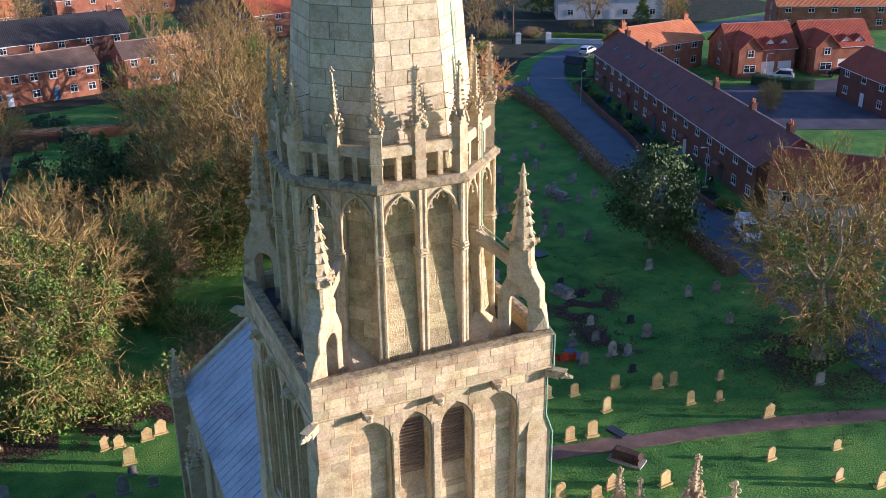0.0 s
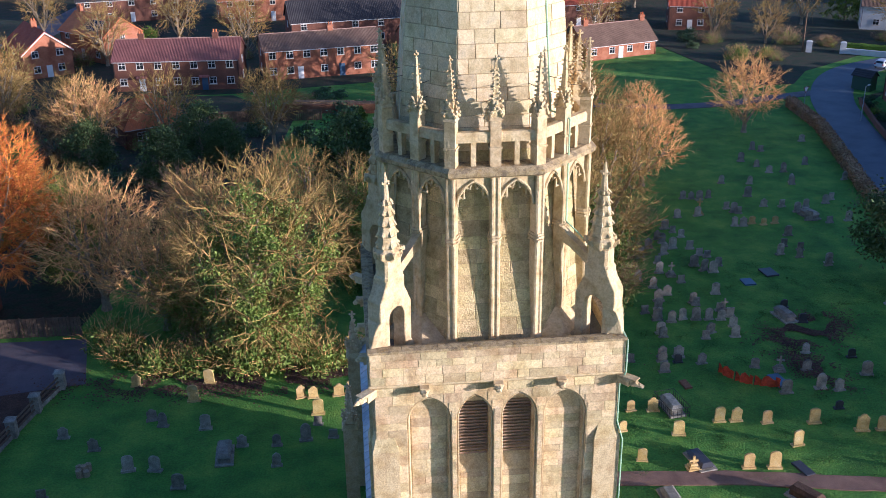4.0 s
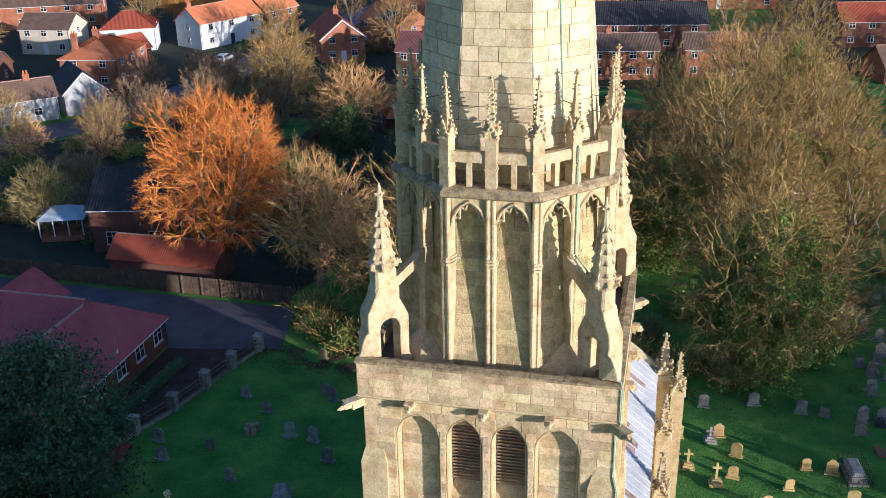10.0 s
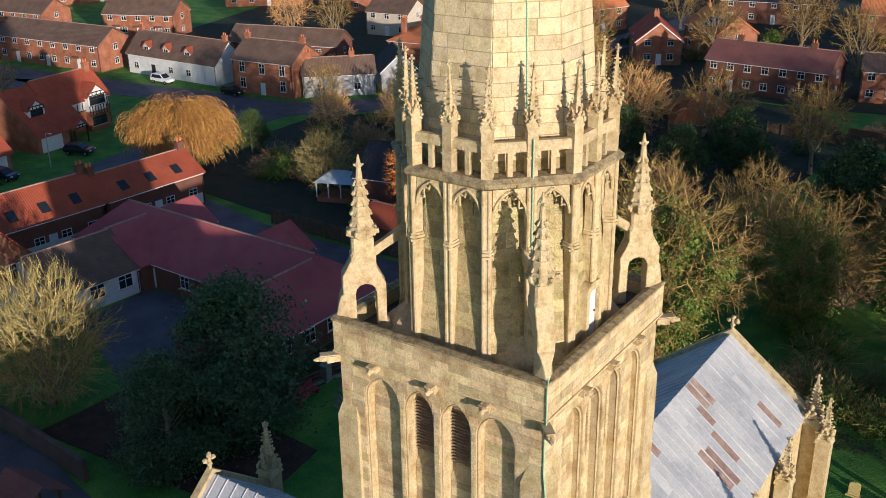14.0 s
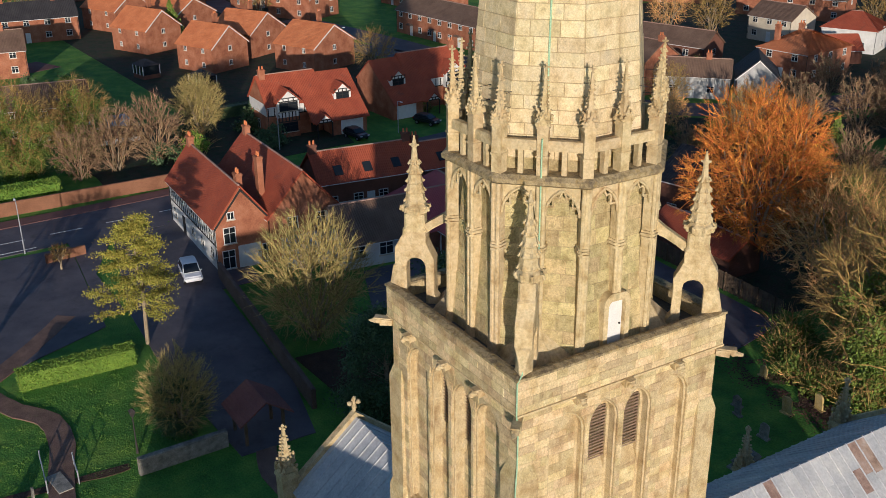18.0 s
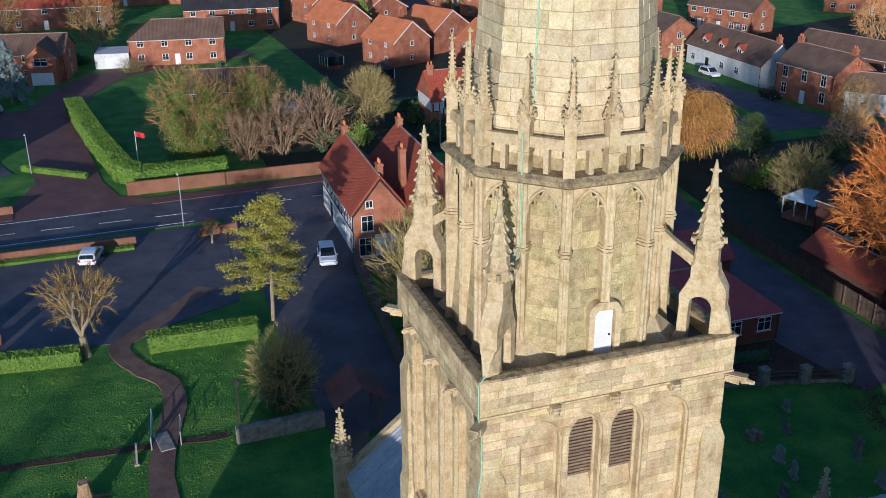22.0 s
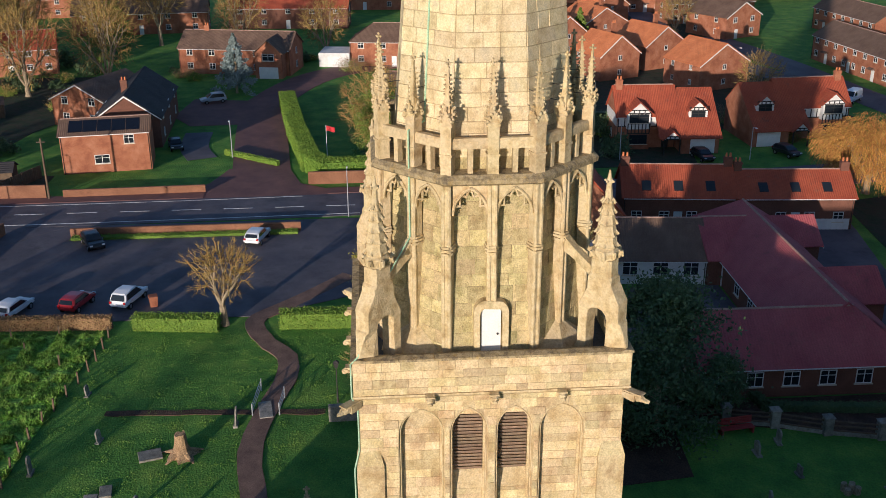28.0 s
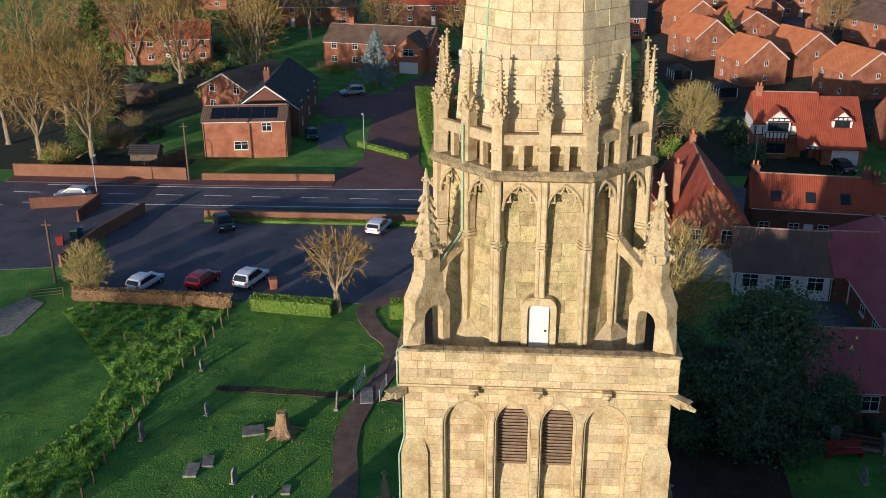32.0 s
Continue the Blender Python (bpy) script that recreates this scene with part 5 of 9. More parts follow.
    for q, mat in doors:
        add_door(th, Matrix.Translation((-h2 + q * L, 0, 0)), mat=mat)
        if porch:
            bm = bmesh.new()
            frustum(bm, -h2 + q * L, -0.45, 2.2, 2.5, 0.8, 0.5, 0.75, 0.1)
            part("porch_roof", mesh("porch_roof", bm, roof), th)
    for cx, cy in chims:
        cz = rh - abs(cy - 0.5) * 2 * (rh - eh) if axis == "x" else rh - abs(cx) * 2 * (rh - eh)
        chimney(th, cx * L, cy * D, cz - 0.6, rh + 1.0, wall if wall in (BRICK, BRICK_DARK) else BRICK)
    return th, m, L


def dormer(th, x, z, y, w, wall, roof, tall=1.1, gable=0.75, frame_mat=WHITE):
    """A gabled dormer on the front slope, under its house."""
    bm = bmesh.new()
    h = w / 2
    sweep(bm, [(x - h, z), (x + h, z), (x + h, z + tall), (x, z + tall + gable), (x - h, z + tall)], y, y + 2.2)
    d = part("dormer", mesh("dormer", bm, wall), th)
    for k in (-1, 1):
        bm = bmesh.new()
        sweep(bm, [(x, z + tall + gable + 0.12), (x + k * (h + 0.2), z + tall - 0.08), (x + k * (h + 0.2), z + tall - 0.2), (x, z + tall + gable)], y - 0.2, y + 2.4)
        part("dormer_roof", mesh("dormer_roof", bm, roof), d)
    add_window(th, Matrix.Translation((x, y - 0.02, z + 0.12)), w * 0.75, tall * 0.85, frame_mat)


def timbering(th, x0, x1, y, z0, z1, step, name="timber"):
    """Black studs and rails on a pale wall."""
    u = x0
    while u <= x1 + 0.01:
        bm = bmesh.new()
        box(bm, u - 0.07, u + 0.07, y - 0.04, y, z0, z1)
        part(name, mesh(name, bm, TRIM_BLACK), th)
        u += step
    for z in (z0, z1):
        bm = bmesh.new()
        box(bm, x0, x1, y - 0.045, y, z - 0.07, z + 0.07)
        part("timber_rail", mesh("timber_rail", bm, TRIM_BLACK), th)


# terrace along the lane
th, m, L = house((75.8, 109.6), (62.0, 53.1), 9.0, 4.9, 7.7, BRICK_DARK, TILE_DULL, "long brick terrace with dark red tiled roof and small porches", n=16, ns=1, chims=((-0.46, 0.5), (-0.3, 0.5), (0.12, 0.5), (0.3, 0.5), (0.46, 0.5)), doors=tuple(((i + 0.5) / 16, (DOOR_RED, DOOR_GREEN, WHITE, DOOR_BLUE)[i % 4]) for i in range(1, 16, 3)), name="terrace", porch=True, win=(1.1, 1.1))
for i in range(9):
    bm = bmesh.new()
    box(bm, -L / 2 + 4 + i * 6.0, -L / 2 + 4.7 + i * 6.0, 0, 1.0, 0.0, 0.08)
    part("skylight", mesh("skylight", bm, GLASS), th, Matrix.Translation((0, 1.5, 5.95)) @ Matrix.Rotation(math.atan2(2.8, 4.5), 4, "X"))
house((83.0, 109.3), (98.0, 111.0), 8, 4.8, 7.4, BRICK, TILE_ORANGE, "brick house row with sunlit orange roof behind the terrace", n=4, ns=1, chims=((-0.45, 0.5), (0.45, 0.5)))
for (a, b, lab) in (((98.0, 103.5), (109.0, 100.6), "brick house with red pantiles, dormers and two white garage doors"), ((110.5, 99.8), (121.5, 96.6), "brick house with red roof, paired dormers and white garages")):
    th, m, L = house(a, b, 9, 4.3, 7.6, BRICK, TILE_RED, lab, n=0, ns=1, doors=(), over=0.35)
    for x in (0.6, 3.6):
        add_door(th, Matrix.Translation((x + 0.3, -0.01, 0.05)), 2.3, 2.0)
    for x in (1.2, 3.6):
        dormer(th, x, 3.9, 0.5, 1.5, WHITE, TILE_RED)
    bm = bmesh.new()
    sweep(bm, [(-5.2, 0), (-1.2, 0), (-1.2, 4.6), (-3.2, 6.6), (-5.2, 4.6)], -2.2, 3.0)
    g = part("gable_wing", mesh("gable_wing", bm, BRICK), th)
    for k in (-1, 1):
        bm = bmesh.new()
        sweep(bm, [(-3.2, 6.8), (-3.2 + k * 2.3, 4.5), (-3.2 + k * 2.3, 4.36), (-3.2, 6.64)], -2.5, 4.0)
        part("wing_roof", mesh("wing_roof", bm, TILE_RED), g)
    add_window(th, Matrix.Translation((-3.2, -2.2, 3.4)), 1.1, 1.1)
    add_window(th, Matrix.Translation((-3.2, -2.2, 0.9)), 2.0, 1.2)
house((104.5, 86.0), (101.5, 73.0), 8, 4.8, 7.4, BRICK_DARK, TILE_RED, "brick house with red roof facing the court", n=3, ns=1)
house((58.5, 47.5), (66.5, 38.5), 9, 4.9, 7.8, RENDER_CREAM, TILE_RED, "cream rendered house behind the bare churchyard tree", n=3, ns=1, chims=((0.4, 0.5),))
house((97.0, 159.5), (118.0, 150.0), 8, 4.6, 7.2, RENDER_WHITE, TILE_BROWN, "white house with brown roof beyond the lane", n=4, ns=1)
# north of the church
house((-40.9, 131.0), (-21.2, 130.0), 8.5, 4.9, 7.4, BRICK_DARK, TILE_DULL, "pair of brown brick cottages with long dark red roof", n=7, ns=1, chims=((-0.3, 0.5), (0.3, 0.5)), doors=((0.22, WHITE), (0.72, DOOR_BLUE)), porch=True)
house((-17.5, 134.5), (2.0, 138.0), 8.5, 4.9, 6.8, BRICK, TILE_BROWN, "long sunlit brick house with low brown roof", n=7, ns=1, chims=((0.1, 0.5),), doors=((0.3, WHITE), (0.65, DOOR_BLUE)))
house((-33.5, 99.5), (-25.5, 103.5), 8, 2.8, 6.0, BRICK_DARK, TILE_ORANGE, "small brick house with hipped tan roof among trees", n=2, ns=1, storeys=1, hip=(0.9, 0.9), chims=((0.3, 0.5),))
house((6.0, 139.0), (22.0, 141.0), 8.5, 4.9, 6.8, BRICK, TILE_BROWN, "brick house with brown roof among bare trees", n=5, ns=1)
house((-14.0, 158.0), (10.0, 162.0), 9, 5.0, 8.2, BRICK_DARK, TILE_DARK, "large house with broad dark tiled roof", n=5, ns=1, chims=((0.42, 0.5),))
house((37.3, 140.0), (51.3, 144.5), 8, 2.6, 5.4, BRICK, TILE_BROWN, "brick bungalow with brown tiled roof", n=4, ns=1, storeys=1, chims=((-0.35, 0.5), (0.45, 0.5)))
house((60.0, 165.0), (68.0, 163.0), 8, 4.8, 7.5, BRICK_DARK, TILE_RED, "dark brick house with red roof", n=2, ns=1)
house((34.0, 168.0), (52.0, 172.0), 8, 4.8, 7.5, BRICK_DARK, TILE_RED, "distant brick row with red roof", n=5, ns=1, chims=((0.3, 0.5),))
th, m, L = house((-56.0, 160.0), (-46.4, 151.0), 8, 4.8, 7.6, BRICK, TILE_ORANGE, "sunlit brick house with orange roof and solar panels", n=3, ns=1, chims=((-0.4, 0.5),))
bm = bmesh.new()
box(bm, -1.0, 4.2, 0.7, 3.3, 0, 0.06)
part("solar_panel", mesh("solar_panel", bm, SOLAR), th, Matrix.Translation((0, 0.0, 4.95)) @ Matrix.Rotation(math.atan2(2.8, 4.0), 4, "X"))
house((-57.5, 141.0), (-50.5, 145.0), 12, 4.4, 7.6, BRICK, TILE_RED, "brick house with steep red roof and gable end", n=2, ns=1, axis="y", chims=((0, 0.5),))
house((-84.6, 148.6), (-77.8, 162.5), 7.5, 5.0, 7.6, RENDER_WHITE, TILE_ORANGE, "white rendered house with orange tiled roof", n=3, ns=1, chims=((-0.46, 0.5),), doors=((0.5, TRIM_BLACK),))
house((-77.3, 163.5), (-73.5, 172.0), 7.5, 5.0, 7.6, BRICK, TILE_ORANGE, "brick house adjoining a white one", n=2, ns=1, doors=((0.3, WHITE),))
house((-94.8, 117.0), (-84.9, 118.2), 13, 4.9, 7.6, BRICK, TILE_ORANGE, "red brick house with hipped orange roof", n=2, ns=3, hip=(0.95, 0.95), chims=((-0.1, 0.5), (-0.3, 0.2)))
house((-103.0, 143.5), (-93.5, 147.5), 9, 4.4, 7.0, RENDER_WHITE, TILE_RED, "house with hipped red roof", n=2, ns=1, hip=(0.9, 0.9))
house((-96.0, 128.0), (-90.0, 139.0), 6, 2.6, 4.8, BRICK_DARK, TILE_RED, "low brick outbuilding with red roof", n=1, storeys=1, ns=0)
# street to the north-west
th, m, L = house((-133.0, 90.0), (-111.0, 90.3), 7, 3.6, 7.0, RENDER_WHITE, TILE_BROWN, "white cottage row with red roof and three gabled dormers", n=5, ns=0, storeys=1, chims=((-0.47, 0.5), (0.47, 0.5)), doors=((0.3, TRIM_BLACK), (0.84, WHITE)))
for x in (-6.5, -1.5, 3.8):
    dormer(th, x, 3.9, 0.7, 1.6, RENDER_CREAM, TILE_RED)
th, m, L = house((-105.8, 89.3), (-93.8, 90.6), 8, 5.6, 8.2, BRICK, TILE_BROWN, "red brick house with tall white sash windows", n=3, ns=1, chims=((-0.46, 0.5), (0.46, 0.5)), win=(1.1, 1.7), doors=((0.5, WHITE),))
house((-93.0, 92.0), (-84.5, 100.0), 5.5, 3.6, 5.8, RENDER_SHADED, TILE_BROWN, "low whitewashed cottage range", n=2, storeys=1, ns=0, chims=((-0.4, 0.5), (0.2, 0.5)))
house((-84.0, 101.0), (-79.6, 105.4), 9, 3.6, 6.4, RENDER_SHADED, TILE_DARK, "whitewashed gable end of the cottage range", n=0, ns=0, storeys=1, axis="y", doors=())
house((-128.0, 110.0), (-106.0, 116.0), 7, 2.8, 5.2, BRICK_DARK, TILE_BROWN, "long low outbuilding with weathered pantile roof", n=3, ns=1, storeys=1)
house((-118.0, 140.0), (-108.0, 141.0), 8, 4.8, 7.2, RENDER_CREAM, TILE_BROWN, "cream house with brown roof and tall windows", n=3, ns=1)
# by the orange tree
th, m, L = house((-52.0, 54.6), (-43.5, 56.5), 9.5, 4.8, 7.4, BRICK_DARK, TILE_DARK, "brick house with dark slate roof under an orange tree", n=2, ns=2, win=(1.2, 1.4))
house((-47.0, 49.5), (-36.0, 49.3), 4.2, 2.2, 3.7, BRICK_DARK, TILE_RED, "low outbuilding with red roof behind the fence", n=0, ns=0, storeys=1, doors=(), gutters=False)
th = thing("conservatory", "white framed conservatory with pale blue glass roof", "conservatory", at(-57.5, 58.5, 0, 0.35))
bm = bmesh.new()
box(bm, -2.2, 2.2, -1.8, 1.8, 0, 0.6)
part("base_wall", mesh("base_wall", bm, BRICK), th)
for x in (-2.2, -0.75, 0.75, 2.2):
    for y in (-1.8, 1.8):
        bm = bmesh.new()
        box(bm, x - 0.06, x + 0.06, y - 0.06, y + 0.06, 0.6, 2.4)
        part("post", mesh("post", bm, WHITE), th)
ROOF_PALE = material("pale_conservatory_roof", [(0.42, 0.50, 0.56), (0.55, 0.62, 0.66)], 1.0, 0.4, 0.05, 10, fine=0.05)
bm = bmesh.new()
frustum(bm, 0, 0, 2.4, 3.4, 2.45, 2.05, 0.9, 0.12)
part("glass_roof", mesh("glass_roof", bm, ROOF_PALE), th)

# the hall with crimson pantiles
th, m, L = house((-35.4, 20.9), (-35.2, 38.0), 8.2, 2.7, 5.5, BRICK_DARK, TILE_HALL, "single-storey brick hall with broad crimson pantile roof", n=6, ns=0, storeys=1, hip=(0, 0.95), doors=(), name="hall", win=(1.3, 1.25))
house((-68.0, 30.0), (-39.5, 29.4), 8.6, 2.7, 5.8, BRICK_DARK, TILE_HALL, "long wing of the hall with crimson pantile roof", n=8, ns=0, storeys=1, doors=((0.4, WHITE),), name="hall_wing", win=(1.2, 1.25), hip=(0.8, 0))
for x in (-62.4, -48.9):
    house((x + 2.9, 40.6), (x - 2.9, 40.6), 6.0, 2.7, 4.7, BRICK_DARK, TILE_HALL, "short cross wing of the hall with crimson gable roof", n=1, ns=0, storeys=1, axis="y", doors=(), name="hall_gable")
house((-56.4, 28.4), (-56.2, 34.2), 9.6, 2.7, 5.25, BRICK_DARK, TILE_HALL, "crimson roofed link between the hall wing and the white range", n=1, ns=0, storeys=1, doors=(), name="hall_link", win=(0.8, 1.2), over=0.25, gutters=False)
house((-57.6, 19.6), (-56.7, 28.3), 8.6, 2.6, 5.2, RENDER_WHITE, TILE_BROWN, "white walled range with brown pantiles and dark windows", n=3, ns=0, storeys=1, doors=(), name="hall_range", win=(1.5, 1.4))
# black and white house by the main road
th, m, L = house((-80.5, 9.6), (-64.0, 9.0), 5.4, 4.9, 8.4, RENDER_WHITE, TILE_RED, "half-timbered white house with red tile roof and brick gables", n=5, ns=0, chims=((-0.47, 0.5), (0.43, 0.56)), doors=((0.3, TRIM_BLACK),))
timbering(th, -8.2, 8.2, -0.0, 2.6, 4.8, 0.75)
bm = bmesh.new()
sweep(bm, [(0, 0), (5.4, 0), (5.4, 4.9), (2.7, 8.2), (0, 4.9)], 8.26, 8.32)
for v in bm.verts:
    v.co = Vector((v.co.y, v.co.x, v.co.z))
part("brick_gable", mesh("brick_gable", bm, BRICK), th)
turned = Matrix.Rotation(math.pi / 2, 4, "Z")
for y, z, w, h in ((1.6, 5.2, 0.75, 0.8), (1.35, 2.75, 1.25, 1.7), (1.1, 0.15, 1.3, 1.95), (5.0, 0.15, 0.9, 1.95)):
    add_window(th, Matrix.Translation((8.33, y, z)) @ turned, w, h)
bm = bmesh.new()
box(bm, 8.325, 8.37, 2.1, 4.4, 0.0, 2.35)
part("white_panel", mesh("white_panel", bm, RENDER_WHITE), th, label="white-painted patch of the ground floor wall")
for y0, z0, y1, z1 in ((-0.2, 4.6, 2.7, 8.25), (2.7, 8.25, 5.3, 5.0)):
    bm = bmesh.new()
    sweep(bm, [(y0, z0), (y1, z1), (y1, z1 - 0.28), (y0, z0 - 0.28)], 8.56, 8.62)
    for v in bm.verts:
        v.co = Vector((v.co.y, v.co.x, v.co.z))
    part("bargeboard", mesh("bargeboard", bm, TRIM_BLACK), th)
th, m, L = house((-79.5, 14.6), (-63.2, 14.3), 7.4, 4.9, 9.0, BRICK, TILE_RED, "brick gabled wing with red tile roof and tall chimney", n=0, ns=0, chims=((0.25, 0.1), (-0.45, 0.5)), doors=())
for y, z in ((2.4, 3.0), (5.4, 3.0)):
    add_window(th, Matrix.Translation((L / 2 + 0.01, y, z)) @ Matrix.Rotation(math.pi / 2, 4, "Z"), 1.1, 1.5)
bm = bmesh.new()
box(bm, L / 2 - 0.5, L / 2 + 2.6, 1.0, 6.0, 0, 2.5)
part("white_lean_to", mesh("white_lean_to", bm, RENDER_WHITE), th)
for a, b, rhh in (((-72.6, 24.0), (-71.2, 36.0), 6.4), ((-71.0, 36.4), (-70.0, 49.0), 5.9)):
    th, m, L = house(a, b, 6.5, 3.8, rhh, BRICK_DARK, TILE_RED, "cottage row with red roof and rooflights", n=4, ns=0, storeys=1, chims=((-0.47, 0.5), (0.47, 0.5)))
    for x in (-3.5, 0.0, 3.5):
        bm = bmesh.new()
        box(bm, x - 0.5, x + 0.5, 0.6, 1.9, 0.1, 0.17)
        part("rooflight", mesh("rooflight", bm, GLASS), th, Matrix.Translation((0, 0, 3.85)) @ Matrix.Rotation(math.atan2(rhh - 3.8, 3.25), 4, "X"))
    bm = bmesh.new()
    box(bm, -L / 2 + 0.3, L / 2 - 0.3, -0.06, -0.01, 0, 1.3)
    part("white_plinth", mesh("white_plinth", bm, RENDER_WHITE), th)
# mock-Tudor pair
def tudor_house(p0, p1, side, label):
    """A two-storey block beside a garage wing whose roof sweeps down to the ground floor; side: +1 or -1, where the wing stands."""
    D, pitch = 7.0, 0.733
    th, m, L = house(p0, p1, D, 4.7, 8.1, BRICK, TILE_RED, label, n=0, ns=1, doors=(), chims=((-0.42 * side, 0.45),))
    a, b = sorted((side * L / 2, side * (L / 2 + 5.2)))
    lo, hi = sorted((side * (L / 2 - 3.2), side * (L / 2 + 5.2)))

    def along(profile, x0, x1, name, mat_, parent):
        bm = bmesh.new()
        for v in sweep(bm, profile, x0, x1):
            v.co = Vector((v.co.y, v.co.x, v.co.z))
        return part(name, mesh(name, bm, mat_), parent)

    wing = along([(-3.4, 0), (D, 0), (D, 4.6), (3.5, 7.5), (-3.4, 2.45)], a, b, "garage_wing", BRICK, th)
    along([(-3.9, 2.2), (-3.9, 2.33), (3.5, 7.76), (3.5, 7.62)], a, b + 0.3 * (side > 0), "wing_roof", TILE_RED, wing)
    along([(D + 0.4, 4.3), (D + 0.4, 4.45), (3.5, 7.76), (3.5, 7.62)], a, b, "wing_roof", TILE_RED, wing)
    porch_a, porch_b = sorted((side * (L / 2 - 3.2), side * L / 2))
    along([(-3.9, 2.2), (-3.9, 2.33), (0.02, 5.2), (0.02, 5.07)], porch_a, porch_b, "lean_to_roof", TILE_RED, th)
    gx = side * (L / 2 + 2.9)
    add_door(th, Matrix.Translation((gx, -3.41, 0.05)), 3.4, 2.1)
    px = side * (L / 2 - 1.5)
    bm = bmesh.new()
    sweep(bm, [(px - 1.15, 2.3), (px + 1.15, 2.3), (px, 3.35)], -4.2, -2.2)
    porch = part("porch_gable", mesh("porch_gable", bm, RENDER_WHITE), th)
    for k in (-1, 1):
        bm = bmesh.new()
        sweep(bm, [(px, 3.55), (px + k * 1.4, 2.27), (px + k * 1.4, 2.12), (px, 3.36)], -4.4, -1.6)
        part("porch_roof", mesh("porch_roof", bm, TILE_RED), porch)
        bm = bmesh.new()
        box(bm, px + k * 1.1 - 0.08, px + k * 1.1 + 0.08, -4.15, -4.0, 0, 2.3)
        part("porch_post", mesh("porch_post", bm, TRIM_BLACK), porch)
    timbering(th, px - 0.9, px + 0.9, -4.2, 2.32, 2.7, 0.6)
    add_door(th, Matrix.Translation((px, -0.02, 0.05)), mat=TRIM_BLACK)
    dormer(th, gx - side * 0.2, 4.25, -0.9, 2.6, RENDER_WHITE, TILE_RED, 1.25, 1.15, TRIM_BLACK)
    timbering(th, gx - side * 0.2 - 1.2, gx - side * 0.2 + 1.2, -0.93, 5.45, 5.9, 0.6)
    u0, u1 = sorted((-side * (L / 2 - 0.1), side * (L / 2 - 0.1)))
    bm = bmesh.new()
    box(bm, u0, u1, -0.03, 0.0, 3.1, 4.7)
    part("white_upper_wall", mesh("white_upper_wall", bm, RENDER_WHITE), th)
    timbering(th, u0 + 0.1, u1 - 0.1, -0.03, 3.1, 4.6, 0.9)
    bm = bmesh.new()
    box(bm, -side * (L / 2 + 0.03) - 0.03, -side * (L / 2 + 0.03) + 0.03, 0.1, D - 0.1, 3.1, 4.7)
    part("white_side_wall", mesh("white_side_wall", bm, RENDER_WHITE), th)
    bx = -side * (L / 2 - 2.9)
    bm = bmesh.new()
    sweep(bm, [(bx - 1.6, 2.9), (bx + 1.6, 2.9), (bx + 1.6, 5.2), (bx, 6.6), (bx - 1.6, 5.2)], -0.9, 2.6)
    g = part("front_gable", mesh("front_gable", bm, RENDER_WHITE), th)
    for k in (-1, 1):
        bm = bmesh.new()
        sweep(bm, [(bx, 6.85), (bx + k * 1.95, 5.1), (bx + k * 1.95, 4.95), (bx, 6.68)], -1.2, 3.2)
        part("gable_roof", mesh("gable_roof", bm, TILE_RED), g)
    bm = bmesh.new()
    box(bm, bx - 1.58, bx + 1.58, -0.88, 0.0, 0, 2.9)
    part("brick_bay", mesh("brick_bay", bm, BRICK), th)
    timbering(th, bx - 1.5, bx + 1.5, -0.9, 5.15, 5.6, 0.75)
    timbering(th, bx - 1.5, bx + 1.5, -0.9, 2.3, 3.7, 0.5)
    add_window(th, Matrix.Translation((bx, -0.92, 3.8)), 2.7, 1.25, TRIM_BLACK)
    add_window(th, Matrix.Translation((bx, -0.9, 0.8)), 2.5, 1.35, TRIM_BLACK)
    add_window(th, Matrix.Translation((side * (L / 2 - 1.6), -0.04, 3.5)), 1.5, 1.05, TRIM_BLACK)


tudor_house((-104.3, 30.8), (-104.0, 39.2), 1, "mock-Tudor brick house with red roof, white gables and garage wing")
tudor_house((-106.6, 55.0), (-107.2, 65.5), -1, "mock-Tudor brick house with swept red roof, dormer and white garage")
# newer estate with orange roofs
for a, b, d in (((-137.0, 53.0), (-141.2, 63.0), 9.5), ((-155.5, 48.5), (-160.0, 57.5), 10), ((-180.0, 41.5), (-185.5, 52.5), 10), ((-147.0, 38.0), (-150.5, 46.0), 9), ((-170.0, 33.0), (-173.5, 41.0), 10), ((-196.0, 34.0), (-200.0, 43.0), 11), ((-206.0, 50.0), (-210.5, 59.0), 11)):
    th, m, L = house(a, b, d, 4.6, 7.9, BRICK, TILE_ORANGE, "modern brick house with bright orange roof and plain gable end", n=1, ns=2, axis="y", doors=(), over=0.25, group="houses of the estate", win=(0.8, 0.9), chims=((0.42, 0.8),))
for a, b, nn, lab in (((-164.0, 84.5), (-137.0, 87.0), 8, "modern brick terrace with brown roof and white porches"), ((-208.0, 68.0), (-211.0, 90.0), 6, "modern brick terrace with brown roof"), ((-200.0, 100.0), (-176.0, 103.0), 7, "modern brick terrace with brown roof"), ((-165.0, 110.0), (-150.0, 116.0), 5, "modern brick terrace with brown roof"), ((-228.0, 60.0), (-226.0, 75.0), 5, "modern brick terrace with brown roof")):
    house(a, b, 8, 4.8, 7.4, BRICK, TILE_BROWN, lab, n=nn, ns=1, group="terraces of the estate", porch=True, doors=((0.2, WHITE), (0.5, WHITE), (0.8, WHITE)))
house((-186.0, 74.5), (-191.0, 84.0), 12, 4.8, 7.8, BRICK, TILE_BROWN, "modern brick house with wide brown gable", n=2, ns=2, axis="y", doors=((0.3, WHITE),), group="houses of the estate")
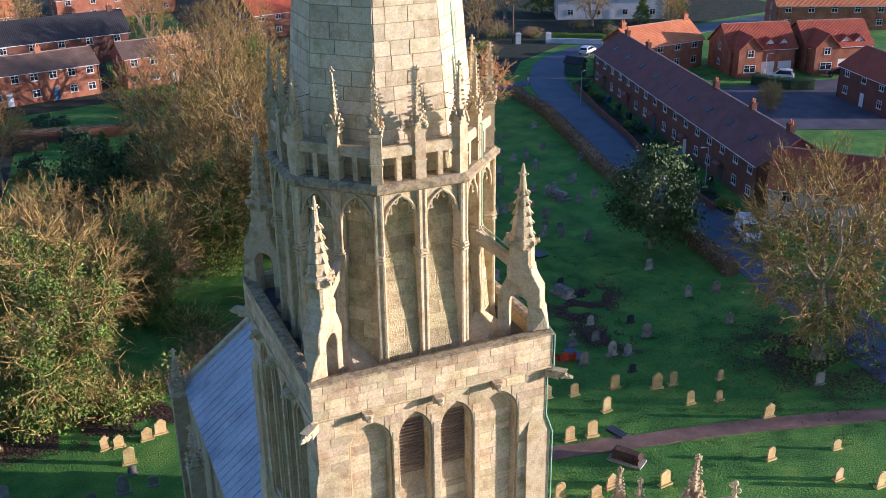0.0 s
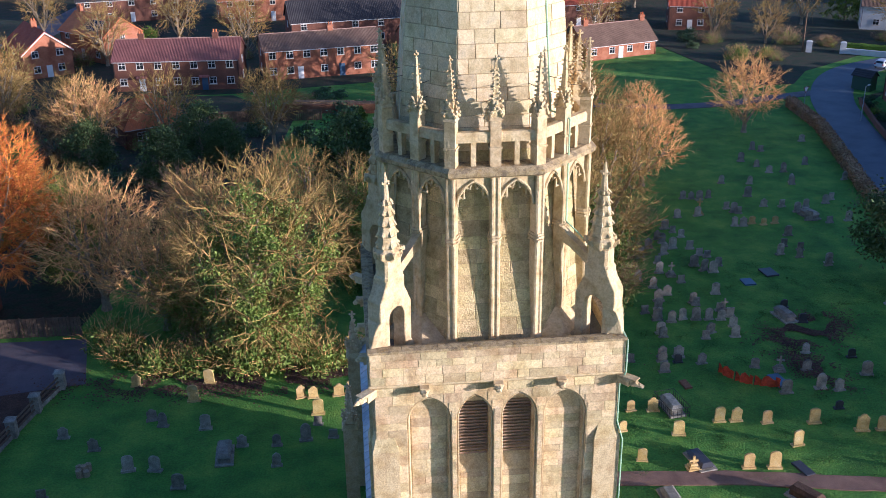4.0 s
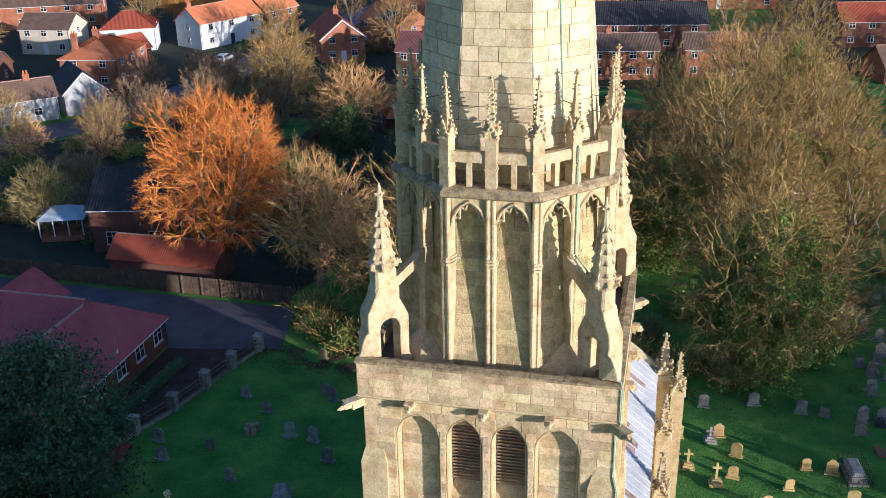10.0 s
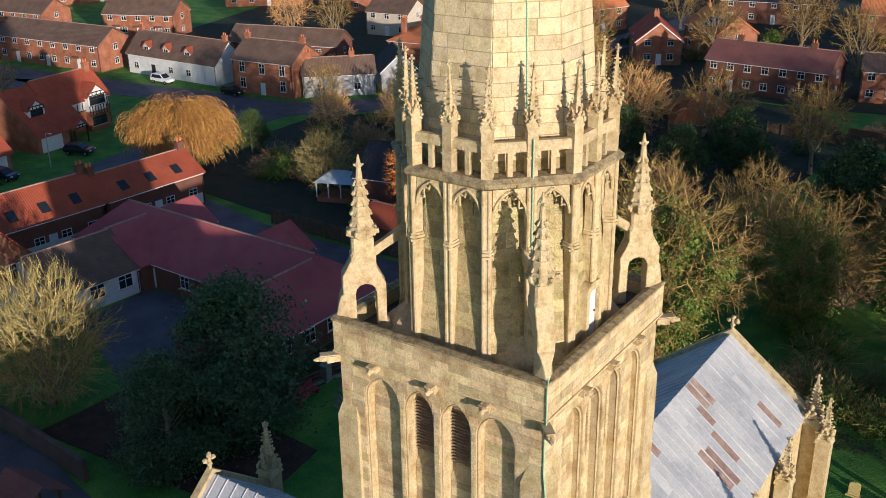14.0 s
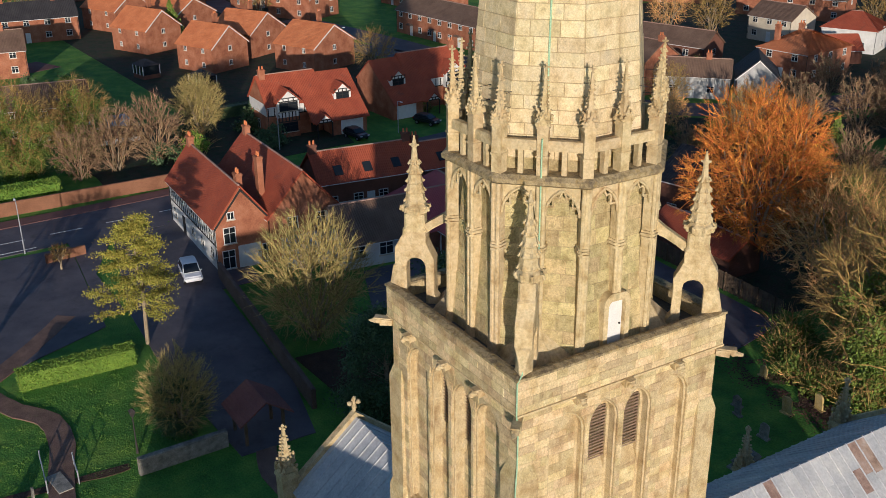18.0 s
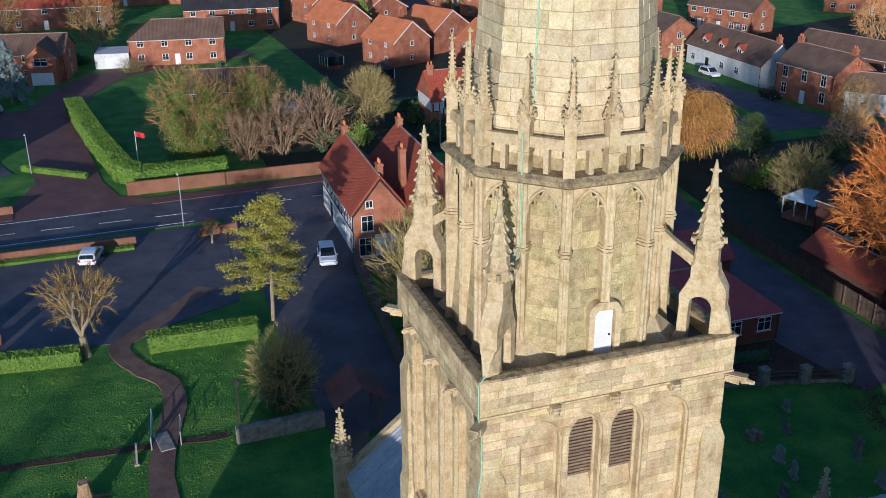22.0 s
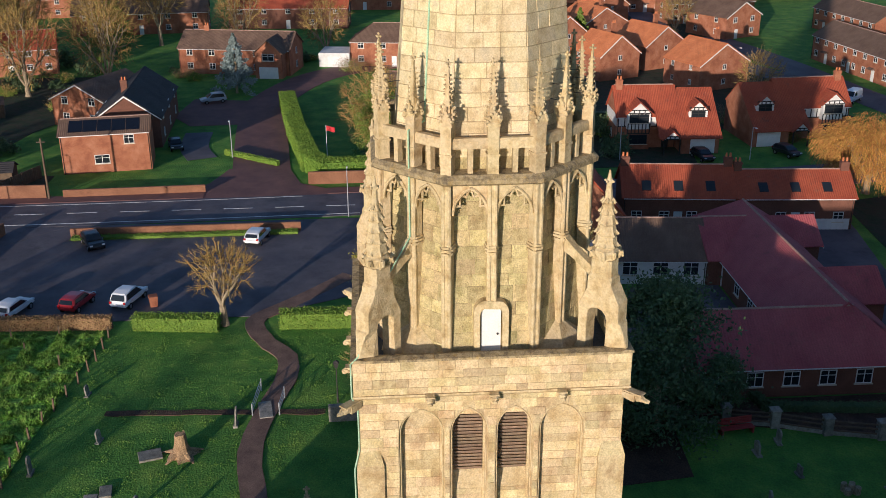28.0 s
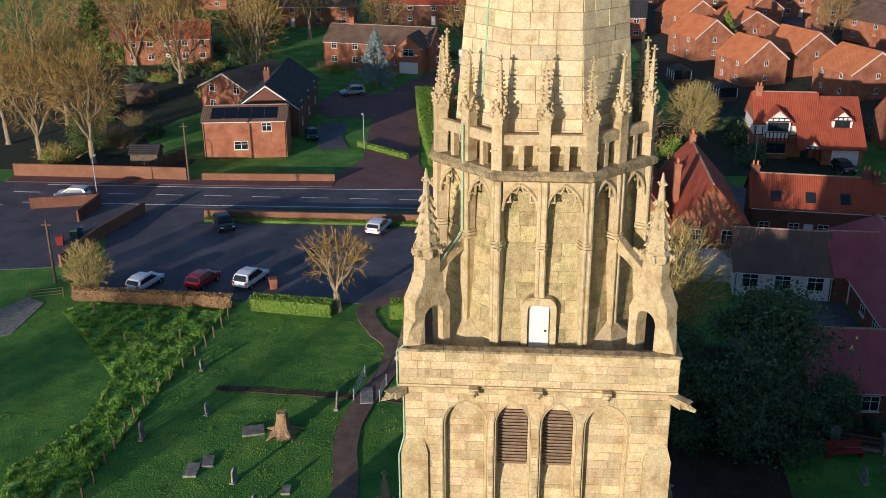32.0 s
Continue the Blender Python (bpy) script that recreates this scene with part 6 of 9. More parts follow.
ribbon("road_estate", [(-133, 77), (-146, 72.5), (-160, 68), (-180, 63), (-200, 64), (-230, 66)], 6.5, 0.05, ASPHALT, "grey asphalt estate road between brick houses", "road")
for x, y in ((-138.0, 33.0), (-151.5, 27.5)):
    th = thing("conservatory", "dark framed garden conservatory with hipped glass roof", "conservatory", at(x, y, 0, 0.2))
    bm = bmesh.new()
    box(bm, -1.8, 1.8, -1.6, 1.6, 0, 0.7)
    part("base_wall", mesh("base_wall", bm, BRICK_DARK), th)
    for k in range(4):
        for y2 in (-1.6, 1.6):
            bm = bmesh.new()
            box(bm, -1.8 + k * 1.2 - 0.05, -1.8 + k * 1.2 + 0.05, y2 - 0.05, y2 + 0.05, 0.7, 2.3)
            part("post", mesh("post", bm, WHITE), th)
    bm = bmesh.new()
    box(bm, -1.72, 1.72, -1.52, 1.52, 0.7, 2.3)
    part("glazing", mesh("glazing", bm, GLASS), th)
    bm = bmesh.new()
    frustum(bm, 0, 0, 2.3, 3.2, 2.0, 1.8, 0.5, 0.1)
    part("roof", mesh("roof", bm, TILE_DARK), th)
# across the main road
th, m, L = house((-98.5, -43.5), (-100.0, -32.4), 6.4, 5.2, 6.5, BRICK, TILE_BROWN, "two-storey orange brick house with solar panels on the roof", n=0, ns=0, doors=(), win=(1.3, 1.2))
add_window(th, Matrix.Translation((L / 2 - 2.6, 0, 3.7)), 1.3, 1.2)
add_window(th, Matrix.Translation((-0.6, 0, 1.2)), 1.9, 1.2)
bm = bmesh.new()
box(bm, -4.5, -2.78, 0.4, 2.9, 0.12, 0.17)
panel = mesh("solar_panel", bm, SOLAR)
for i in range(5):
    part("solar_panel", panel, th, Matrix.Translation((i * 1.8, 0, 5.2)) @ Matrix.Rotation(math.atan2(1.3, 3.2), 4, "X"))
house((-110.0, -42.0), (-110.5, -33.0), 20, 4.4, 7.6, BRICK_DARK, TILE_DARK, "brick house with long dark tiled roof", n=2, ns=3, axis="y", doors=(), chims=((-0.1, 0.3),))
house((-125.0, -52.0), (-121.0, -43.0), 12, 4.2, 6.6, BRICK, TILE_BROWN, "brick house with brown gabled roof", n=2, ns=1, axis="y", doors=())
th, m, L = house((-162.0, -39.0), (-157.5, -18.0), 9, 4.8, 7.4, BRICK, TILE_BROWN, "brick house with brown roof and white gable boards", n=5, ns=1, chims=((-0.3, 0.5),))
bm = bmesh.new()
sweep(bm, [(5.0, 0), (10.0, 0), (10.0, 4.8), (7.5, 7.0), (5.0, 4.8)], -3.0, 3.0)
g = part("gable_wing", mesh("gable_wing", bm, BRICK), th)
for k in (-1, 1):
    bm = bmesh.new()
    sweep(bm, [(7.5, 7.2), (7.5 + k * 2.9, 4.66), (7.5 + k * 2.9, 4.5), (7.5, 7.02)], -3.4, 4.2)
    part("wing_roof", mesh("wing_roof", bm, TILE_BROWN), g)
add_window(th, Matrix.Translation((7.5, -3.01, 3.3)), 2.2, 1.3)
add_door(th, Matrix.Translation((7.5, -3.0, 0.05)), 3.6, 2.1)
th, m, L = house((-165.5, -7.0), (-163.0, 10.0), 9, 4.8, 7.6, BRICK, TILE_BROWN, "red brick house with hipped brown roof and garage", n=4, ns=1, hip=(0.9, 0.0), chims=((0.3, 0.5),))
bm = bmesh.new()
box(bm, -L / 2 - 6, -L / 2, -1, 6, 0, 2.7)
g = part("garage", mesh("garage", bm, RENDER_WHITE), th)
add_door(th, Matrix.Translation((-L / 2 - 3, -1.01, 0.05)), 2.4, 2.0)
house((-121.0, -2.0), (-119.0, 10.5), 8, 4.8, 7.2, BRICK, TILE_BROWN, "orange brick house behind a spreading bare tree", n=3, ns=1)
th = thing("conservatory", "white framed glass conservatory in the garden", "conservatory", at(-115.5, 12.5, 0, math.pi / 2))
bm = bmesh.new()
box(bm, -3.0, 3.0, -2.0, 2.0, 0, 0.6)
part("base_wall", mesh("base_wall", bm, RENDER_WHITE), th)
for k in range(7):
    for y2 in (-2.0, 2.0):
        bm = bmesh.new()
        box(bm, -3.0 + k - 0.05, -3.0 + k + 0.05, y2 - 0.05, y2 + 0.05, 0.6, 2.4)
        part("post", mesh("post", bm, WHITE), th)
bm = bmesh.new()
box(bm, -2.9, 2.9, -1.95, 1.95, 0.6, 2.35)
part("glazing", mesh("glazing", bm, GLASS), th)
bm = bmesh.new()
frustum(bm, 0, 0, 2.4, 3.5, 3.15, 2.15, 2.0, 0.15)
part("glass_roof", mesh("glass_roof", bm, ROOF_PALE), th)
for k in range(9):
    bm = bmesh.new()
    x = -2.8 + k * 0.7
    tube(bm, (x, -2.15, 2.45), (x * 0.65, -0.15, 3.53), 0.04, 0.04, 4)
    part("glazing_bar", mesh("glazing_bar", bm, WHITE), th)
# distant rows that close the view
far = [((-205, -70), (-208, -40), 9), ((-212, -36), (-210, -8), 9), ((-196, 6), (-194, 26), 9), ((-232, -90), (-236, -60), 9), ((-182, -98), (-186, -76), 9), ((-160, -78), (-164, -62), 9), ((-240, -20), (-238, 12), 9), ((-246, 30), (-242, 58), 9), ((-140, 160), (-118, 170), 9), ((-118, 190), (-96, 198), 9), ((-60, 190), (-38, 194), 9), ((-30, 186), (-8, 190), 9)] + [((0, 205), (26, 208), 9), ((48, 205), (76, 202), 9), ((118, 180), (140, 172), 9), ((130, 130), (150, 120), 9), ((-250, 90), (-244, 118), 9), ((-210, 130), (-198, 150), 9), ((-170, 150), (-154, 164), 9), ((-90, 225), (-64, 230), 9), ((-170, 205), (-150, 215), 9)]
for i, (a, b, d) in enumerate(far):
    house(a, b, d, 4.8, 7.6, (BRICK, BRICK_DARK, BRICK)[i % 3], (TILE_BROWN, TILE_RED, TILE_DARK, TILE_ORANGE)[i % 4], ("distant brick house row with tiled roof", "distant brown brick house with tiled roof", "distant red brick house with tiled roof")[i % 3], n=5, ns=1, chims=((-0.2, 0.5), (0.3, 0.5)), group="distant houses")


# ---- trees ----
def limb_tube(V, F, a, b, ra, rb, n):
    d = (b - a)
    if d.length < 1e-4:
        return
    d.normalize()
    u = d.cross(Vector((0.3, 0.2, 0.93)))
    u = (u if u.length > 1e-2 else d.cross(Vector((1, 0, 0)))).normalized()
    v = d.cross(u)
    o = len(V)
    for p, r in ((a, ra), (b, rb)):
        for i in range(n):
            t = 2 * math.pi * i / n
            V.append(tuple(p + (u * math.cos(t) + v * math.sin(t)) * r))
    for i in range(n):
        F.append((o + i, o + (i + 1) % n, o + n + (i + 1) % n, o + n + i))


def twig(V, F, a, b, w, r):
    d = (b - a)
    s = d.cross(Vector((r.uniform(-1, 1), r.uniform(-1, 1), r.uniform(-1, 1))))
    s = s.normalized() * w if s.length > 1e-4 else Vector((w, 0, 0))
    o = len(V)
    V += [tuple(a - s), tuple(a + s), tuple(b)]
    F.append((o, o + 1, o + 2))


def leaf(V, F, p, size, r):
    a = Vector((r.gauss(0, 1), r.gauss(0, 1), r.gauss(0, 1))).normalized()
    b = a.cross(Vector((r.gauss(0, 1), r.gauss(0, 1), r.gauss(0, 1)))).normalized()
    s = size * r.uniform(0.6, 1.3)
    o = len(V)
    V += [tuple(p - a * s), tuple(p + b * s * 0.55), tuple(p + a * s), tuple(p - b * s * 0.55)]
    F.append((o, o + 1, o + 2, o + 3))


def bare_tree(name, seed, h, width, twig_mat, label, category="tree", tips=460, low=0.16, trunk=0.3, bole=0.1, ivy=None, ivy_n=0, leaf_size=0.2, stems=1, twigs=5, twig_len=0.07, twig_w=0.017, hang=0.0, lobes=0.22, fill=2.4, ivy_top=0.75, rise=0.15, loose=0.42, crook=0.05):
    """A trunk whose limbs divide again and again towards points spread through the crown, ending in sprays of twigs."""
    r = random.Random(seed)
    V, F, TV, TF, IV, IF = [], [], [], [], [], []
    mid, hz, hw = h * (1 + low) / 2, h * (1 - low) / 2, width / 2
    centre = Vector((0, 0, mid))
    ends = []
    while len(ends) < tips:
        d = Vector((r.gauss(0, 1), r.gauss(0, 1), r.gauss(0.12, 1))).normalized()
        k = r.random() ** (1 / fill) * (1 + lobes * 1.6 * noise.noise(d * 1.9 + Vector((seed * 3.7, 0, 0))))
        ends.append(Vector((d.x * hw * k * 0.93, d.y * hw * k * 0.93, mid + d.z * hz * k * 0.93)))
    knots = []

    def bough(p, q, ra, rb):
        side = Vector((r.gauss(0, 1), r.gauss(0, 1), r.gauss(0, 0.6))) * (q - p).length * crook
        m = (p + q) / 2 + side
        rm = (ra + rb) / 2
        for x, y, r0, r1 in ((p, m, ra, rm), (m, q, rm, rb)):
            if r0 > 0.06:
                limb_tube(V, F, x, y, r0, r1, 7 if r0 > 0.2 else 5)
            else:
                limb_tube(TV, TF, x, y, r0, r1, 3)
        knots.append((m, rm))
        knots.append((q, rb))

    def spray(p, d, size):
        out = (p - centre).normalized()
        for _ in range(twigs):
            e = (d * 0.7 + out * 0.6 + Vector((r.gauss(0, loose), r.gauss(0, loose), r.gauss(rise, loose)))).normalized()
            q = p + e * size * r.uniform(0.5, 1.25)
            twig(TV, TF, p, q, twig_w * r.uniform(0.7, 1.3), r)
            for _ in range(1 if r.random() < 0.6 else 2):
                m = p.lerp(q, r.uniform(0.25, 0.9))
                e2 = (e + Vector((r.gauss(0, 0.55), r.gauss(0, 0.55), r.gauss(0.05, 0.45)))).normalized()
                twig(TV, TF, m, m + e2 * size * r.uniform(0.3, 0.65), twig_w * 0.8, r)

    def shower(p):
        """Hanging strands that fall from a point of the dome."""
        out = Vector((p.x, p.y, 0))
        out = out.normalized() if out.length > 0.3 else Vector((1, 0, 0))
        for _ in range(twigs):
            q = p + Vector((r.gauss(0, 0.45), r.gauss(0, 0.45), r.gauss(0, 0.25)))
            d = (out * r.uniform(0.5, 1.1) + Vector((r.gauss(0, 0.35), r.gauss(0, 0.35), 0.5))).normalized()
            for k in range(5):
                d = (d + Vector((r.gauss(0, 0.1), r.gauss(0, 0.1), -0.55))).normalized()
                n_ = q + d * hang * 0.28 * r.uniform(0.6, 1.2)
                if n_.z < 0.3:
                    break
                twig(TV, TF, q, n_ + d * 0.15, twig_w, r)
                q = n_

    def split(p, pts, k):
        dirs = [(e - p).normalized() for e in pts]
        seeds_ = [dirs[i] for i in r.sample(range(len(dirs)), k)]
        for _ in range(3):
            sets = [[] for _ in range(k)]
            for e, d in zip(pts, dirs):
                sets[max(range(k), key=lambda j: d.dot(seeds_[j]))].append(e)
            for j in range(k):
                if sets[j]:
                    m = Vector((0, 0, 0))
                    for e in sets[j]:
                        m += (e - p).normalized()
                    seeds_[j] = m.normalized() if m.length > 1e-6 else seeds_[j]
        return [q for q in sets if q]

    def grow(p, pts, rad, depth):
        n_ = len(pts)
        if n_ == 1 or depth > 14:
            for e in pts[:3]:
                bough(p, e, rad, 0.018)
                if hang:
                    shower(e)
                else:
                    spray(e, (e - p).normalized(), h * twig_len)
            return
        for g in split(p, pts, min(n_, 5 if depth == 0 else 3 if r.random() < 0.4 else 2)):
            c = Vector((0, 0, 0))
            for e in g:
                c += e
            c /= len(g)
            q = p + (c - p) * r.uniform(0.36, 0.52)
            rg = max(0.042, trunk * (len(g) / tips) ** 0.46)
            bough(p, q, min(rad, rg * 1.15), rg)
            if r.random() < 0.4 and not hang and depth > 2:
                spray(q, (q - p).normalized(), h * twig_len * 0.8)
            grow(q, g, rg, depth + 1)

    if stems == 1:
        top = Vector((r.gauss(0, 0.1), r.gauss(0, 0.1), h * bole))
        limb_tube(V, F, Vector((0, 0, -0.1)), Vector((0, 0, 0.5)), trunk * 1.5, trunk * 1.05, 9)
        limb_tube(V, F, Vector((0, 0, 0.5)), top, trunk * 1.05, trunk, 9)
        grow(top, ends, trunk, 0)
    else:
        for g in split(Vector((0, 0, -0.5)), ends, stems):
            a = r.uniform(0, 6.28)
            grow(Vector((math.cos(a) * 0.3, math.sin(a) * 0.3, -0.05)), g, trunk * 0.5, 1)
    if ivy:
        inner = [q for q, rad in knots if rad > 0.07 and q.z < h * ivy_top]
        for _ in range(ivy_n // 40):
            q = r.choice(inner) if r.random() < 0.7 else Vector((r.gauss(0, width * 0.12), r.gauss(0, width * 0.12), r.uniform(0.2, h * 0.3)))
            c = q + Vector((r.gauss(0, 0.35), r.gauss(0, 0.35), r.gauss(-0.15, 0.45)))
            for _ in range(40):
                p = c + Vector((r.gauss(0, 0.34), r.gauss(0, 0.34), r.gauss(0, 0.42)))
                if p.z > 0.05:
                    leaf(IV, IF, p, leaf_size, r)
    th = thing(name, label, category)
    part("trunk", raw("trunk", V, F, BARK), th)
    part("crown", raw("crown", TV, TF, twig_mat), th)["kind"] = "stuff"
    if ivy:
        part("ivy" if ivy is IVY else "foliage", raw("ivy", IV, IF, ivy), th)["kind"] = "stuff"
    return th


def leafy_tree(name, seed, h, w, mat, label, n=7000, size=0.2, shape="round", trunk_h=0.2):
    r = random.Random(seed)
    V, F, IV, IF = [], [], [], []
    thick = 0.016 if shape == "tiers" else 0.025
    limb_tube(V, F, Vector((0, 0, -0.1)), Vector((r.uniform(-0.2, 0.2), r.uniform(-0.2, 0.2), h * 0.55)), h * thick, h * thick * 0.65, 7)
    limb_tube(V, F, Vector((0, 0, h * 0.5)), Vector((0, 0, h * 0.95)), h * thick * 0.65, 0.02, 6)
    clumps = []
    if shape == "round":
        for _ in range(60):
            a, t = r.uniform(0, 6.28), r.uniform(0.0, 1.0)
            z = h * (trunk_h + (1 - trunk_h) * t)
            rad = w / 2 * math.sin(math.pi * min(1, 0.12 + 0.85 * t ** 0.8)) ** 0.7 * r.uniform(0.55, 1.02)
            clumps.append((Vector((math.cos(a) * rad, math.sin(a) * rad, z)), w * r.uniform(0.07, 0.14)))
    elif shape == "cone":
        for _ in range(240):
            a, t = r.uniform(0, 6.28), r.random() ** 0.8
            rad = w / 2 * (1 - t) ** 0.85 * r.uniform(0.4, 1.05)
            clumps.append((Vector((math.cos(a) * rad, math.sin(a) * rad, h * (0.06 + 0.94 * t) - 0.12 * rad)), w * 0.055 * (1.15 - t)))
    else:
        for i in range(46):
            t = 0.28 + 0.7 * i / 46
            a = i * 2.4 + r.uniform(-0.3, 0.3)
            reach = w / 2 * (1.05 - (t - 0.28) * 1.15) * r.uniform(0.6, 1.1)
            p = Vector((0, 0, h * t))
            q = p + Vector((math.cos(a) * reach, math.sin(a) * reach, h * 0.02 * r.uniform(-1, 2)))
            limb_tube(V, F, p, q, 0.06, 0.02, 4)
            for k in range(5):
                c = p.lerp(q, 0.45 + 0.14 * k) + Vector((r.gauss(0, 0.15), r.gauss(0, 0.15), 0.1))
                clumps.append((c, 0.46))
    for i in range(40 if shape == "round" else 0):
        c, rad = clumps[i % len(clumps)]
        limb_tube(V, F, Vector((0, 0, c.z * 0.6)), c, 0.05, 0.015, 4)
    for _ in range(n):
        c, rad = r.choice(clumps)
        d = Vector((r.gauss(0, 1), r.gauss(0, 1), r.gauss(0, 0.7 if shape != "tiers" else 0.35)))
        leaf(IV, IF, c + d * rad * 0.75, size, r)
    th = thing(name, label, "tree")
    part("trunk", raw("trunk", V, F, BARK), th)
    part("crown", raw("crown", IV, IF, mat), th)["kind"] = "stuff"
    return th


def plant(th, spots):
    """The made tree goes to the first spot; copies stand at the others: (x, y, turn, scale)."""
    x, y, a, s = spots[0]
    th.matrix_world = at(x, y, 0, a, s)
    for x, y, a, s in spots[1:]:
        c = copy_thing(th, at(x, y, 0, a, 1))
        c.scale = (s, s, s)


plant(bare_tree("orange_tree", 11, 18.6, 14.5, TWIG_ORANGE, "large bare tree with glowing orange twigs", tips=1250, low=0.1, twigs=9, twig_len=0.055, trunk=0.36, twig_w=0.017, fill=3.4, loose=0.36), [(-36.6, 53.0, 0.3, 1.0)])
plant(bare_tree("willow_tree", 12, 9.6, 13.5, TWIG_WILLOW, "weeping willow with golden orange hanging twigs", tips=700, low=0.2, twigs=9, hang=1.6, trunk=0.4, bole=0.2, fill=3.5, lobes=0.14, twig_w=0.026), [(-82.0, 56.5, 0, 1.0), (-96, 205, 1, 1.0), (-100, 176, 2, 0.9)])
plant(bare_tree("ivy_clad_tree", 13, 15.5, 14.5, TWIG_OLIVE, "big spreading tree with olive twigs and thick ivy", tips=860, low=0.04, ivy=IVY, ivy_n=40000, ivy_top=0.84, leaf_size=0.12, trunk=0.4, bole=0.06, twig_w=0.02, fill=3.4, rise=0.12, twig_len=0.07, loose=0.42, crook=0.05, twigs=4), [(-11.8, 42.0, 0.5, 1.1), (12.2, 43.0, 2.2, 1.04), (-3.5, 54.0, 4.0, 0.8), (20.0, 108.0, 1.2, 0.95), (-32.0, 60.5, 2.0, 0.72), (5.0, 62.0, 1.0, 0.85), (-18.0, 46.5, 3.0, 0.6), (18.0, 68.0, 0.2, 0.9), (-104.5, -2.0, 1.4, 0.82), (-110.0, 6.5, 2.9, 0.7)])
plant(bare_tree("bare_tree", 14, 13.0, 12.5, TWIG, "spreading leafless tree with tan twigs", tips=540, low=0.14, trunk=0.36, twig_w=0.021, fill=3.0), [(-26.5, 52.0, 0.2, 1.0), (-20.5, 47.5, 2.0, 0.85), (-36.0, 93.0, 1.0, 0.9), (-58.4, 123.2, 2.6, 0.75), (29.4, 77.0, 4.4, 0.82), (49.0, 96.0, 1.9, 0.84), (12.5, 127.0, 3.8, 0.9), (-75.0, 78.0, 1.1, 0.55), (34.0, 95.0, 1.6, 0.62), (60, 190, 0.3, 1.0), (-130, 130, 2, 0.8), (-19.0, 62.0, 1.0, 0.75)])
plant(bare_tree("bare_tree", 15, 15.5, 13.0, TWIG_OLIVE, "tall leafless tree with olive brown twigs", tips=640, low=0.1, trunk=0.38, twig_w=0.022, fill=3.0), [(9.5, 72.0, 0, 1.1), (18.0, 82.0, 1.3, 1.1), (3.9, 73.2, 2.2, 0.85), (-9.9, 61.5, 0.9, 0.75), (12.0, 62.0, 2.0, 1.0), (20.0, 74.0, 5.0, 1.0), (14.0, 57.0, 0.7, 0.92), (22.0, 64.0, 3.1, 0.85)])
plant(bare_tree("bare_tree", 35, 15.5, 13.0, TWIG_OLIVE, "distant leafless tree with olive brown twigs", tips=260, low=0.1, trunk=0.38, twig_w=0.045, fill=3.0, twigs=3, twig_len=0.11), [(23.0, 94.0, 3.3, 0.95), (7.0, 90.0, 4.1, 0.9), (26.0, 145.0, 1.2, 0.9), (4.0, 102.0, 2.7, 0.85), (-185, -30, 1, 0.95), (-160, -76, 1.4, 1.1), (-172, -90, 2.4, 1.2), (-150, -92, 3.0, 1.1), (-176, -12, 0.3, 0.8), (-215, 20, 1, 0.95), (100, 150, 0, 0.8), (-145, -62, 3.4, 1.05), (-152, -50, 0.4, 1.0), (-38.9, 97.0, 1.4, 0.75), (14.0, 96.0, 2.5, 1.0), (16.0, 118.0, 0.9, 0.9), (-28.0, 100.0, 2.0, 0.7), (-52.0, 108.0, 2.0, 0.7), (-46, 150, 1, 0.75), (-68, 146, 2, 0.7), (-22, 152, 3, 0.8), (-100, 156, 0.4, 0.7), (-36, 168, 1.5, 0.8), (-64, 178, 2.5, 0.8), (-120, 132, 0.8, 0.7), (-8, 172, 0.2, 0.8), (14, 168, 2.2, 0.8), (-88, 178, 1.2, 0.8), (-128, 60, 2.1, 0.6), (-195, 66, 0.5, 0.7), (-218, 50, 2.5, 0.8), (22, 152, 1.1, 0.75), (74.0, 150.0, 1.0, 0.55), (88.0, 166.0, 2.0, 0.8), (104.0, 166.0, 0.5, 0.8), (122.0, 152.0, 2.8, 0.7), (66.0, 156.0, 1.6, 0.7), (44.0, 158.0, 0.9, 0.75), (112.0, 140.0, 1.9, 0.5), (-82.5, 85.0, 1.0, 0.55), (-67.9, 84.2, 2.0, 0.5)])
plant(bare_tree("bare_tree", 27, 16.5, 12.5, TWIG_OLIVE, "tall roadside tree with clear trunk and olive twigs", tips=460, low=0.3, trunk=0.36, bole=0.2, twig_w=0.028), [(-95.5, -58.0, 1.9, 1.0), (-97.0, -66.0, 4.4, 0.95), (-176, -56, 2.2, 1.1), (-182, -72, 0.4, 1.1), (-192, -48, 3.4, 1.1), (-170.6, -71.9, 0.6, 1.0), (-49.5, 103.0, 0.8, 0.9), (-13.9, 96.0, 2.0, 0.7), (-115, -70, 1.2, 1.0), (-104, -74, 3.0, 1.0)])
plant(bare_tree("ivy_centred_tree", 16, 18.0, 17.0, TWIG_OLIVE, "great bare churchyard tree with ivy on its trunk and limbs", tips=760, low=0.1, ivy=IVY, ivy_n=9000, leaf_size=0.15, trunk=0.5, ivy_top=0.6, twig_w=0.026, fill=3.0), [(45.0, 24.5, 0.9, 1.0)])
plant(bare_tree("fan_tree", 17, 11.4, 10.6, TWIG_FAN, "pollarded tree with pale upright fan of shoots", tips=760, low=0.0, stems=6, trunk=0.42, twigs=5, twig_len=0.105, lobes=0.1, twig_w=0.021, rise=0.28, loose=0.24, crook=0.03), [(-46.2, 11.2, 0, 1.0), (-38.5, -3.0, 2.6, 0.56), (-60.3, 59.5, 1.0, 0.68), (-111.4, 23.6, 2.0, 0.75), (-122.0, 26.7, 0.5, 0.55), (90.0, 84.0, 0.4, 0.4), (-54.3, -41.4, 0.6, 0.45)])
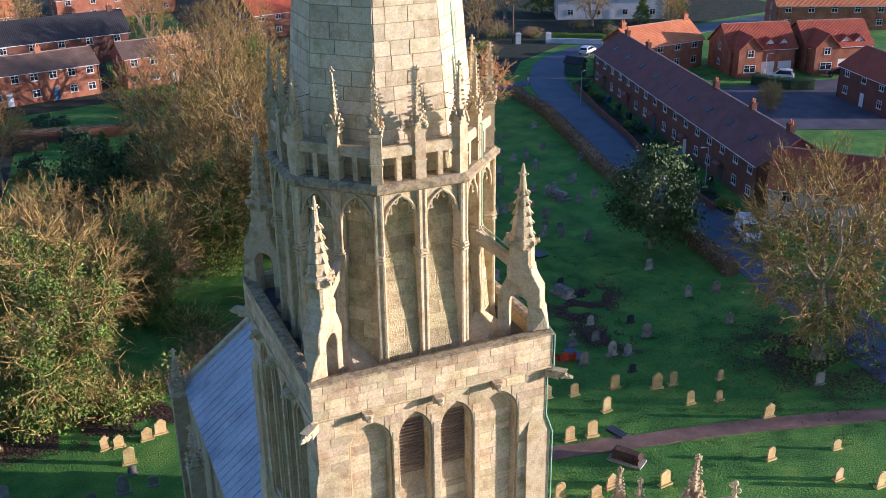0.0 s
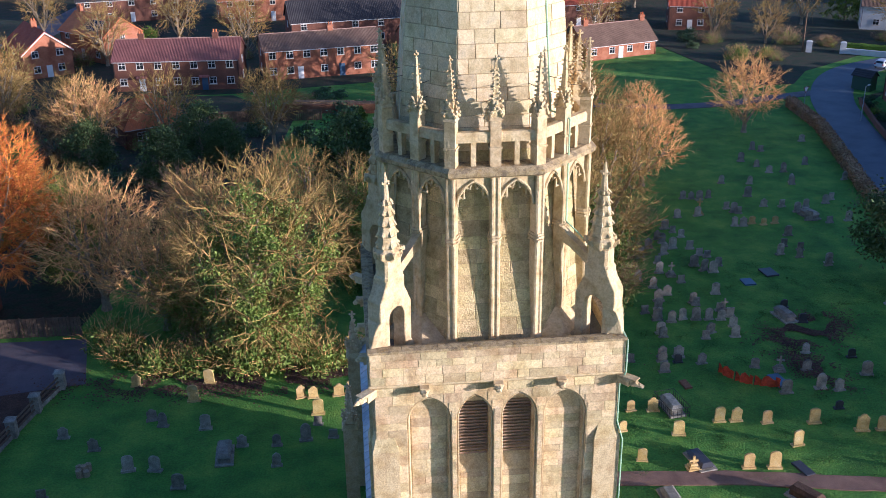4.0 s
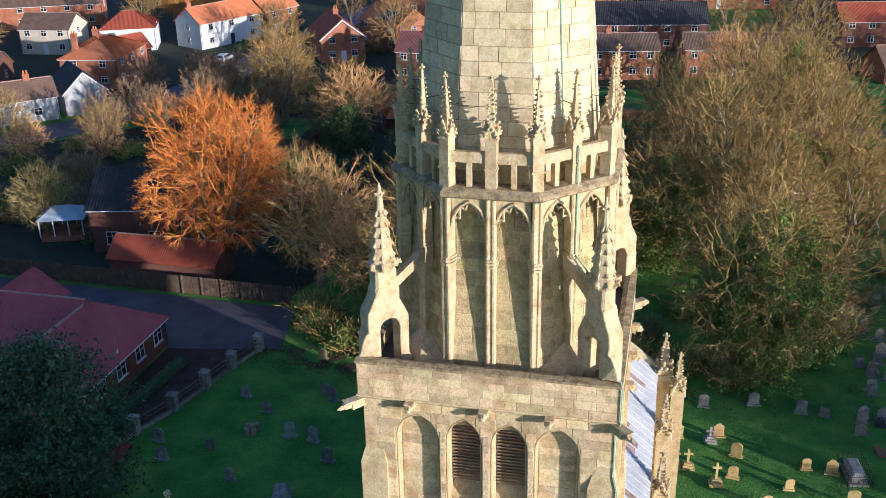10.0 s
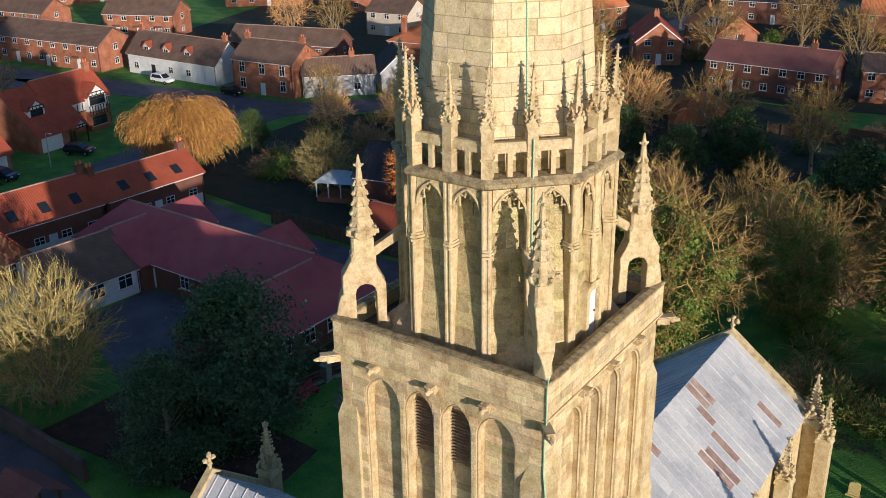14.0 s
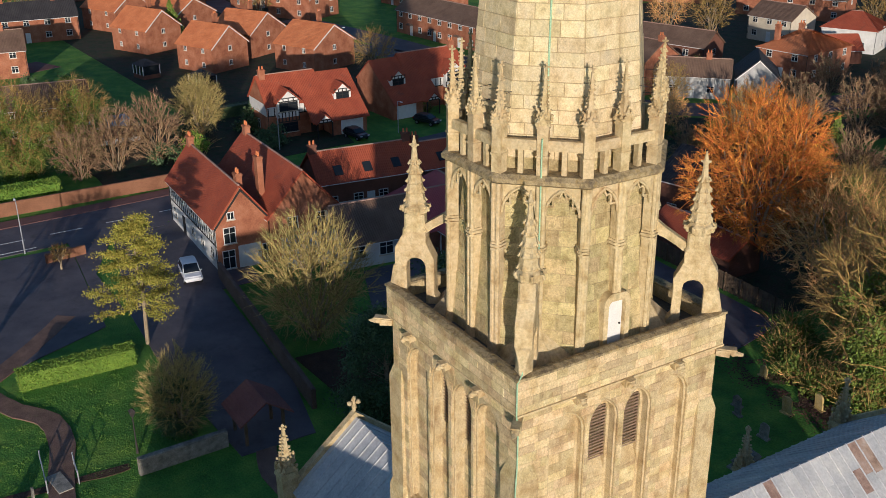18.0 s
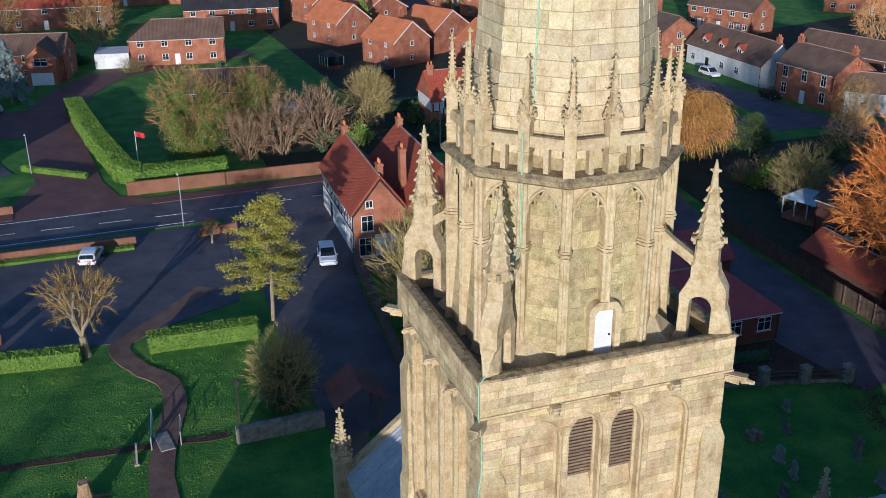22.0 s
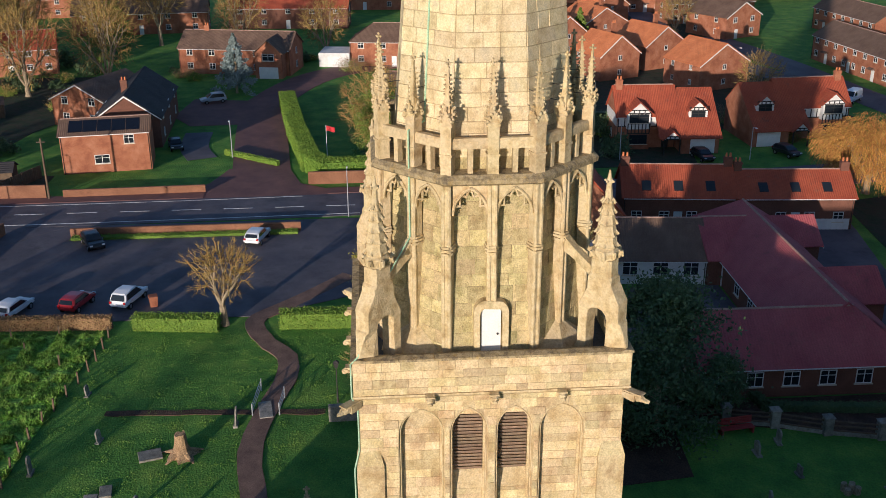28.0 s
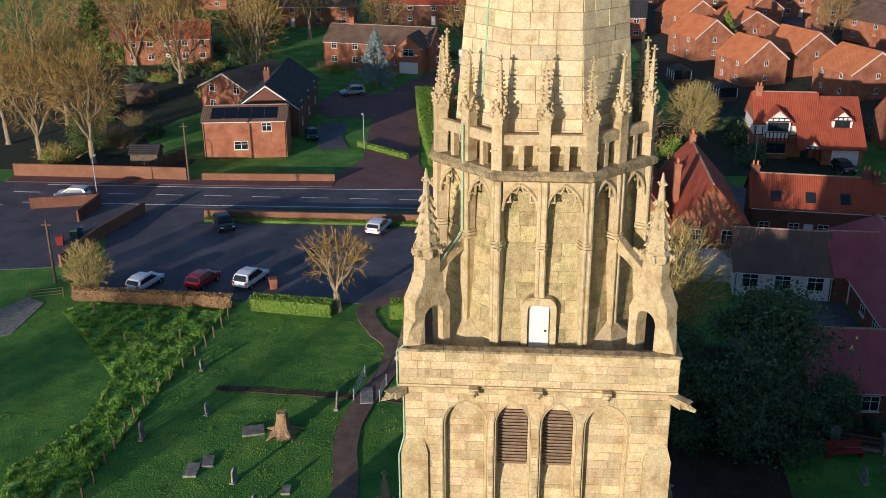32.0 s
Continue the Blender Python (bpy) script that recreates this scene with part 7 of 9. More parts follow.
plant(bare_tree("red_shrub", 18, 7.5, 7.5, TWIG_RED, "leafless shrubs with reddish twigs by the garden wall", category="shrub", tips=200, low=0.0, stems=6, trunk=0.2, twigs=6, twig_len=0.12, twig_w=0.036, rise=0.4), [(-101.5, 9.0, 0, 1.1), (-102.5, 14.5, 1.4, 1.15), (-100.0, 4.0, 2.2, 0.9), (-62.0, 70.0, 1.7, 0.8), (-66.0, 96.0, 0.2, 0.9), (-1.0, 60.0, 0.8, 0.9), (-22.0, 70.0, 0.5, 0.9), (-70.0, 118.0, 2.8, 0.9), (-61.5, 20.5, 2.0, 0.55), (-68.0, 84.0, 1.0, 0.8), (-72.0, 92.0, 2.0, 0.9), (-50.0, 100.0, 0.3, 1.0), (-46.0, 80.0, 1.0, 1.0), (-58.6, 105.3, 0.4, 1.2), (-61.0, 100.6, 2.4, 1.1), (-71.5, 99.5, 1.4, 0.9), (-77.0, 114.0, 0.9, 0.9), (-41.0, 95.0, 1.9, 1.0), (-64.0, 112.0, 2.9, 1.0), (-54.0, 116.0, 0.9, 1.0)])
plant(bare_tree("small_gnarled_tree", 19, 8.4, 6.8, TWIG_OLIVE, "small gnarled leafless tree at the car park edge", tips=240, low=0.3, trunk=0.3, bole=0.22, twigs=6, twig_w=0.018, loose=0.45), [(-51.7, -16.9, 0.4, 1.0), (-73.0, -4.0, 2.0, 0.35)])
# the last seven stand unseen beyond the lane, added to shade the churchyard
plant(leafy_tree("holly_tree", 21, 9.8, 8.6, HOLLY, "dense dark evergreen tree in the churchyard", n=9000, size=0.2), [(45.4, 48.6, 0, 1.0), (-35.5, 88.0, 1, 0.7), (1.0, 84.0, 2, 0.75), (-4.5, 77.0, 3, 0.95), (-26.0, 84.0, 1.5, 0.7), (-79.0, 66.0, 2, 0.55), (-99.0, -60.0, 1, 0.6), (-22.7, 92.6, 0.3, 0.75), (-19.5, 90.0, 1.3, 0.6)] + [(x, y, x, 1.0) for x, y in ((80, 4), (88, 2), (81, 10), (90, 16), (82, 22), (91, 30), (86, 36))])
plant(leafy_tree("yew_tree", 22, 11.0, 10.0, EVERGREEN, "broad black-green yew beside the hall", n=30000, size=0.15, trunk_h=0.03), [(-31.5, 16.5, 0, 1.0), (-38.5, -3.0, 1.5, 0.36), (-34.5, 22.5, 0.7, 0.35), (-32.6, 10.6, 2.4, 0.72), (-36.4, 14.2, 4.0, 0.45)])
plant(leafy_tree("golden_pine", 23, 11.6, 8.3, CONIFER, "golden-green pine with layered boughs", n=24000, size=0.085, shape="tiers"), [(-53.0, -1.3, 0, 1.0)])
plant(leafy_tree("blue_spruce", 24, 10.2, 7.6, SPRUCE, "blue-grey spruce on a front lawn", n=16000, size=0.17, shape="cone"), [(-144.2, -26.4, 0, 1.0)])
plant(leafy_tree("garden_conifer", 25, 9.0, 6.5, IVY, "green garden conifer among bare trees", n=8000, size=0.18, shape="cone"), [(-2.7, 83.4, 0, 1.0), (4.5, 78.0, 1, 0.75), (-55.0, 88.0, 2, 0.7), (-176, 40, 0, 1.0), (-160, -84, 1, 1.6), (-190, -58, 2, 1.6), (48, 182, 1, 1.2), (98, 168, 1, 1.3), (110, 147, 1, 0.7), (118, 146, 2, 0.8)])
# unseen wood to the sunward side, whose long shadows fall over the lawns
r_ = random.Random(8)
shade = [o for o in bpy.data.objects if o.parent is None and o.name.startswith("bare_tree")][:1][0]
for x, y, s in ((78, -78, 1.0), (96, -62, 1.1), (100, -36, 1.0), (58, -100, 1.0), (82, 0, 1.0), (90, 9, 1.1), (84, 16, 1.0), (94, 22, 1.15), (86, 28, 1.05), (100, 4, 1.15), (98, 36, 1.1), (106, 16, 1.2), (20, -73, 1.25), (32, -75, 1.35), (9, -78, 1.1), (38, -61, 1.2)):
    c = copy_thing(shade, at(x, y, 0, r_.uniform(0, 6), 1))
    c.scale = (s, s, s) if x > 50 else (s * 0.36, s * 0.36, s)


# ---- hedges, walls and fences ----
def hedge(pts, w, h, mat, label, n=380, size=0.085):
    """A clipped hedge: a leafy skin over a dark core, along a line."""
    r = random.Random(len(pts) + int(pts[0][0]))
    th = thing("hedge", label, "hedge")
    IV, IF = [], []
    bm = bmesh.new()
    for (x0, y0), (x1, y1) in zip(pts, pts[1:]):
        d = Vector((x1 - x0, y1 - y0, 0))
        L = d.length
        m = Matrix.Translation((x0, y0, 0)) @ Matrix.Rotation(math.atan2(d.y, d.x), 4, "Z")
        box(bm, -w * 0.2, L + w * 0.2, -w * 0.42, w * 0.42, 0, h * 0.93, m)
        for _ in range(int(n * L * (w + 2 * h) / 3)):
            u = r.uniform(-w * 0.3, L + w * 0.3)
            s = r.random() * (w + 2 * h)
            p = (u, -w / 2, s) if s < h else (u, w / 2, s - h) if s < 2 * h else (u, s - 2 * h - w / 2, h)
            q = m @ (Vector(p) + Vector((r.gauss(0, 0.05), r.gauss(0, 0.06), r.gauss(0, 0.05))))
            leaf(IV, IF, q, size, r)
    part("core", mesh("core", bm, mat), th)
    part("leaves", raw("leaves", IV, IF, mat), th)["kind"] = "stuff"


hedge([(-134.0, -17.0), (-115.0, -14.5), (-98.0, -11.5), (-94.6, -9.5), (-94.8, 0.0)], 2.4, 2.3, HEDGE, "tall clipped bright green garden hedge at the corner", 240, 0.12)
hedge([(-51.6, -24.5), (-50.8, -17.6)], 1.4, 1.3, HEDGE, "clipped green hedge at the car park edge")
hedge([(-50.9, -11.6), (-50.6, -3.4)], 1.5, 1.5, HEDGE, "clipped green hedge beside the path")
hedge([(-51.8, -27.0), (-52.6, -42.0)], 0.8, 1.15, BEECH, "brown leafless beech hedge behind parked cars", 420, 0.09)
hedge([(60.4, 107.5), (59.6, 96.0), (56.3, 82.0), (53.6, 71.0), (50.8, 52.0), (48.6, 40.0)], 1.3, 1.4, TWIG_RED, "long dark leafless hedge between churchyard and lane", 110, 0.13)
hedge([(85.6, 140.6), (93.6, 135.2)], 1.2, 1.5, HEDGE, "clipped hedge behind a white wall")
hedge([(98.0, 97.0), (101.0, 92.0), (104.0, 91.0)], 1.6, 1.6, EVERGREEN, "dark clipped hedge by the parking court")
hedge([(-100.0, -16.0), (-106.0, -23.5)], 0.6, 0.7, HEDGE, "low shrubs on the front lawn")
hedge([(-74.3, -36.0), (-74.3, -12.0)], 1.0, 0.35, HEDGE, "low green planting along the car park wall", 200)
hedge([(-42.5, 24.0), (-33.5, 25.5), (-32.5, 35.0)], 0.8, 0.6, EVERGREEN, "low dark planting round the hall")
hedge([(-118.0, 26.0), (-119.5, 44.0)], 1.4, 1.8, EVERGREEN, "dark hedge between gardens", 80)
hedge([(-12.0, 116.0), (4.0, 113.0)], 1.2, 1.5, TWIG_RED, "brown hedge at the end of a lawn", 80)


def thicket(x, y, w, h, leaf_mat, twig_mat, label, seed, leaves=1500, sticks=500, size=0.1):
    """A loose mound of leaves and arching stems."""
    r = random.Random(seed)
    IV, IF, TV, TF = [], [], [], []
    for _ in range(max(4, leaves // 55)):
        a, k = r.uniform(0, 6.28), r.random() ** 0.6
        c = Vector((math.cos(a) * k * w / 2, math.sin(a) * k * w / 2, h * (1 - k * k * 0.8) * r.uniform(0.25, 0.95)))
        s = r.uniform(0.25, 0.55)
        for _ in range(55):
            p = c + Vector((r.gauss(0, s), r.gauss(0, s), r.gauss(0, s * 0.7)))
            leaf(IV, IF, Vector((p.x, p.y, max(0.04, p.z))), size, r)
    for _ in range(sticks):
        a, k = r.uniform(0, 6.28), r.random() ** 0.7
        p = Vector((math.cos(a) * k * w * 0.4, math.sin(a) * k * w * 0.4, 0))
        d = Vector((math.cos(a) * k * 0.7 + r.gauss(0, 0.3), math.sin(a) * k * 0.7 + r.gauss(0, 0.3), 1)).normalized()
        for j in range(4):
            q = p + d * h * 0.36 * r.uniform(0.6, 1.1)
            twig(TV, TF, p, q + d * 0.1, 0.02, r)
            p, d = q, (d + Vector((r.gauss(0, 0.25), r.gauss(0, 0.25), -0.18))).normalized()
            if p.z < 0.1:
                break
    th = thing("bush", label, "bush", at(x, y))
    if leaves:
        part("foliage", raw("foliage", IV, IF, leaf_mat), th)["kind"] = "stuff"
    if sticks:
        part("twig_tangle", raw("twig_tangle", TV, TF, twig_mat), th)["kind"] = "stuff"
    return th


BRAMBLE = thicket(-20.0, 41.0, 4.2, 2.0, IVY, TWIG, "ivy and bramble mound along the churchyard edge", 31, 1700, 110, 0.12)
THORN = thicket(-1.5, 41.5, 3.6, 2.4, IVY, TWIG_RED, "tangled thorn bush with a few green leaves", 32, 700, 240)
LAUREL = thicket(-33.0, 84.0, 4.0, 3.2, EVERGREEN, TWIG, "dark evergreen garden shrub", 33, 1200, 0, 0.2)
GREEN_BUSH = thicket(-56.0, 82.0, 3.6, 2.6, HEDGE, TWIG, "bright green garden shrub", 34, 1000, 50, 0.18)
r_ = random.Random(77)


def scatter(th, spots, lo=0.7, hi=1.25):
    for x, y in spots:
        c = copy_thing(th, at(x, y, 0, r_.uniform(0, 6.28), 1))
        k = r_.uniform(lo, hi)
        c.scale = (k, k * r_.uniform(0.85, 1.15), k * r_.uniform(0.8, 1.2))


scatter(BRAMBLE, [(-23.0, 42.6), (-17.6, 40.6), (-15.2, 41.4), (-12.6, 40.2), (-10.0, 40.8), (-7.4, 40.0), (-5.0, 41.2), (-24.6, 45.0), (3.0, 42.4), (6.4, 41.6), (9.0, 43.0), (14.6, 44.6), (17.0, 47.0), (-14.0, 60.0), (-18.0, 62.0), (-22.0, 63.5), (-26.0, 65.0), (-30.0, 66.0), (20.0, 52.0), (8.0, 52.0), (0.0, 50.0)])
scatter(THORN, [(-8.6, 43.0), (-16.6, 43.2), (1.0, 44.0), (11.0, 41.0), (18.6, 49.6), (22.6, 57.0), (25.4, 64.0), (-28.0, 62.0), (4.6, 47.0)])


# front gardens of the terrace
scatter(LAUREL, [(72.6 - 13.6 * f, 108.0 - 56.0 * f) for f in (0.03, 0.17, 0.3, 0.45, 0.58, 0.72, 0.86)], 0.35, 0.6)
scatter(GREEN_BUSH, [(71.8 - 13.6 * f, 107.0 - 56.0 * f) for f in (0.09, 0.38, 0.66, 0.93)], 0.3, 0.5)
# gardens between the houses, on ground sheets far darker than the open grass
flat("garden_ground", [(-79, 52), (-62, 50), (-28, 49), (-24, 70), (-14, 92), (-12, 112), (-22, 126), (-60, 128), (-66, 110), (-70, 98), (-78, 90), (-84, 84), (-84, 70)], 0.02, GARDEN, "dark winter garden ground between the houses", "ground")
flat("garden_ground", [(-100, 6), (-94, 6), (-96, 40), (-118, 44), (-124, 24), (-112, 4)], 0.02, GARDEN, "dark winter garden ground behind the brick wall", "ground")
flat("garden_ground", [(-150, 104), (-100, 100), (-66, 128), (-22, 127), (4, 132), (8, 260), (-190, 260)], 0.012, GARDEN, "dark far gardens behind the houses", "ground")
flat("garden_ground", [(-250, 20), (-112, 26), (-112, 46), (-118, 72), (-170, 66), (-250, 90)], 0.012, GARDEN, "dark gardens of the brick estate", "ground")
LAWN = [(-58, 92), (-46, 94), (-45, 106), (-58, 106)]
flat("garden_lawn", LAWN, 0.03, GRASS, "small fenced back garden lawn", "lawn")
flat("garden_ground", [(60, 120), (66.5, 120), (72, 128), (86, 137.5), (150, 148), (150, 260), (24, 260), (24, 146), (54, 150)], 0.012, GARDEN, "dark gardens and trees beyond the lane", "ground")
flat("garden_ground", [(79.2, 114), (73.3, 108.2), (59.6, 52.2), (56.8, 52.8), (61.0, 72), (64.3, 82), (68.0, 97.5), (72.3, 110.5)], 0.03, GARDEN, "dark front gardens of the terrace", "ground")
flat("planting_bed", [(-35.1, 18.5), (-35.0, 38.4), (-27.6, 38.4), (-30.2, 28.4), (-32.6, 18.2)], 0.03, SOIL, "dark planting bed between hall and pier fence", "ground")
# bed under the yew: soil, with the tree's shade put into its dark colour
flat("planting_bed", [(-24.5, 9.5), (-25.5, 17.5), (-33.0, 18.0), (-35.4, 20.4), (-43.5, 15.6), (-44.0, 8.2)], 0.028, SOIL, "dark soil and yew shade in one flat tone", "ground")
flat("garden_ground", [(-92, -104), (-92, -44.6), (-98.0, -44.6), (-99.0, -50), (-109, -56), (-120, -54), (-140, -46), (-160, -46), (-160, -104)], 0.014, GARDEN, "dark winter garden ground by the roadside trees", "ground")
flat("house_drive", [(-122.5, -22.2), (-138.0, -23.2), (-140.0, -33.0), (-128.0, -34.5), (-122.0, -31.0)], 0.03, ASPHALT_RED, "reddish paved forecourt of a brick house", "drive")
flat("garden_paving", [(-50, 112), (-40, 113), (-40, 119), (-50, 118)], 0.035, GRAVEL, "paved patio behind a house", "paving")
for x, y, rad, n in [(-56, 82, 11, 12), (-66, 66, 10, 9), (-70, 80, 9, 9), (-50, 112, 10, 9), (-34, 118, 9, 8), (-28, 94, 10, 11), (-40, 76, 10, 12), (-54, 62, 7, 6), (-18, 104, 9, 9), (-8, 116, 9, 6), (-108, 14, 9, 8), (-106, 32, 9, 9), (8, 128, 8, 6), (24, 130, 8, 6), (-112, 60, 10, 8), (-50, 70, 8, 8), (-58, 118, 7, 6), (-140, -50, 9, 8), (-150, -64, 10, 9), (-168, -60, 10, 9)] + [(-160, -40, 7, 6), (-100, -62, 5, 6), (-108, -60, 6, 6), (-118, -64, 8, 8), (-165, -14, 9, 7), (-185, 4, 12, 8), (-150, 12, 8, 6), (-128, 72, 6, 5), (-172, 52, 6, 5), (-45, 150, 10, 5), (-70, 152, 9, 4), (-20, 150, 9, 4), (-100, 160, 9, 4), (-40, 172, 10, 4), (-146, 54, 5, 3), (-166, 46, 5, 3), (-192, 58, 6, 3), (-125, 100, 6, 4), (-105, 106, 6, 5), (80, 148, 7, 6), (96, 144, 6, 4), (66, 138, 5, 4), (60, 152, 8, 5), (84, 120, 3, 2)]:
    for _ in range(max(2, round(n * 0.68))):
        a, k = r_.uniform(0, 6.28), r_.random() ** 0.5 * rad
        kind = r_.choice((LAUREL, GREEN_BUSH, THORN, BRAMBLE, THORN, LAUREL))
        scatter(kind, [(x + math.cos(a) * k, y + math.sin(a) * k)], 0.5, 1.15)


def wall_run(name, pts, h, t, mat, label, cope=None):
    th = thing(name, label, "wall", kind="structure")
    for (x0, y0), (x1, y1) in zip(pts, pts[1:]):
        d = Vector((x1 - x0, y1 - y0, 0))
        m = Matrix.Translation((x0, y0, 0)) @ Matrix.Rotation(math.atan2(d.y, d.x), 4, "Z")
        bm = bmesh.new()
        box(bm, 0, d.length, -t / 2, t / 2, -0.05, h)
        part("brickwork", mesh("brickwork", bm, mat), th, m)
        n = max(1, int(d.length / 3))
        for i in range(n):
            bm = bmesh.new()
            a, b = d.length * i / n, d.length * (i + 1) / n
            frustum(bm, (a + b) / 2, 0, h, h + 0.09, (b - a) / 2 - 0.01, t / 2 + 0.05, (b - a) / 2 - 0.01, t / 2 - 0.02)
            part("coping", mesh("coping", bm, cope or mat), th, m)
    return th


wall_run("wall_road", [(-91.8, -11.5), (-91.8, 12.0), (-92.5, 24.0)], 1.5, 0.3, BRICK_WALL, "orange brick garden wall along the main road")
wall_run("wall_road", [(-89.0, -41.0), (-89.6, -24.0)], 0.9, 0.3, BRICK_WALL, "low orange brick wall along the main road")
wall_run("wall_road", [(-89.4, -66.0), (-89.0, -43.0)], 1.6, 0.3, BRICK_WALL, "brown brick garden wall")
wall_run("wall_park", [(-75.2, -36.5), (-75.2, -11.5)], 0.9, 0.3, BRICK_WALL, "low brick wall between car park and road")
wall_run("wall_park", [(-75.3, -5.0), (-75.8, -1.0)], 0.9, 0.3, BRICK_WALL, "short brick wall at the car park mouth")
wall_run("wall_lane", [(-62.6, 8.6), (-48.0, 7.4), (-36.0, 6.3)], 1.6, 0.35, BRICK_DULL, "old grey-brown brick wall along the church lane")
wall_run("wall_yard", [(-34.7, -7.2), (-34.9, -0.9)], 1.2, 0.4, GRAVE, "grey stone churchyard wall beside the lychgate", GRAVE)
wall_run("wall_house", [(-60.0, -46.8), (-68.0, -46.0), (-76.5, -44.0)], 1.3, 0.25, BRICK_WALL, "brick boundary wall by the car park entrance")
wall_run("wall_house", [(-73.0, -50.5), (-79.0, -50.3), (-77.0, -58.0)], 1.3, 0.25, BRICK_DARK, "brown brick wall round a garden")
wall_run("wall_white", [(84.0, 139.4), (92.4, 133.8), (96.0, 133.4)], 0.9, 0.3, RENDER_WHITE, "low white garden wall beyond the lane")
for x, y in ((78.5, 141.4), (83.9, 139.4)):
    bm = bmesh.new()
    box(bm, -0.5, 0.5, -0.3, 0.3, 0, 1.9)
    frustum(bm, 0, 0, 1.9, 2.15, 0.56, 0.36, 0.3, 0.12)
    tagged(new("gate_pier", mesh("gate_pier", bm, RENDER_WHITE)), "white painted gate pier at the end of a drive", "gate pier").matrix_world = at(x, y, 0, -0.4)
wall_run("wall_terrace", [(71.2, 107.6), (67.4, 95.0), (63.8, 81.0), (60.6, 71.0), (57.4, 54.0)], 0.8, 0.25, BRICK_DARK, "low brown brick wall before the terrace gardens")
wall_run("wall_garden", [(-14.0, 114.5), (2.0, 112.5)], 1.3, 0.3, BRICK_WALL, "brown brick garden wall")
# stone piers and rails round the hall garden
th = thing("pier_fence", "grey stone piers with timber rails round the hall garden", "fence")
piers = [(-27.2, 38.6), (-28.2, 35.4), (-29.0, 32.2), (-29.9, 28.6), (-31.2, 25.2), (-32.0, 21.8), (-32.3, 18.0)]
for x, y in piers:
    bm = bmesh.new()
    box(bm, x - 0.32, x + 0.32, y - 0.32, y + 0.32, 0, 1.45)
    frustum(bm, x, y, 1.45, 1.62, 0.4, 0.4, 0.15, 0.15)
    part("stone_pier", mesh("stone_pier", bm, GRAVE), th)
for a, b in zip(piers, piers[1:]):
    for z in (0.35, 0.75, 1.1):
        bm = bmesh.new()
        tube(bm, (*a, z), (*b, z), 0.075, 0.075, 5)
        part("rail", mesh("rail", bm, WOOD), th)
    d = Vector((b[0] - a[0], b[1] - a[1], 0))
    bm = bmesh.new()
    box(bm, 0.25, d.length - 0.25, -0.12, 0.12, 0, 0.3, Matrix.Translation((*a, 0)) @ Matrix.Rotation(math.atan2(d.y, d.x), 4, "Z"))
    part("plinth", mesh("plinth", bm, GRAVE), th)


def board_fence(a, b, h, label):
    th = thing("board_fence", label, "fence")
    d = Vector((b[0] - a[0], b[1] - a[1], 0))
    m = Matrix.Translation((*a, 0)) @ Matrix.Rotation(math.atan2(d.y, d.x), 4, "Z")
    n = int(d.length / 0.3)
    bm = bmesh.new()
    box(bm, 0, 0.27, -0.02, 0.02, 0.03, h)
    bd = mesh("board", bm, WOOD)
    for i in range(n):
        part("board", bd, th, m @ Matrix.Translation((i * d.length / n, 0.02 * (i % 2), 0)))
    bm = bmesh.new()
    box(bm, -0.06, 0.06, -0.1, 0.02, 0, h + 0.1)
    ps = mesh("post", bm, WOOD)
    for i in range(int(d.length / 2) + 1):
        part("post", ps, th, m @ Matrix.Translation((i * 2.0, -0.02, 0)))


board_fence((-58.5, 48.1), (-27.5, 47.2), 1.8, "tall weathered board fence behind the hall yard")
board_fence((-90.5, -49.0), (-97.5, -46.0), 1.7, "timber panel fence beside a garden")
board_fence((-62.0, 90.0), (-42.0, 91.0), 1.6, "timber fence between back gardens")
board_fence((-42.0, 91.0), (-40.0, 110.0), 1.6, "timber fence between back gardens")
board_fence((-24.0, 111.0), (-8.0, 110.0), 1.6, "weathered timber fence behind a lawn")
board_fence((-30.0, 70.0), (-12.0, 73.0), 1.6, "timber garden fence under the trees")
# stakes round the rough grass
stake_bm = bmesh.new()
frustum(stake_bm, 0, 0, -0.1, 1.05, 0.07, 0.07, 0.055, 0.055)
STAKE = mesh("stake", stake_bm, WOOD)
th = thing("stake_fence", "row of pale timber stakes across the rough grass", "fence")
a, b = Vector((-51.8, -26.8, 0)), Vector((-22.0, -28.9, 0))
for i in range(16):
    p = a.lerp(b, i / 15)
    part("stake", STAKE, th, Matrix.Translation((p.x + r_.uniform(-0.15, 0.15), p.y + 0.5 * math.sin(i * 0.5), 0)) @ Matrix.Rotation(r_.uniform(-0.08, 0.08), 4, "X"))
for x, y in ((-50.5, -31), (-50.3, -35), (-49.7, -39), (-47.5, -33), (-45.0, -29.5), (-44.0, -34)):
    tagged(new("tree_stake", STAKE), "single timber stake in rough grass", "stake").matrix_world = at(x, y, 0, 0.3)


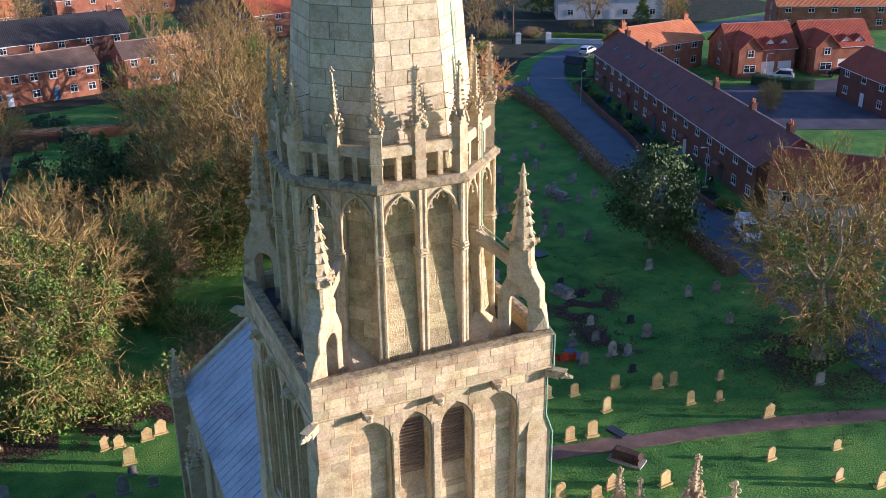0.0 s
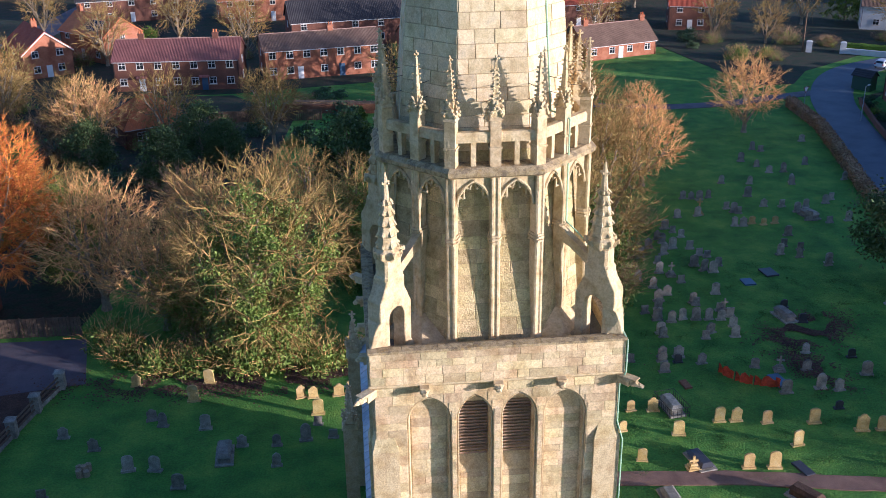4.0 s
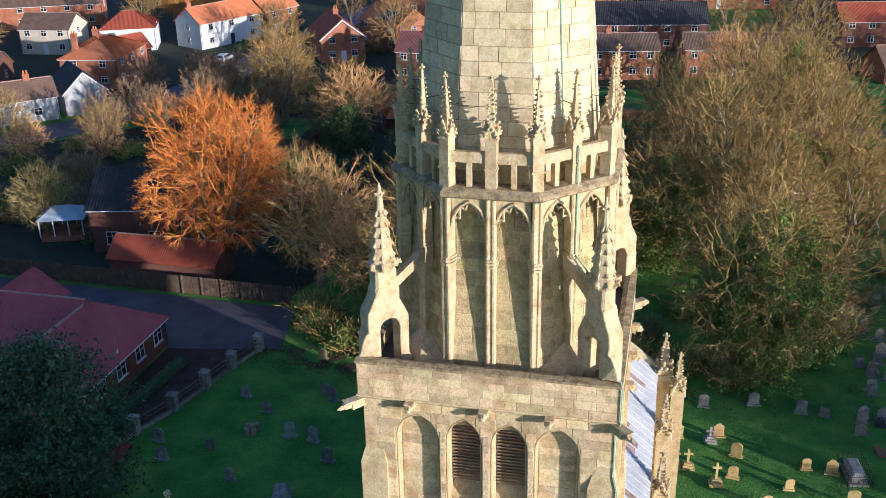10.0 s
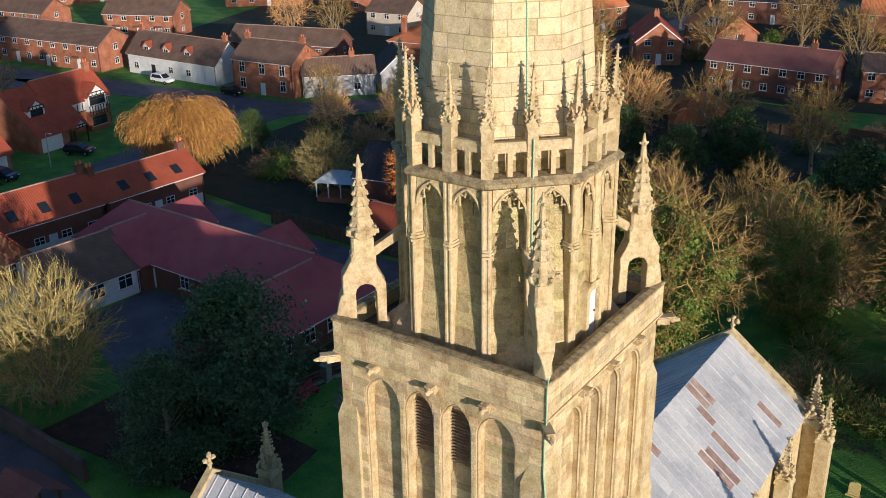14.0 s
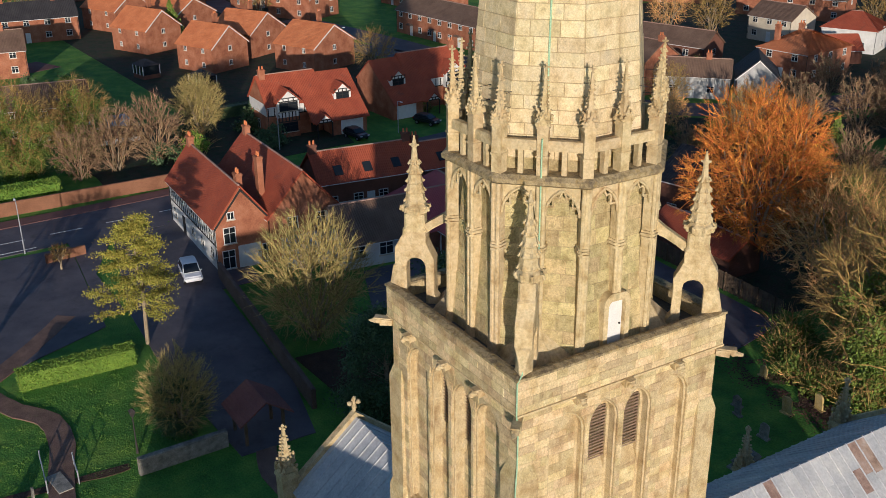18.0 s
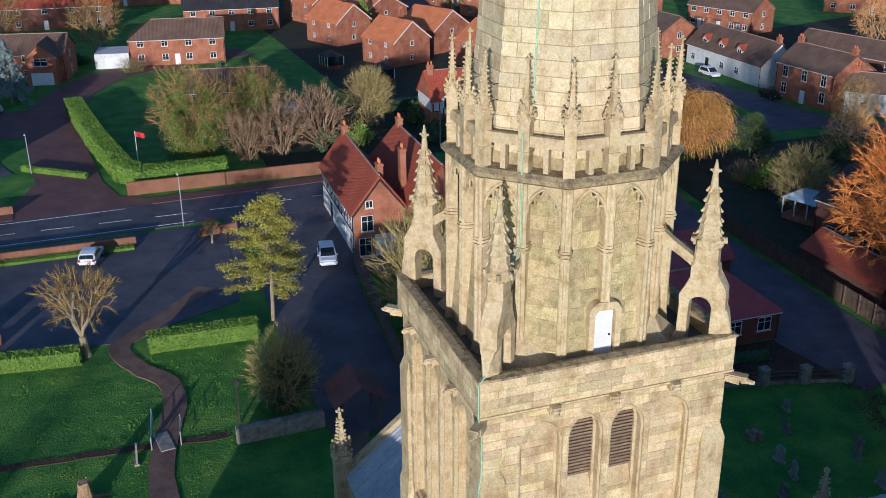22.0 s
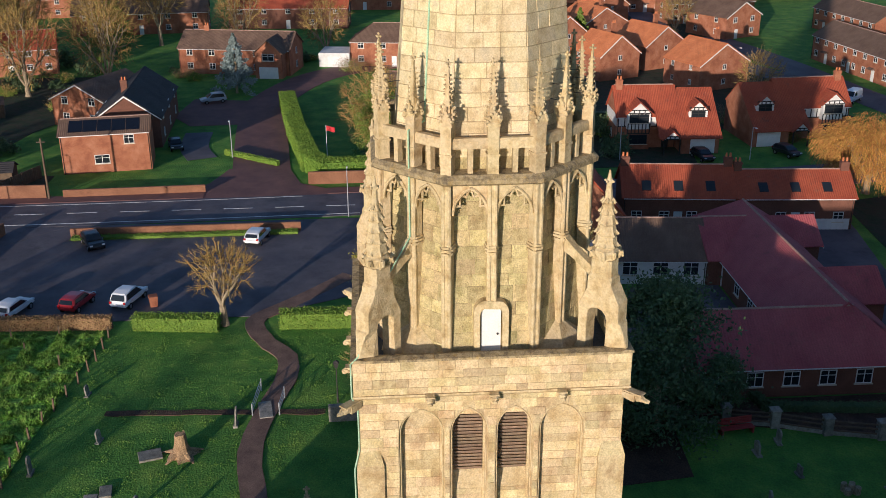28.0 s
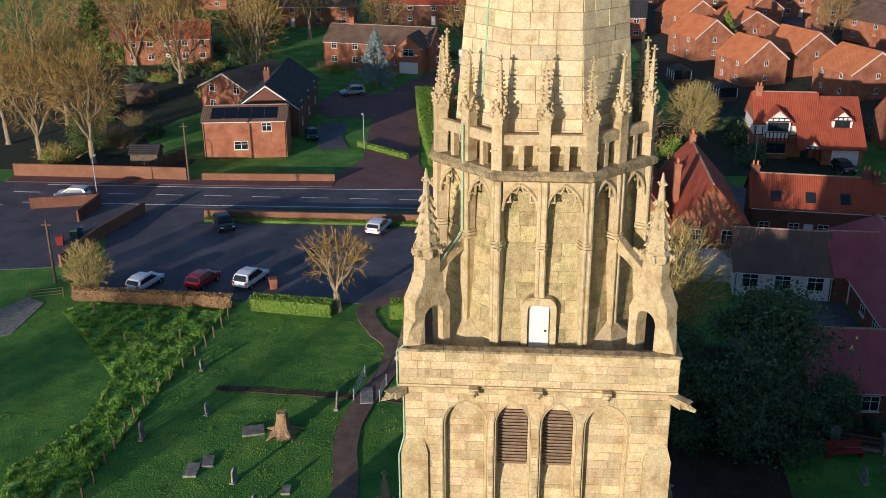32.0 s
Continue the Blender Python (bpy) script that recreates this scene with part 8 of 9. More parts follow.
# ---- rough grass and litter ----
def tufts(name, poly, n, mat, label, hgt, w, seed):
    r = random.Random(seed)
    xs, ys = [p[0] for p in poly], [p[1] for p in poly]
    V, F = [], []

    def inside(x, y):
        c = False
        for (x0, y0), (x1, y1) in zip(poly, poly[1:] + poly[:1]):
            if (y0 > y) != (y1 > y) and x < (x1 - x0) * (y - y0) / (y1 - y0) + x0:
                c = not c
        return c

    k = 0
    while k < n:
        x, y = r.uniform(min(xs), max(xs)), r.uniform(min(ys), max(ys))
        if not inside(x, y):
            continue
        k += 1
        big = 0.5 + noise.noise(Vector((x * 0.9, y * 0.9, seed))) * 1.1
        if big < 0.12:
            continue
        for _ in range(4):
            a = r.uniform(0, 6.28)
            d = Vector((math.cos(a), math.sin(a), 0))
            s = Vector((-d.y, d.x, 0)) * w * big
            p = Vector((x, y, 0)) + d * 0.05
            q = p + d * hgt * big * r.uniform(0.3, 0.9) + Vector((0, 0, hgt * big * r.uniform(0.5, 1.1)))
            o = len(V)
            V += [tuple(p - s), tuple(p + s), tuple(q)]
            F.append((o, o + 1, o + 2))
    return tagged(new(name, raw(name, V, F, mat)), label, "grass", kind="stuff")


ROUGH = [(-50.6, -27.2), (-23.0, -29.2), (-20.0, -33.5), (-25.0, -35.0), (-28.5, -33.2), (-33.0, -32.2), (-38.0, -32.8), (-43.0, -36.5), (-49.6, -42.0), (-51.4, -40.0)]
flat("rough_ground", ROUGH, 0.03, ROUGH_GRASS, "tussocky rough grass inside the stakes", "ground", height=0.1)
tufts("rough_grass", ROUGH, 19000, ROUGH_GRASS, "long tufted grass left unmown", 0.42, 0.1, 3)
tufts("lawn_grass", [(-51.0, -58.0), (-50.4, -42.0), (-50.4, -4.0), (-36.0, -2.0), (-17.0, -8.0), (-16.0, -58.0)], 80000, BLADE, "short lawn grass in uneven tufts", 0.09, 0.016, 5)
tufts("churchyard_grass", [(10.0, 24.0), (10.0, 40.0), (26.0, 60.0), (48.0, 46.0), (42.0, 14.0), (20.0, 14.0)], 45000, BLADE_SHADED, "short churchyard grass in uneven tufts", 0.1, 0.016, 6)


def litter(name, x, y, w, d, a, n, label):
    """Drifts of single fallen leaves, thick in the middle and ragged at the edge."""
    V, F = [], []
    m_ = Matrix.Rotation(a, 3, "Z")
    for _ in range(n):
        q = Vector((r_.gauss(0, w / 3), r_.gauss(0, d / 3), 0))
        if noise.noise(q * 0.55 + Vector((x, y, 2))) < -0.12:
            continue
        q = m_ @ q + Vector((x, y, r_.uniform(0.03, 0.1)))
        b_ = r_.uniform(0, 6.28)
        u, v = Vector((math.cos(b_), math.sin(b_), r_.uniform(-0.3, 0.3))) * 0.1, Vector((-math.sin(b_), math.cos(b_), r_.uniform(-0.3, 0.3))) * 0.07
        o = len(V)
        V += [tuple(q - u), tuple(q + v), tuple(q + u), tuple(q - v)]
        F.append((o, o + 1, o + 2, o + 3))
    tagged(new(name, raw(name, V, F, LITTER)), label, "leaf litter", kind="stuff")


litter("leaf_litter", 33.0, 40.5, 6.5, 3.4, 0.5, 5200, "dark brown fallen leaves between the graves")
litter("leaf_litter", 31.0, 34.5, 2.6, 5.0, 0.3, 1800, "dark brown fallen leaves between the graves")
litter("leaf_litter", -10.0, 38.4, 22.0, 3.6, 0.0, 15000, "brown fallen leaves under the ivy bank")
litter("leaf_litter", 45.0, 25.0, 11.0, 11.0, 0.0, 8000, "brown fallen leaves under the great bare tree")


# ---- churchyard stones ----
def headstone(kind, w, h, t, mat):
    bm = bmesh.new()
    if kind == "round":
        loop = [(-w / 2, 0)] + [(-w / 2 * math.cos(math.pi * i / 8), h - w * 0.32 + w * 0.32 * math.sin(math.pi * i / 8)) for i in range(9)] + [(w / 2, 0)]
    elif kind == "shouldered":
        loop = [(-w / 2, 0), (-w / 2, h * 0.8), (-w * 0.36, h * 0.84)] + [(-w * 0.3 * math.cos(math.pi * i / 6), h - w * 0.25 + w * 0.25 * math.sin(math.pi * i / 6)) for i in range(7)] + [(w * 0.36, h * 0.84), (w / 2, h * 0.8), (w / 2, 0)]
    elif kind == "gothic":
        loop = [(-w / 2, 0)] + arch_curve(0, w / 2, h * 0.68, h, 4) + [(w / 2, 0)]
    else:
        loop = [(-w / 2, 0), (-w / 2, h), (w / 2, h), (w / 2, 0)]
    loop = [(x, z - 0.08) for x, z in loop]
    sweep(bm, loop, -t / 2, t / 2)
    bmesh.ops.bevel(bm, geom=[e for e in bm.edges if e.is_boundary is False and len(e.link_faces) == 2 and e.calc_face_angle(0) > 1.2], offset=0.018, segments=1, affect="EDGES")
    box(bm, -w / 2 - 0.1, w / 2 + 0.1, -t / 2 - 0.12, t / 2 + 0.12, -0.08, 0.1)
    return mesh("headstone", bm, mat)


KINDS = [headstone("round", 0.72, 1.15, 0.13, GRAVE), headstone("round", 0.7, 1.25, 0.14, GRAVE_LIT), headstone("shouldered", 0.74, 1.1, 0.13, GRAVE), headstone("gothic", 0.66, 1.2, 0.13, GRAVE), headstone("shouldered", 0.74, 1.2, 0.13, GRAVE_LIT), headstone("square", 0.62, 0.85, 0.12, GRAVE), headstone("round", 0.62, 0.95, 0.11, GRAVE_LIT), headstone("round", 0.6, 0.85, 0.1, GRANITE)]
LABELS = ["weathered grey headstone with rounded top", "headstone with rounded top in a sunlit yellow tone", "grey shouldered headstone in grass", "grey pointed headstone in grass", "shouldered headstone in a sunlit yellow tone", "low square grey headstone", "small headstone in grass in a sunlit yellow tone", "small dark polished headstone"]
gr = random.Random(31)


def stones(spots, choice, group, face=0.0):
    for x, y in spots:
        k = gr.choice(choice)
        ob = tagged(new("headstone", KINDS[k]), LABELS[k], "headstone", group)
        s = gr.uniform(0.88, 1.12)
        ob.matrix_world = Matrix.Translation((x, y, 0)) @ Matrix.Rotation(face + gr.gauss(0, 0.12), 4, "Z") @ Matrix.Rotation(gr.gauss(0, 0.05), 4, "X") @ Matrix.Rotation(gr.gauss(0, 0.025), 4, "Y") @ Matrix.Diagonal((s, s, s * gr.uniform(0.9, 1.1), 1))


WEST = [(-29.1, 24.7), (-27.8, 22.7), (-25.4, 31.6), (-25.1, 24.6), (-22.9, 29.8), (-22.2, 21.5), (-20.1, 27.1), (-19.5, 33.2), (-18.6, 32.3), (-18.3, 26.9), (-16.5, 24.8), (-15.5, 31.6), (-12.7, 29.1), (-10.3, 28.9), (-10.2, 26.5), (-8.3, 29.3), (-7.5, 31.2), (-6.4, 29.4)]
stones(WEST, (0, 2, 3, 5, 0, 2), "headstones in the shaded churchyard")
stones([(-16.8, 35.5), (-15.9, 37.9), (-7.9, 34.9), (-8.8, 35.0), (-6.0, 35.0), (-5.0, 35.4), (-7.5, 32.6), (-21.5, 38.2)], (1, 4), "sunlit headstones at the churchyard edge")
PATHSIDE = [(14.3, 24.2), (13.9, 27.8), (17.7, 26.9), (19.4, 16.3), (17.3, 17.3), (20.8, 16.8), (21.1, 28.2), (21.1, 22.6), (22.3, 28.1), (22.8, 22.4), (24.2, 15.6), (24.4, 27.6), (25.4, 24.7), (27.7, 27.2), (30.6, 25.9), (32.0, 25.8), (31.6, 23.0), (33.8, 22.5), (35.6, 19.2), (35.8, 25.0), (32.3, 15.0), (34.8, 11.4), (36.7, 9.7), (37.2, 14.1), (15.2, 30.3), (16.8, 30.1), (10.4, 28.4), (10.7, 30.9), (9.6, 33.1), (6.8, 32.5), (12.4, 25.6)]
stones(PATHSIDE, (1, 4, 6, 1), "sandstone headstones along the path")
MIDDLE = [(8.6, 36.9), (12.2, 37.9), (15.5, 37.4), (17.1, 37.3), (19.3, 35.4), (19.6, 37.0), (20.8, 36.7), (20.9, 40.9), (21.3, 43.9), (22.4, 43.4), (22.6, 36.3), (24.3, 40.2), (24.3, 53.3), (25.5, 46.3), (25.7, 51.0), (26.5, 35.2), (26.5, 61.2), (27.3, 42.0), (27.4, 31.3), (28.0, 48.3), (30.2, 31.6), (30.3, 28.8), (30.3, 34.3), (30.4, 54.2), (31.4, 36.9), (31.5, 31.2), (32.9, 44.8), (33.4, 42.0), (34.6, 33.1), (34.7, 35.8), (42.2, 21.2), (42.3, 38.0), (42.4, 44.4), (42.4, 32.3), (45.0, 37.6)]
stones(MIDDLE, (0, 2, 3, 5, 7, 0), "grey headstones in the churchyard")
FAR = [(30.4, 66.8), (32.7, 67.0), (36.5, 63.6), (36.5, 68.6), (37.3, 56.0), (38.5, 57.9), (38.9, 55.1), (41.1, 53.5), (43.9, 64.2), (45.3, 68.1), (45.8, 63.3), (45.8, 79.5), (46.8, 75.2), (47.2, 88.4), (47.6, 79.5), (47.9, 68.8), (48.0, 87.6), (48.0, 63.6), (49.0, 69.8), (51.3, 81.8), (53.5, 75.9), (54.9, 90.9), (22.5, 47.5), (23.6, 48.6), (22.8, 50.2), (24.8, 55.5), (23.5, 57.0), (26.0, 57.5), (25.0, 59.2), (21.8, 51.8), (27.2, 45.0), (22.0, 46.0), (40.2, 72.0), (42.0, 76.0), (44.0, 84.0), (40.0, 60.5)]
stones(FAR, (0, 2, 3, 0, 5), "grey headstones in the far churchyard")
CLOSE = [(32.8, 72.3), (33.7, 72.1), (34.5, 71.7), (35.7, 72.2), (36.9, 67.5), (37.3, 67.1), (28.1, 63.9), (28.6, 62.8), (29.1, 61.5), (26.7, 60.3), (27.3, 58.8), (29.0, 58.5), (29.4, 56.8), (30.0, 56.3), (28.1, 54.5), (28.7, 53.4), (29.4, 52.8), (20.6, 45.3), (21.5, 44.6), (23.5, 43.8), (24.6, 43.6), (25.7, 43.5), (26.7, 43.3), (27.7, 43.8), (25.4, 46.8), (20.9, 41.6), (25.0, 41.1), (26.8, 40.2), (19.8, 37.7), (21.1, 37.5), (43.7, 66.7), (42.7, 68.4), (40.8, 68.8), (39.7, 56.8), (40.8, 52.9), (45.2, 81.9), (47.0, 76.0), (38.8, 76.6), (35.6, 63.7)]
stones(CLOSE, (0, 2, 3, 5, 0), "grey headstones in the far churchyard")
stones([(37.6, 64.1), (38.7, 63.6), (40.0, 63.8)], (1, 6), "sunlit headstones among grey ones")


def cross_stone(x, y, h, label, mat):
    bm = bmesh.new()
    for i, s in enumerate((0.45, 0.34, 0.24)):
        box(bm, -s, s, -s * 0.8, s * 0.8, i * 0.16 - 0.05, (i + 1) * 0.16)
    box(bm, -0.075, 0.075, -0.06, 0.06, 0.48, h)
    box(bm, -0.3, 0.3, -0.058, 0.058, h - 0.42, h - 0.28)
    ob = tagged(new("grave_cross", mesh("grave_cross", bm, mat)), label, "grave cross")
    ob.matrix_world = at(x, y, 0, gr.gauss(0, 0.1))


for x, y, h, mat in ((6.7, 28.8, 1.5, GRAVE_LIT), (7.5, 28.9, 1.5, GRAVE_LIT), (9.0, 32.4, 1.2, GRAVE), (9.3, 27.4, 1.7, GRAVE_LIT), (27.4, 44.5, 1.4, GRAVE), (28.2, 34.5, 1.3, GRAVE), (33.0, 67.4, 1.8, GRAVE_LIT), (25.2, 52.5, 1.4, GRAVE), (17.4, 22.9, 1.0, GRAVE_LIT)):
    cross_stone(x, y, h, "stone grave cross on a stepped base", mat)


def chest_tomb(x, y, a, mat, label, railed=False, kerb=False):
    th = thing("chest_tomb", label, "tomb", at(x, y, 0, a))
    bm = bmesh.new()
    box(bm, -0.42, 0.42, -0.95, 0.95, 0.12, 0.55 if not kerb else 0.3)
    part("chest", mesh("chest", bm, mat), th)
    bm = bmesh.new()
    frustum(bm, 0, 0, 0.55 if not kerb else 0.3, 0.8 if not kerb else 0.5, 0.5, 1.05, 0.3, 0.85)
    part("lid", mesh("lid", bm, mat), th)
    bm = bmesh.new()
    box(bm, -0.62, 0.62, -1.2, 1.2, -0.05, 0.12)
    part("plinth", mesh("plinth", bm, GRAVE), th)
    if railed:
        for i in range(9):
            for sx in (-0.8, 0.8):
                bm = bmesh.new()
                tube(bm, (sx, -1.3 + i * 0.325, 0), (sx, -1.3 + i * 0.325, 0.95), 0.022, 0.012, 5)
                part("railing_bar", mesh("railing_bar", bm, IRON), th)
        for i in range(6):
            for sy in (-1.3, 1.3):
                bm = bmesh.new()
                tube(bm, (-0.8 + i * 0.32, sy, 0), (-0.8 + i * 0.32, sy, 0.95), 0.022, 0.012, 5)
                part("railing_bar", mesh("railing_bar", bm, IRON), th)
        for z in (0.3, 0.8):
            for a0, b0 in (((-0.8, -1.3), (0.8, -1.3)), ((0.8, -1.3), (0.8, 1.3)), ((0.8, 1.3), (-0.8, 1.3)), ((-0.8, 1.3), (-0.8, -1.3))):
                bm = bmesh.new()
                tube(bm, (*a0, z), (*b0, z), 0.02, 0.02, 5)
                part("railing", mesh("railing", bm, IRON), th)


chest_tomb(-13.8, 28.0, 0.05, GRAVE, "long grey chest tomb in grass")
chest_tomb(18.1, 23.6, 0.2, GRANITE, "polished dark coped tomb on pale base", kerb=True)
chest_tomb(18.2, 30.2, 0.15, GRAVE, "grey tomb inside rusty iron railings", railed=True)
chest_tomb(23.4, 18.9, 0.6, SOIL, "dark mossy chest tomb beside the path")
chest_tomb(44.4, 65.2, 0.3, GRAVE, "dark grey chest tomb among graves")
chest_tomb(32.2, 43.0, 0.2, GRAVE, "pale tomb among shrubs")
chest_tomb(15.0, 19.8, 0.1, GRAVE, "flat grey ledger tomb", kerb=True)
chest_tomb(-18.0, 20.0, 0.3, GRAVE, "grey chest tomb in deep shade")
for x, y, w, d, mat, lab in ((24.6, 22.0, 0.7, 1.6, GRANITE, "dark flat grave slab in grass"), (-31.0, -19.5, 1.3, 1.6, GRAVE, "pale stone slab beside the carved stump"), (-25.8, -22.4, 1.6, 0.9, GRAVE, "flat grave slab in grass"), (-26.9, -21.6, 1.3, 0.8, GRAVE, "flat grave slab in grass"), (-24.0, -15.5, 1.0, 0.6, GRAVE, "flat grave slab in grass"), (-36.5, -12.0, 2.4, 1.0, GRAVE, "stone slab bridge where the path crosses the ditch"), (20.3, 33.3, 0.6, 1.2, BRICK_WALL, "small reddish grave kerb"), (27.5, 33.0, 1.0, 1.8, DOOR_BLUE, "blue cloth over a grave"), (34.5, 52.0, 1.3, 1.7, GRANITE, "dark flat ledger stone"), (31.8, 50.2, 1.1, 1.3, DOOR_BLUE, "grave with blue chippings")):
    bm = bmesh.new()
    box(bm, -w / 2, w / 2, -d / 2, d / 2, -0.05, 0.13)
    bmesh.ops.bevel(bm, geom=bm.edges[:], offset=0.02, segments=1, affect="EDGES")
    tagged(new("grave_slab", mesh("grave_slab", bm, mat)), lab, "grave slab").matrix_world = at(x, y, 0, gr.uniform(-0.2, 0.3))
for (x, y, a, h) in ((-24.8, -19.2, 1.3, 1.0), (-29.5, -27.2, 1.5, 1.3), (-33.2, -23.5, 1.3, 0.9), (-34.6, -14.0, 1.5, 1.5), (-22.0, -17.0, 1.3, 0.9), (-40.0, -26.0, 1.4, 0.8)):
    ob = tagged(new("headstone", KINDS[0]), "leaning grey headstone seen edge-on in grass", "headstone", "headstones on the sunny lawn")
    ob.matrix_world = Matrix.Translation((x, y, 0)) @ Matrix.Rotation(a - 1.5, 4, "Z") @ Matrix.Rotation(gr.gauss(0, 0.1), 4, "X") @ Matrix.Diagonal((0.9, 0.9, h, 1))

# red netting barrier beside a grave
NET = material("orange_red_netting", [(0.42, 0.05, 0.02), (0.55, 0.09, 0.03)], 3, 0.8, 0.4, 30, fine=0.3)
th = thing("barrier_netting", "slumped orange-red barrier netting round a grave", "barrier")
pts = [(23.4, 34.8), (24.2, 33.4), (25.4, 32.6), (27.3, 32.0)]
for p, q in zip(pts, pts[1:]):
    d = Vector((q[0] - p[0], q[1] - p[1], 0))
    n = 8
    V, F = [], []
    for i in range(n + 1):
        for j, z in enumerate((0.02, 0.4, 0.75)):
            c = Vector((*p, 0)) + d * i / n
            V.append((c.x + 0.12 * math.sin(i * 1.3 + j), c.y + 0.15 * math.cos(i * 1.7) * j, z + 0.06 * math.sin(i * 2.1)))
    for i in range(n):
        for j in range(2):
            a = i * 3 + j
            F.append((a, a + 3, a + 4, a + 1))
    part("net", raw("net", V, F, NET), th)
    bm = bmesh.new()
    tube(bm, (*p, 0), (*p, 0.9), 0.02, 0.02, 5)
    part("stake", mesh("stake", bm, IRON), th)

# carved tree stump on the lawn
STUMP_WOOD = material("pale_stump_wood", [(0.24, 0.15, 0.08), (0.42, 0.29, 0.16)], 2.5, 0.9, 0.8, 14, fine=0.4, bump_dist=0.05)
th = thing("tree_stump", "pale weathered tree stump with flaring roots on the lawn", "tree stump", at(-31.0, -17.3, 0, 0.4) @ Matrix.Diagonal((1.12, 1.12, 0.74, 1)))
bm = bmesh.new()
rings = []
sr = random.Random(5)
for z, r0 in ((-0.05, 0.95), (0.25, 0.7), (0.6, 0.5), (1.1, 0.42), (1.7, 0.38), (2.15, 0.34)):
    rings.append([bm.verts.new((r0 * (1 + 0.35 * math.sin(i * 2.51) * max(0, 0.8 - z) + sr.uniform(-0.08, 0.08)) * math.cos(i * math.pi / 7), r0 * (1 + 0.35 * math.sin(i * 2.51) * max(0, 0.8 - z) + sr.uniform(-0.08, 0.08)) * math.sin(i * math.pi / 7), z + (sr.uniform(-0.15, 0.3) if z > 2 else 0))) for i in range(14)])
for a, b in zip(rings, rings[1:]):
    for i in range(14):
        bm.faces.new((a[i], a[(i + 1) % 14], b[(i + 1) % 14], b[i]))
bm.faces.new(rings[-1])
part("trunk", mesh("trunk", bm, STUMP_WOOD), th)
for a in (0.3, 1.6, 2.7, 4.0, 5.2):
    bm = bmesh.new()
    tube(bm, (0.5 * math.cos(a), 0.5 * math.sin(a), 0.35), (1.35 * math.cos(a), 1.35 * math.sin(a), -0.05), 0.2, 0.07, 7)
    part("root", mesh("root", bm, STUMP_WOOD), th)
th = thing("tree_stump", "cut grey stump of several stems in dark grass", "tree stump", at(-23.0, 27.2, 0, 0))
for a, d, h in ((0, 0, 0.6), (1, 0.35, 0.5), (2.6, 0.38, 0.45), (4.2, 0.4, 0.55), (5.3, 0.36, 0.4)):
    bm = bmesh.new()
    tube(bm, (d * math.cos(a), d * math.sin(a), -0.05), (d * 1.2 * math.cos(a), d * 1.2 * math.sin(a), h), 0.26, 0.2, 9)
    part("stem", mesh("stem", bm, BARK), th)


# ---- vehicles ----
TYRE = material("tyre_rubber", [(0.012, 0.012, 0.012), (0.02, 0.02, 0.02)], 8, 0.9, 0.2, 40)
RIM = material("alloy_rim", [(0.3, 0.3, 0.31), (0.42, 0.42, 0.43)], 8, 0.35, 0.05, 40, metal=0.8)
LAMP_RED, LAMP_WHITE = paint("tail_lamp_red", (0.4, 0.01, 0.01), 0.2), paint("head_lamp_glass", (0.7, 0.72, 0.75), 0.1)


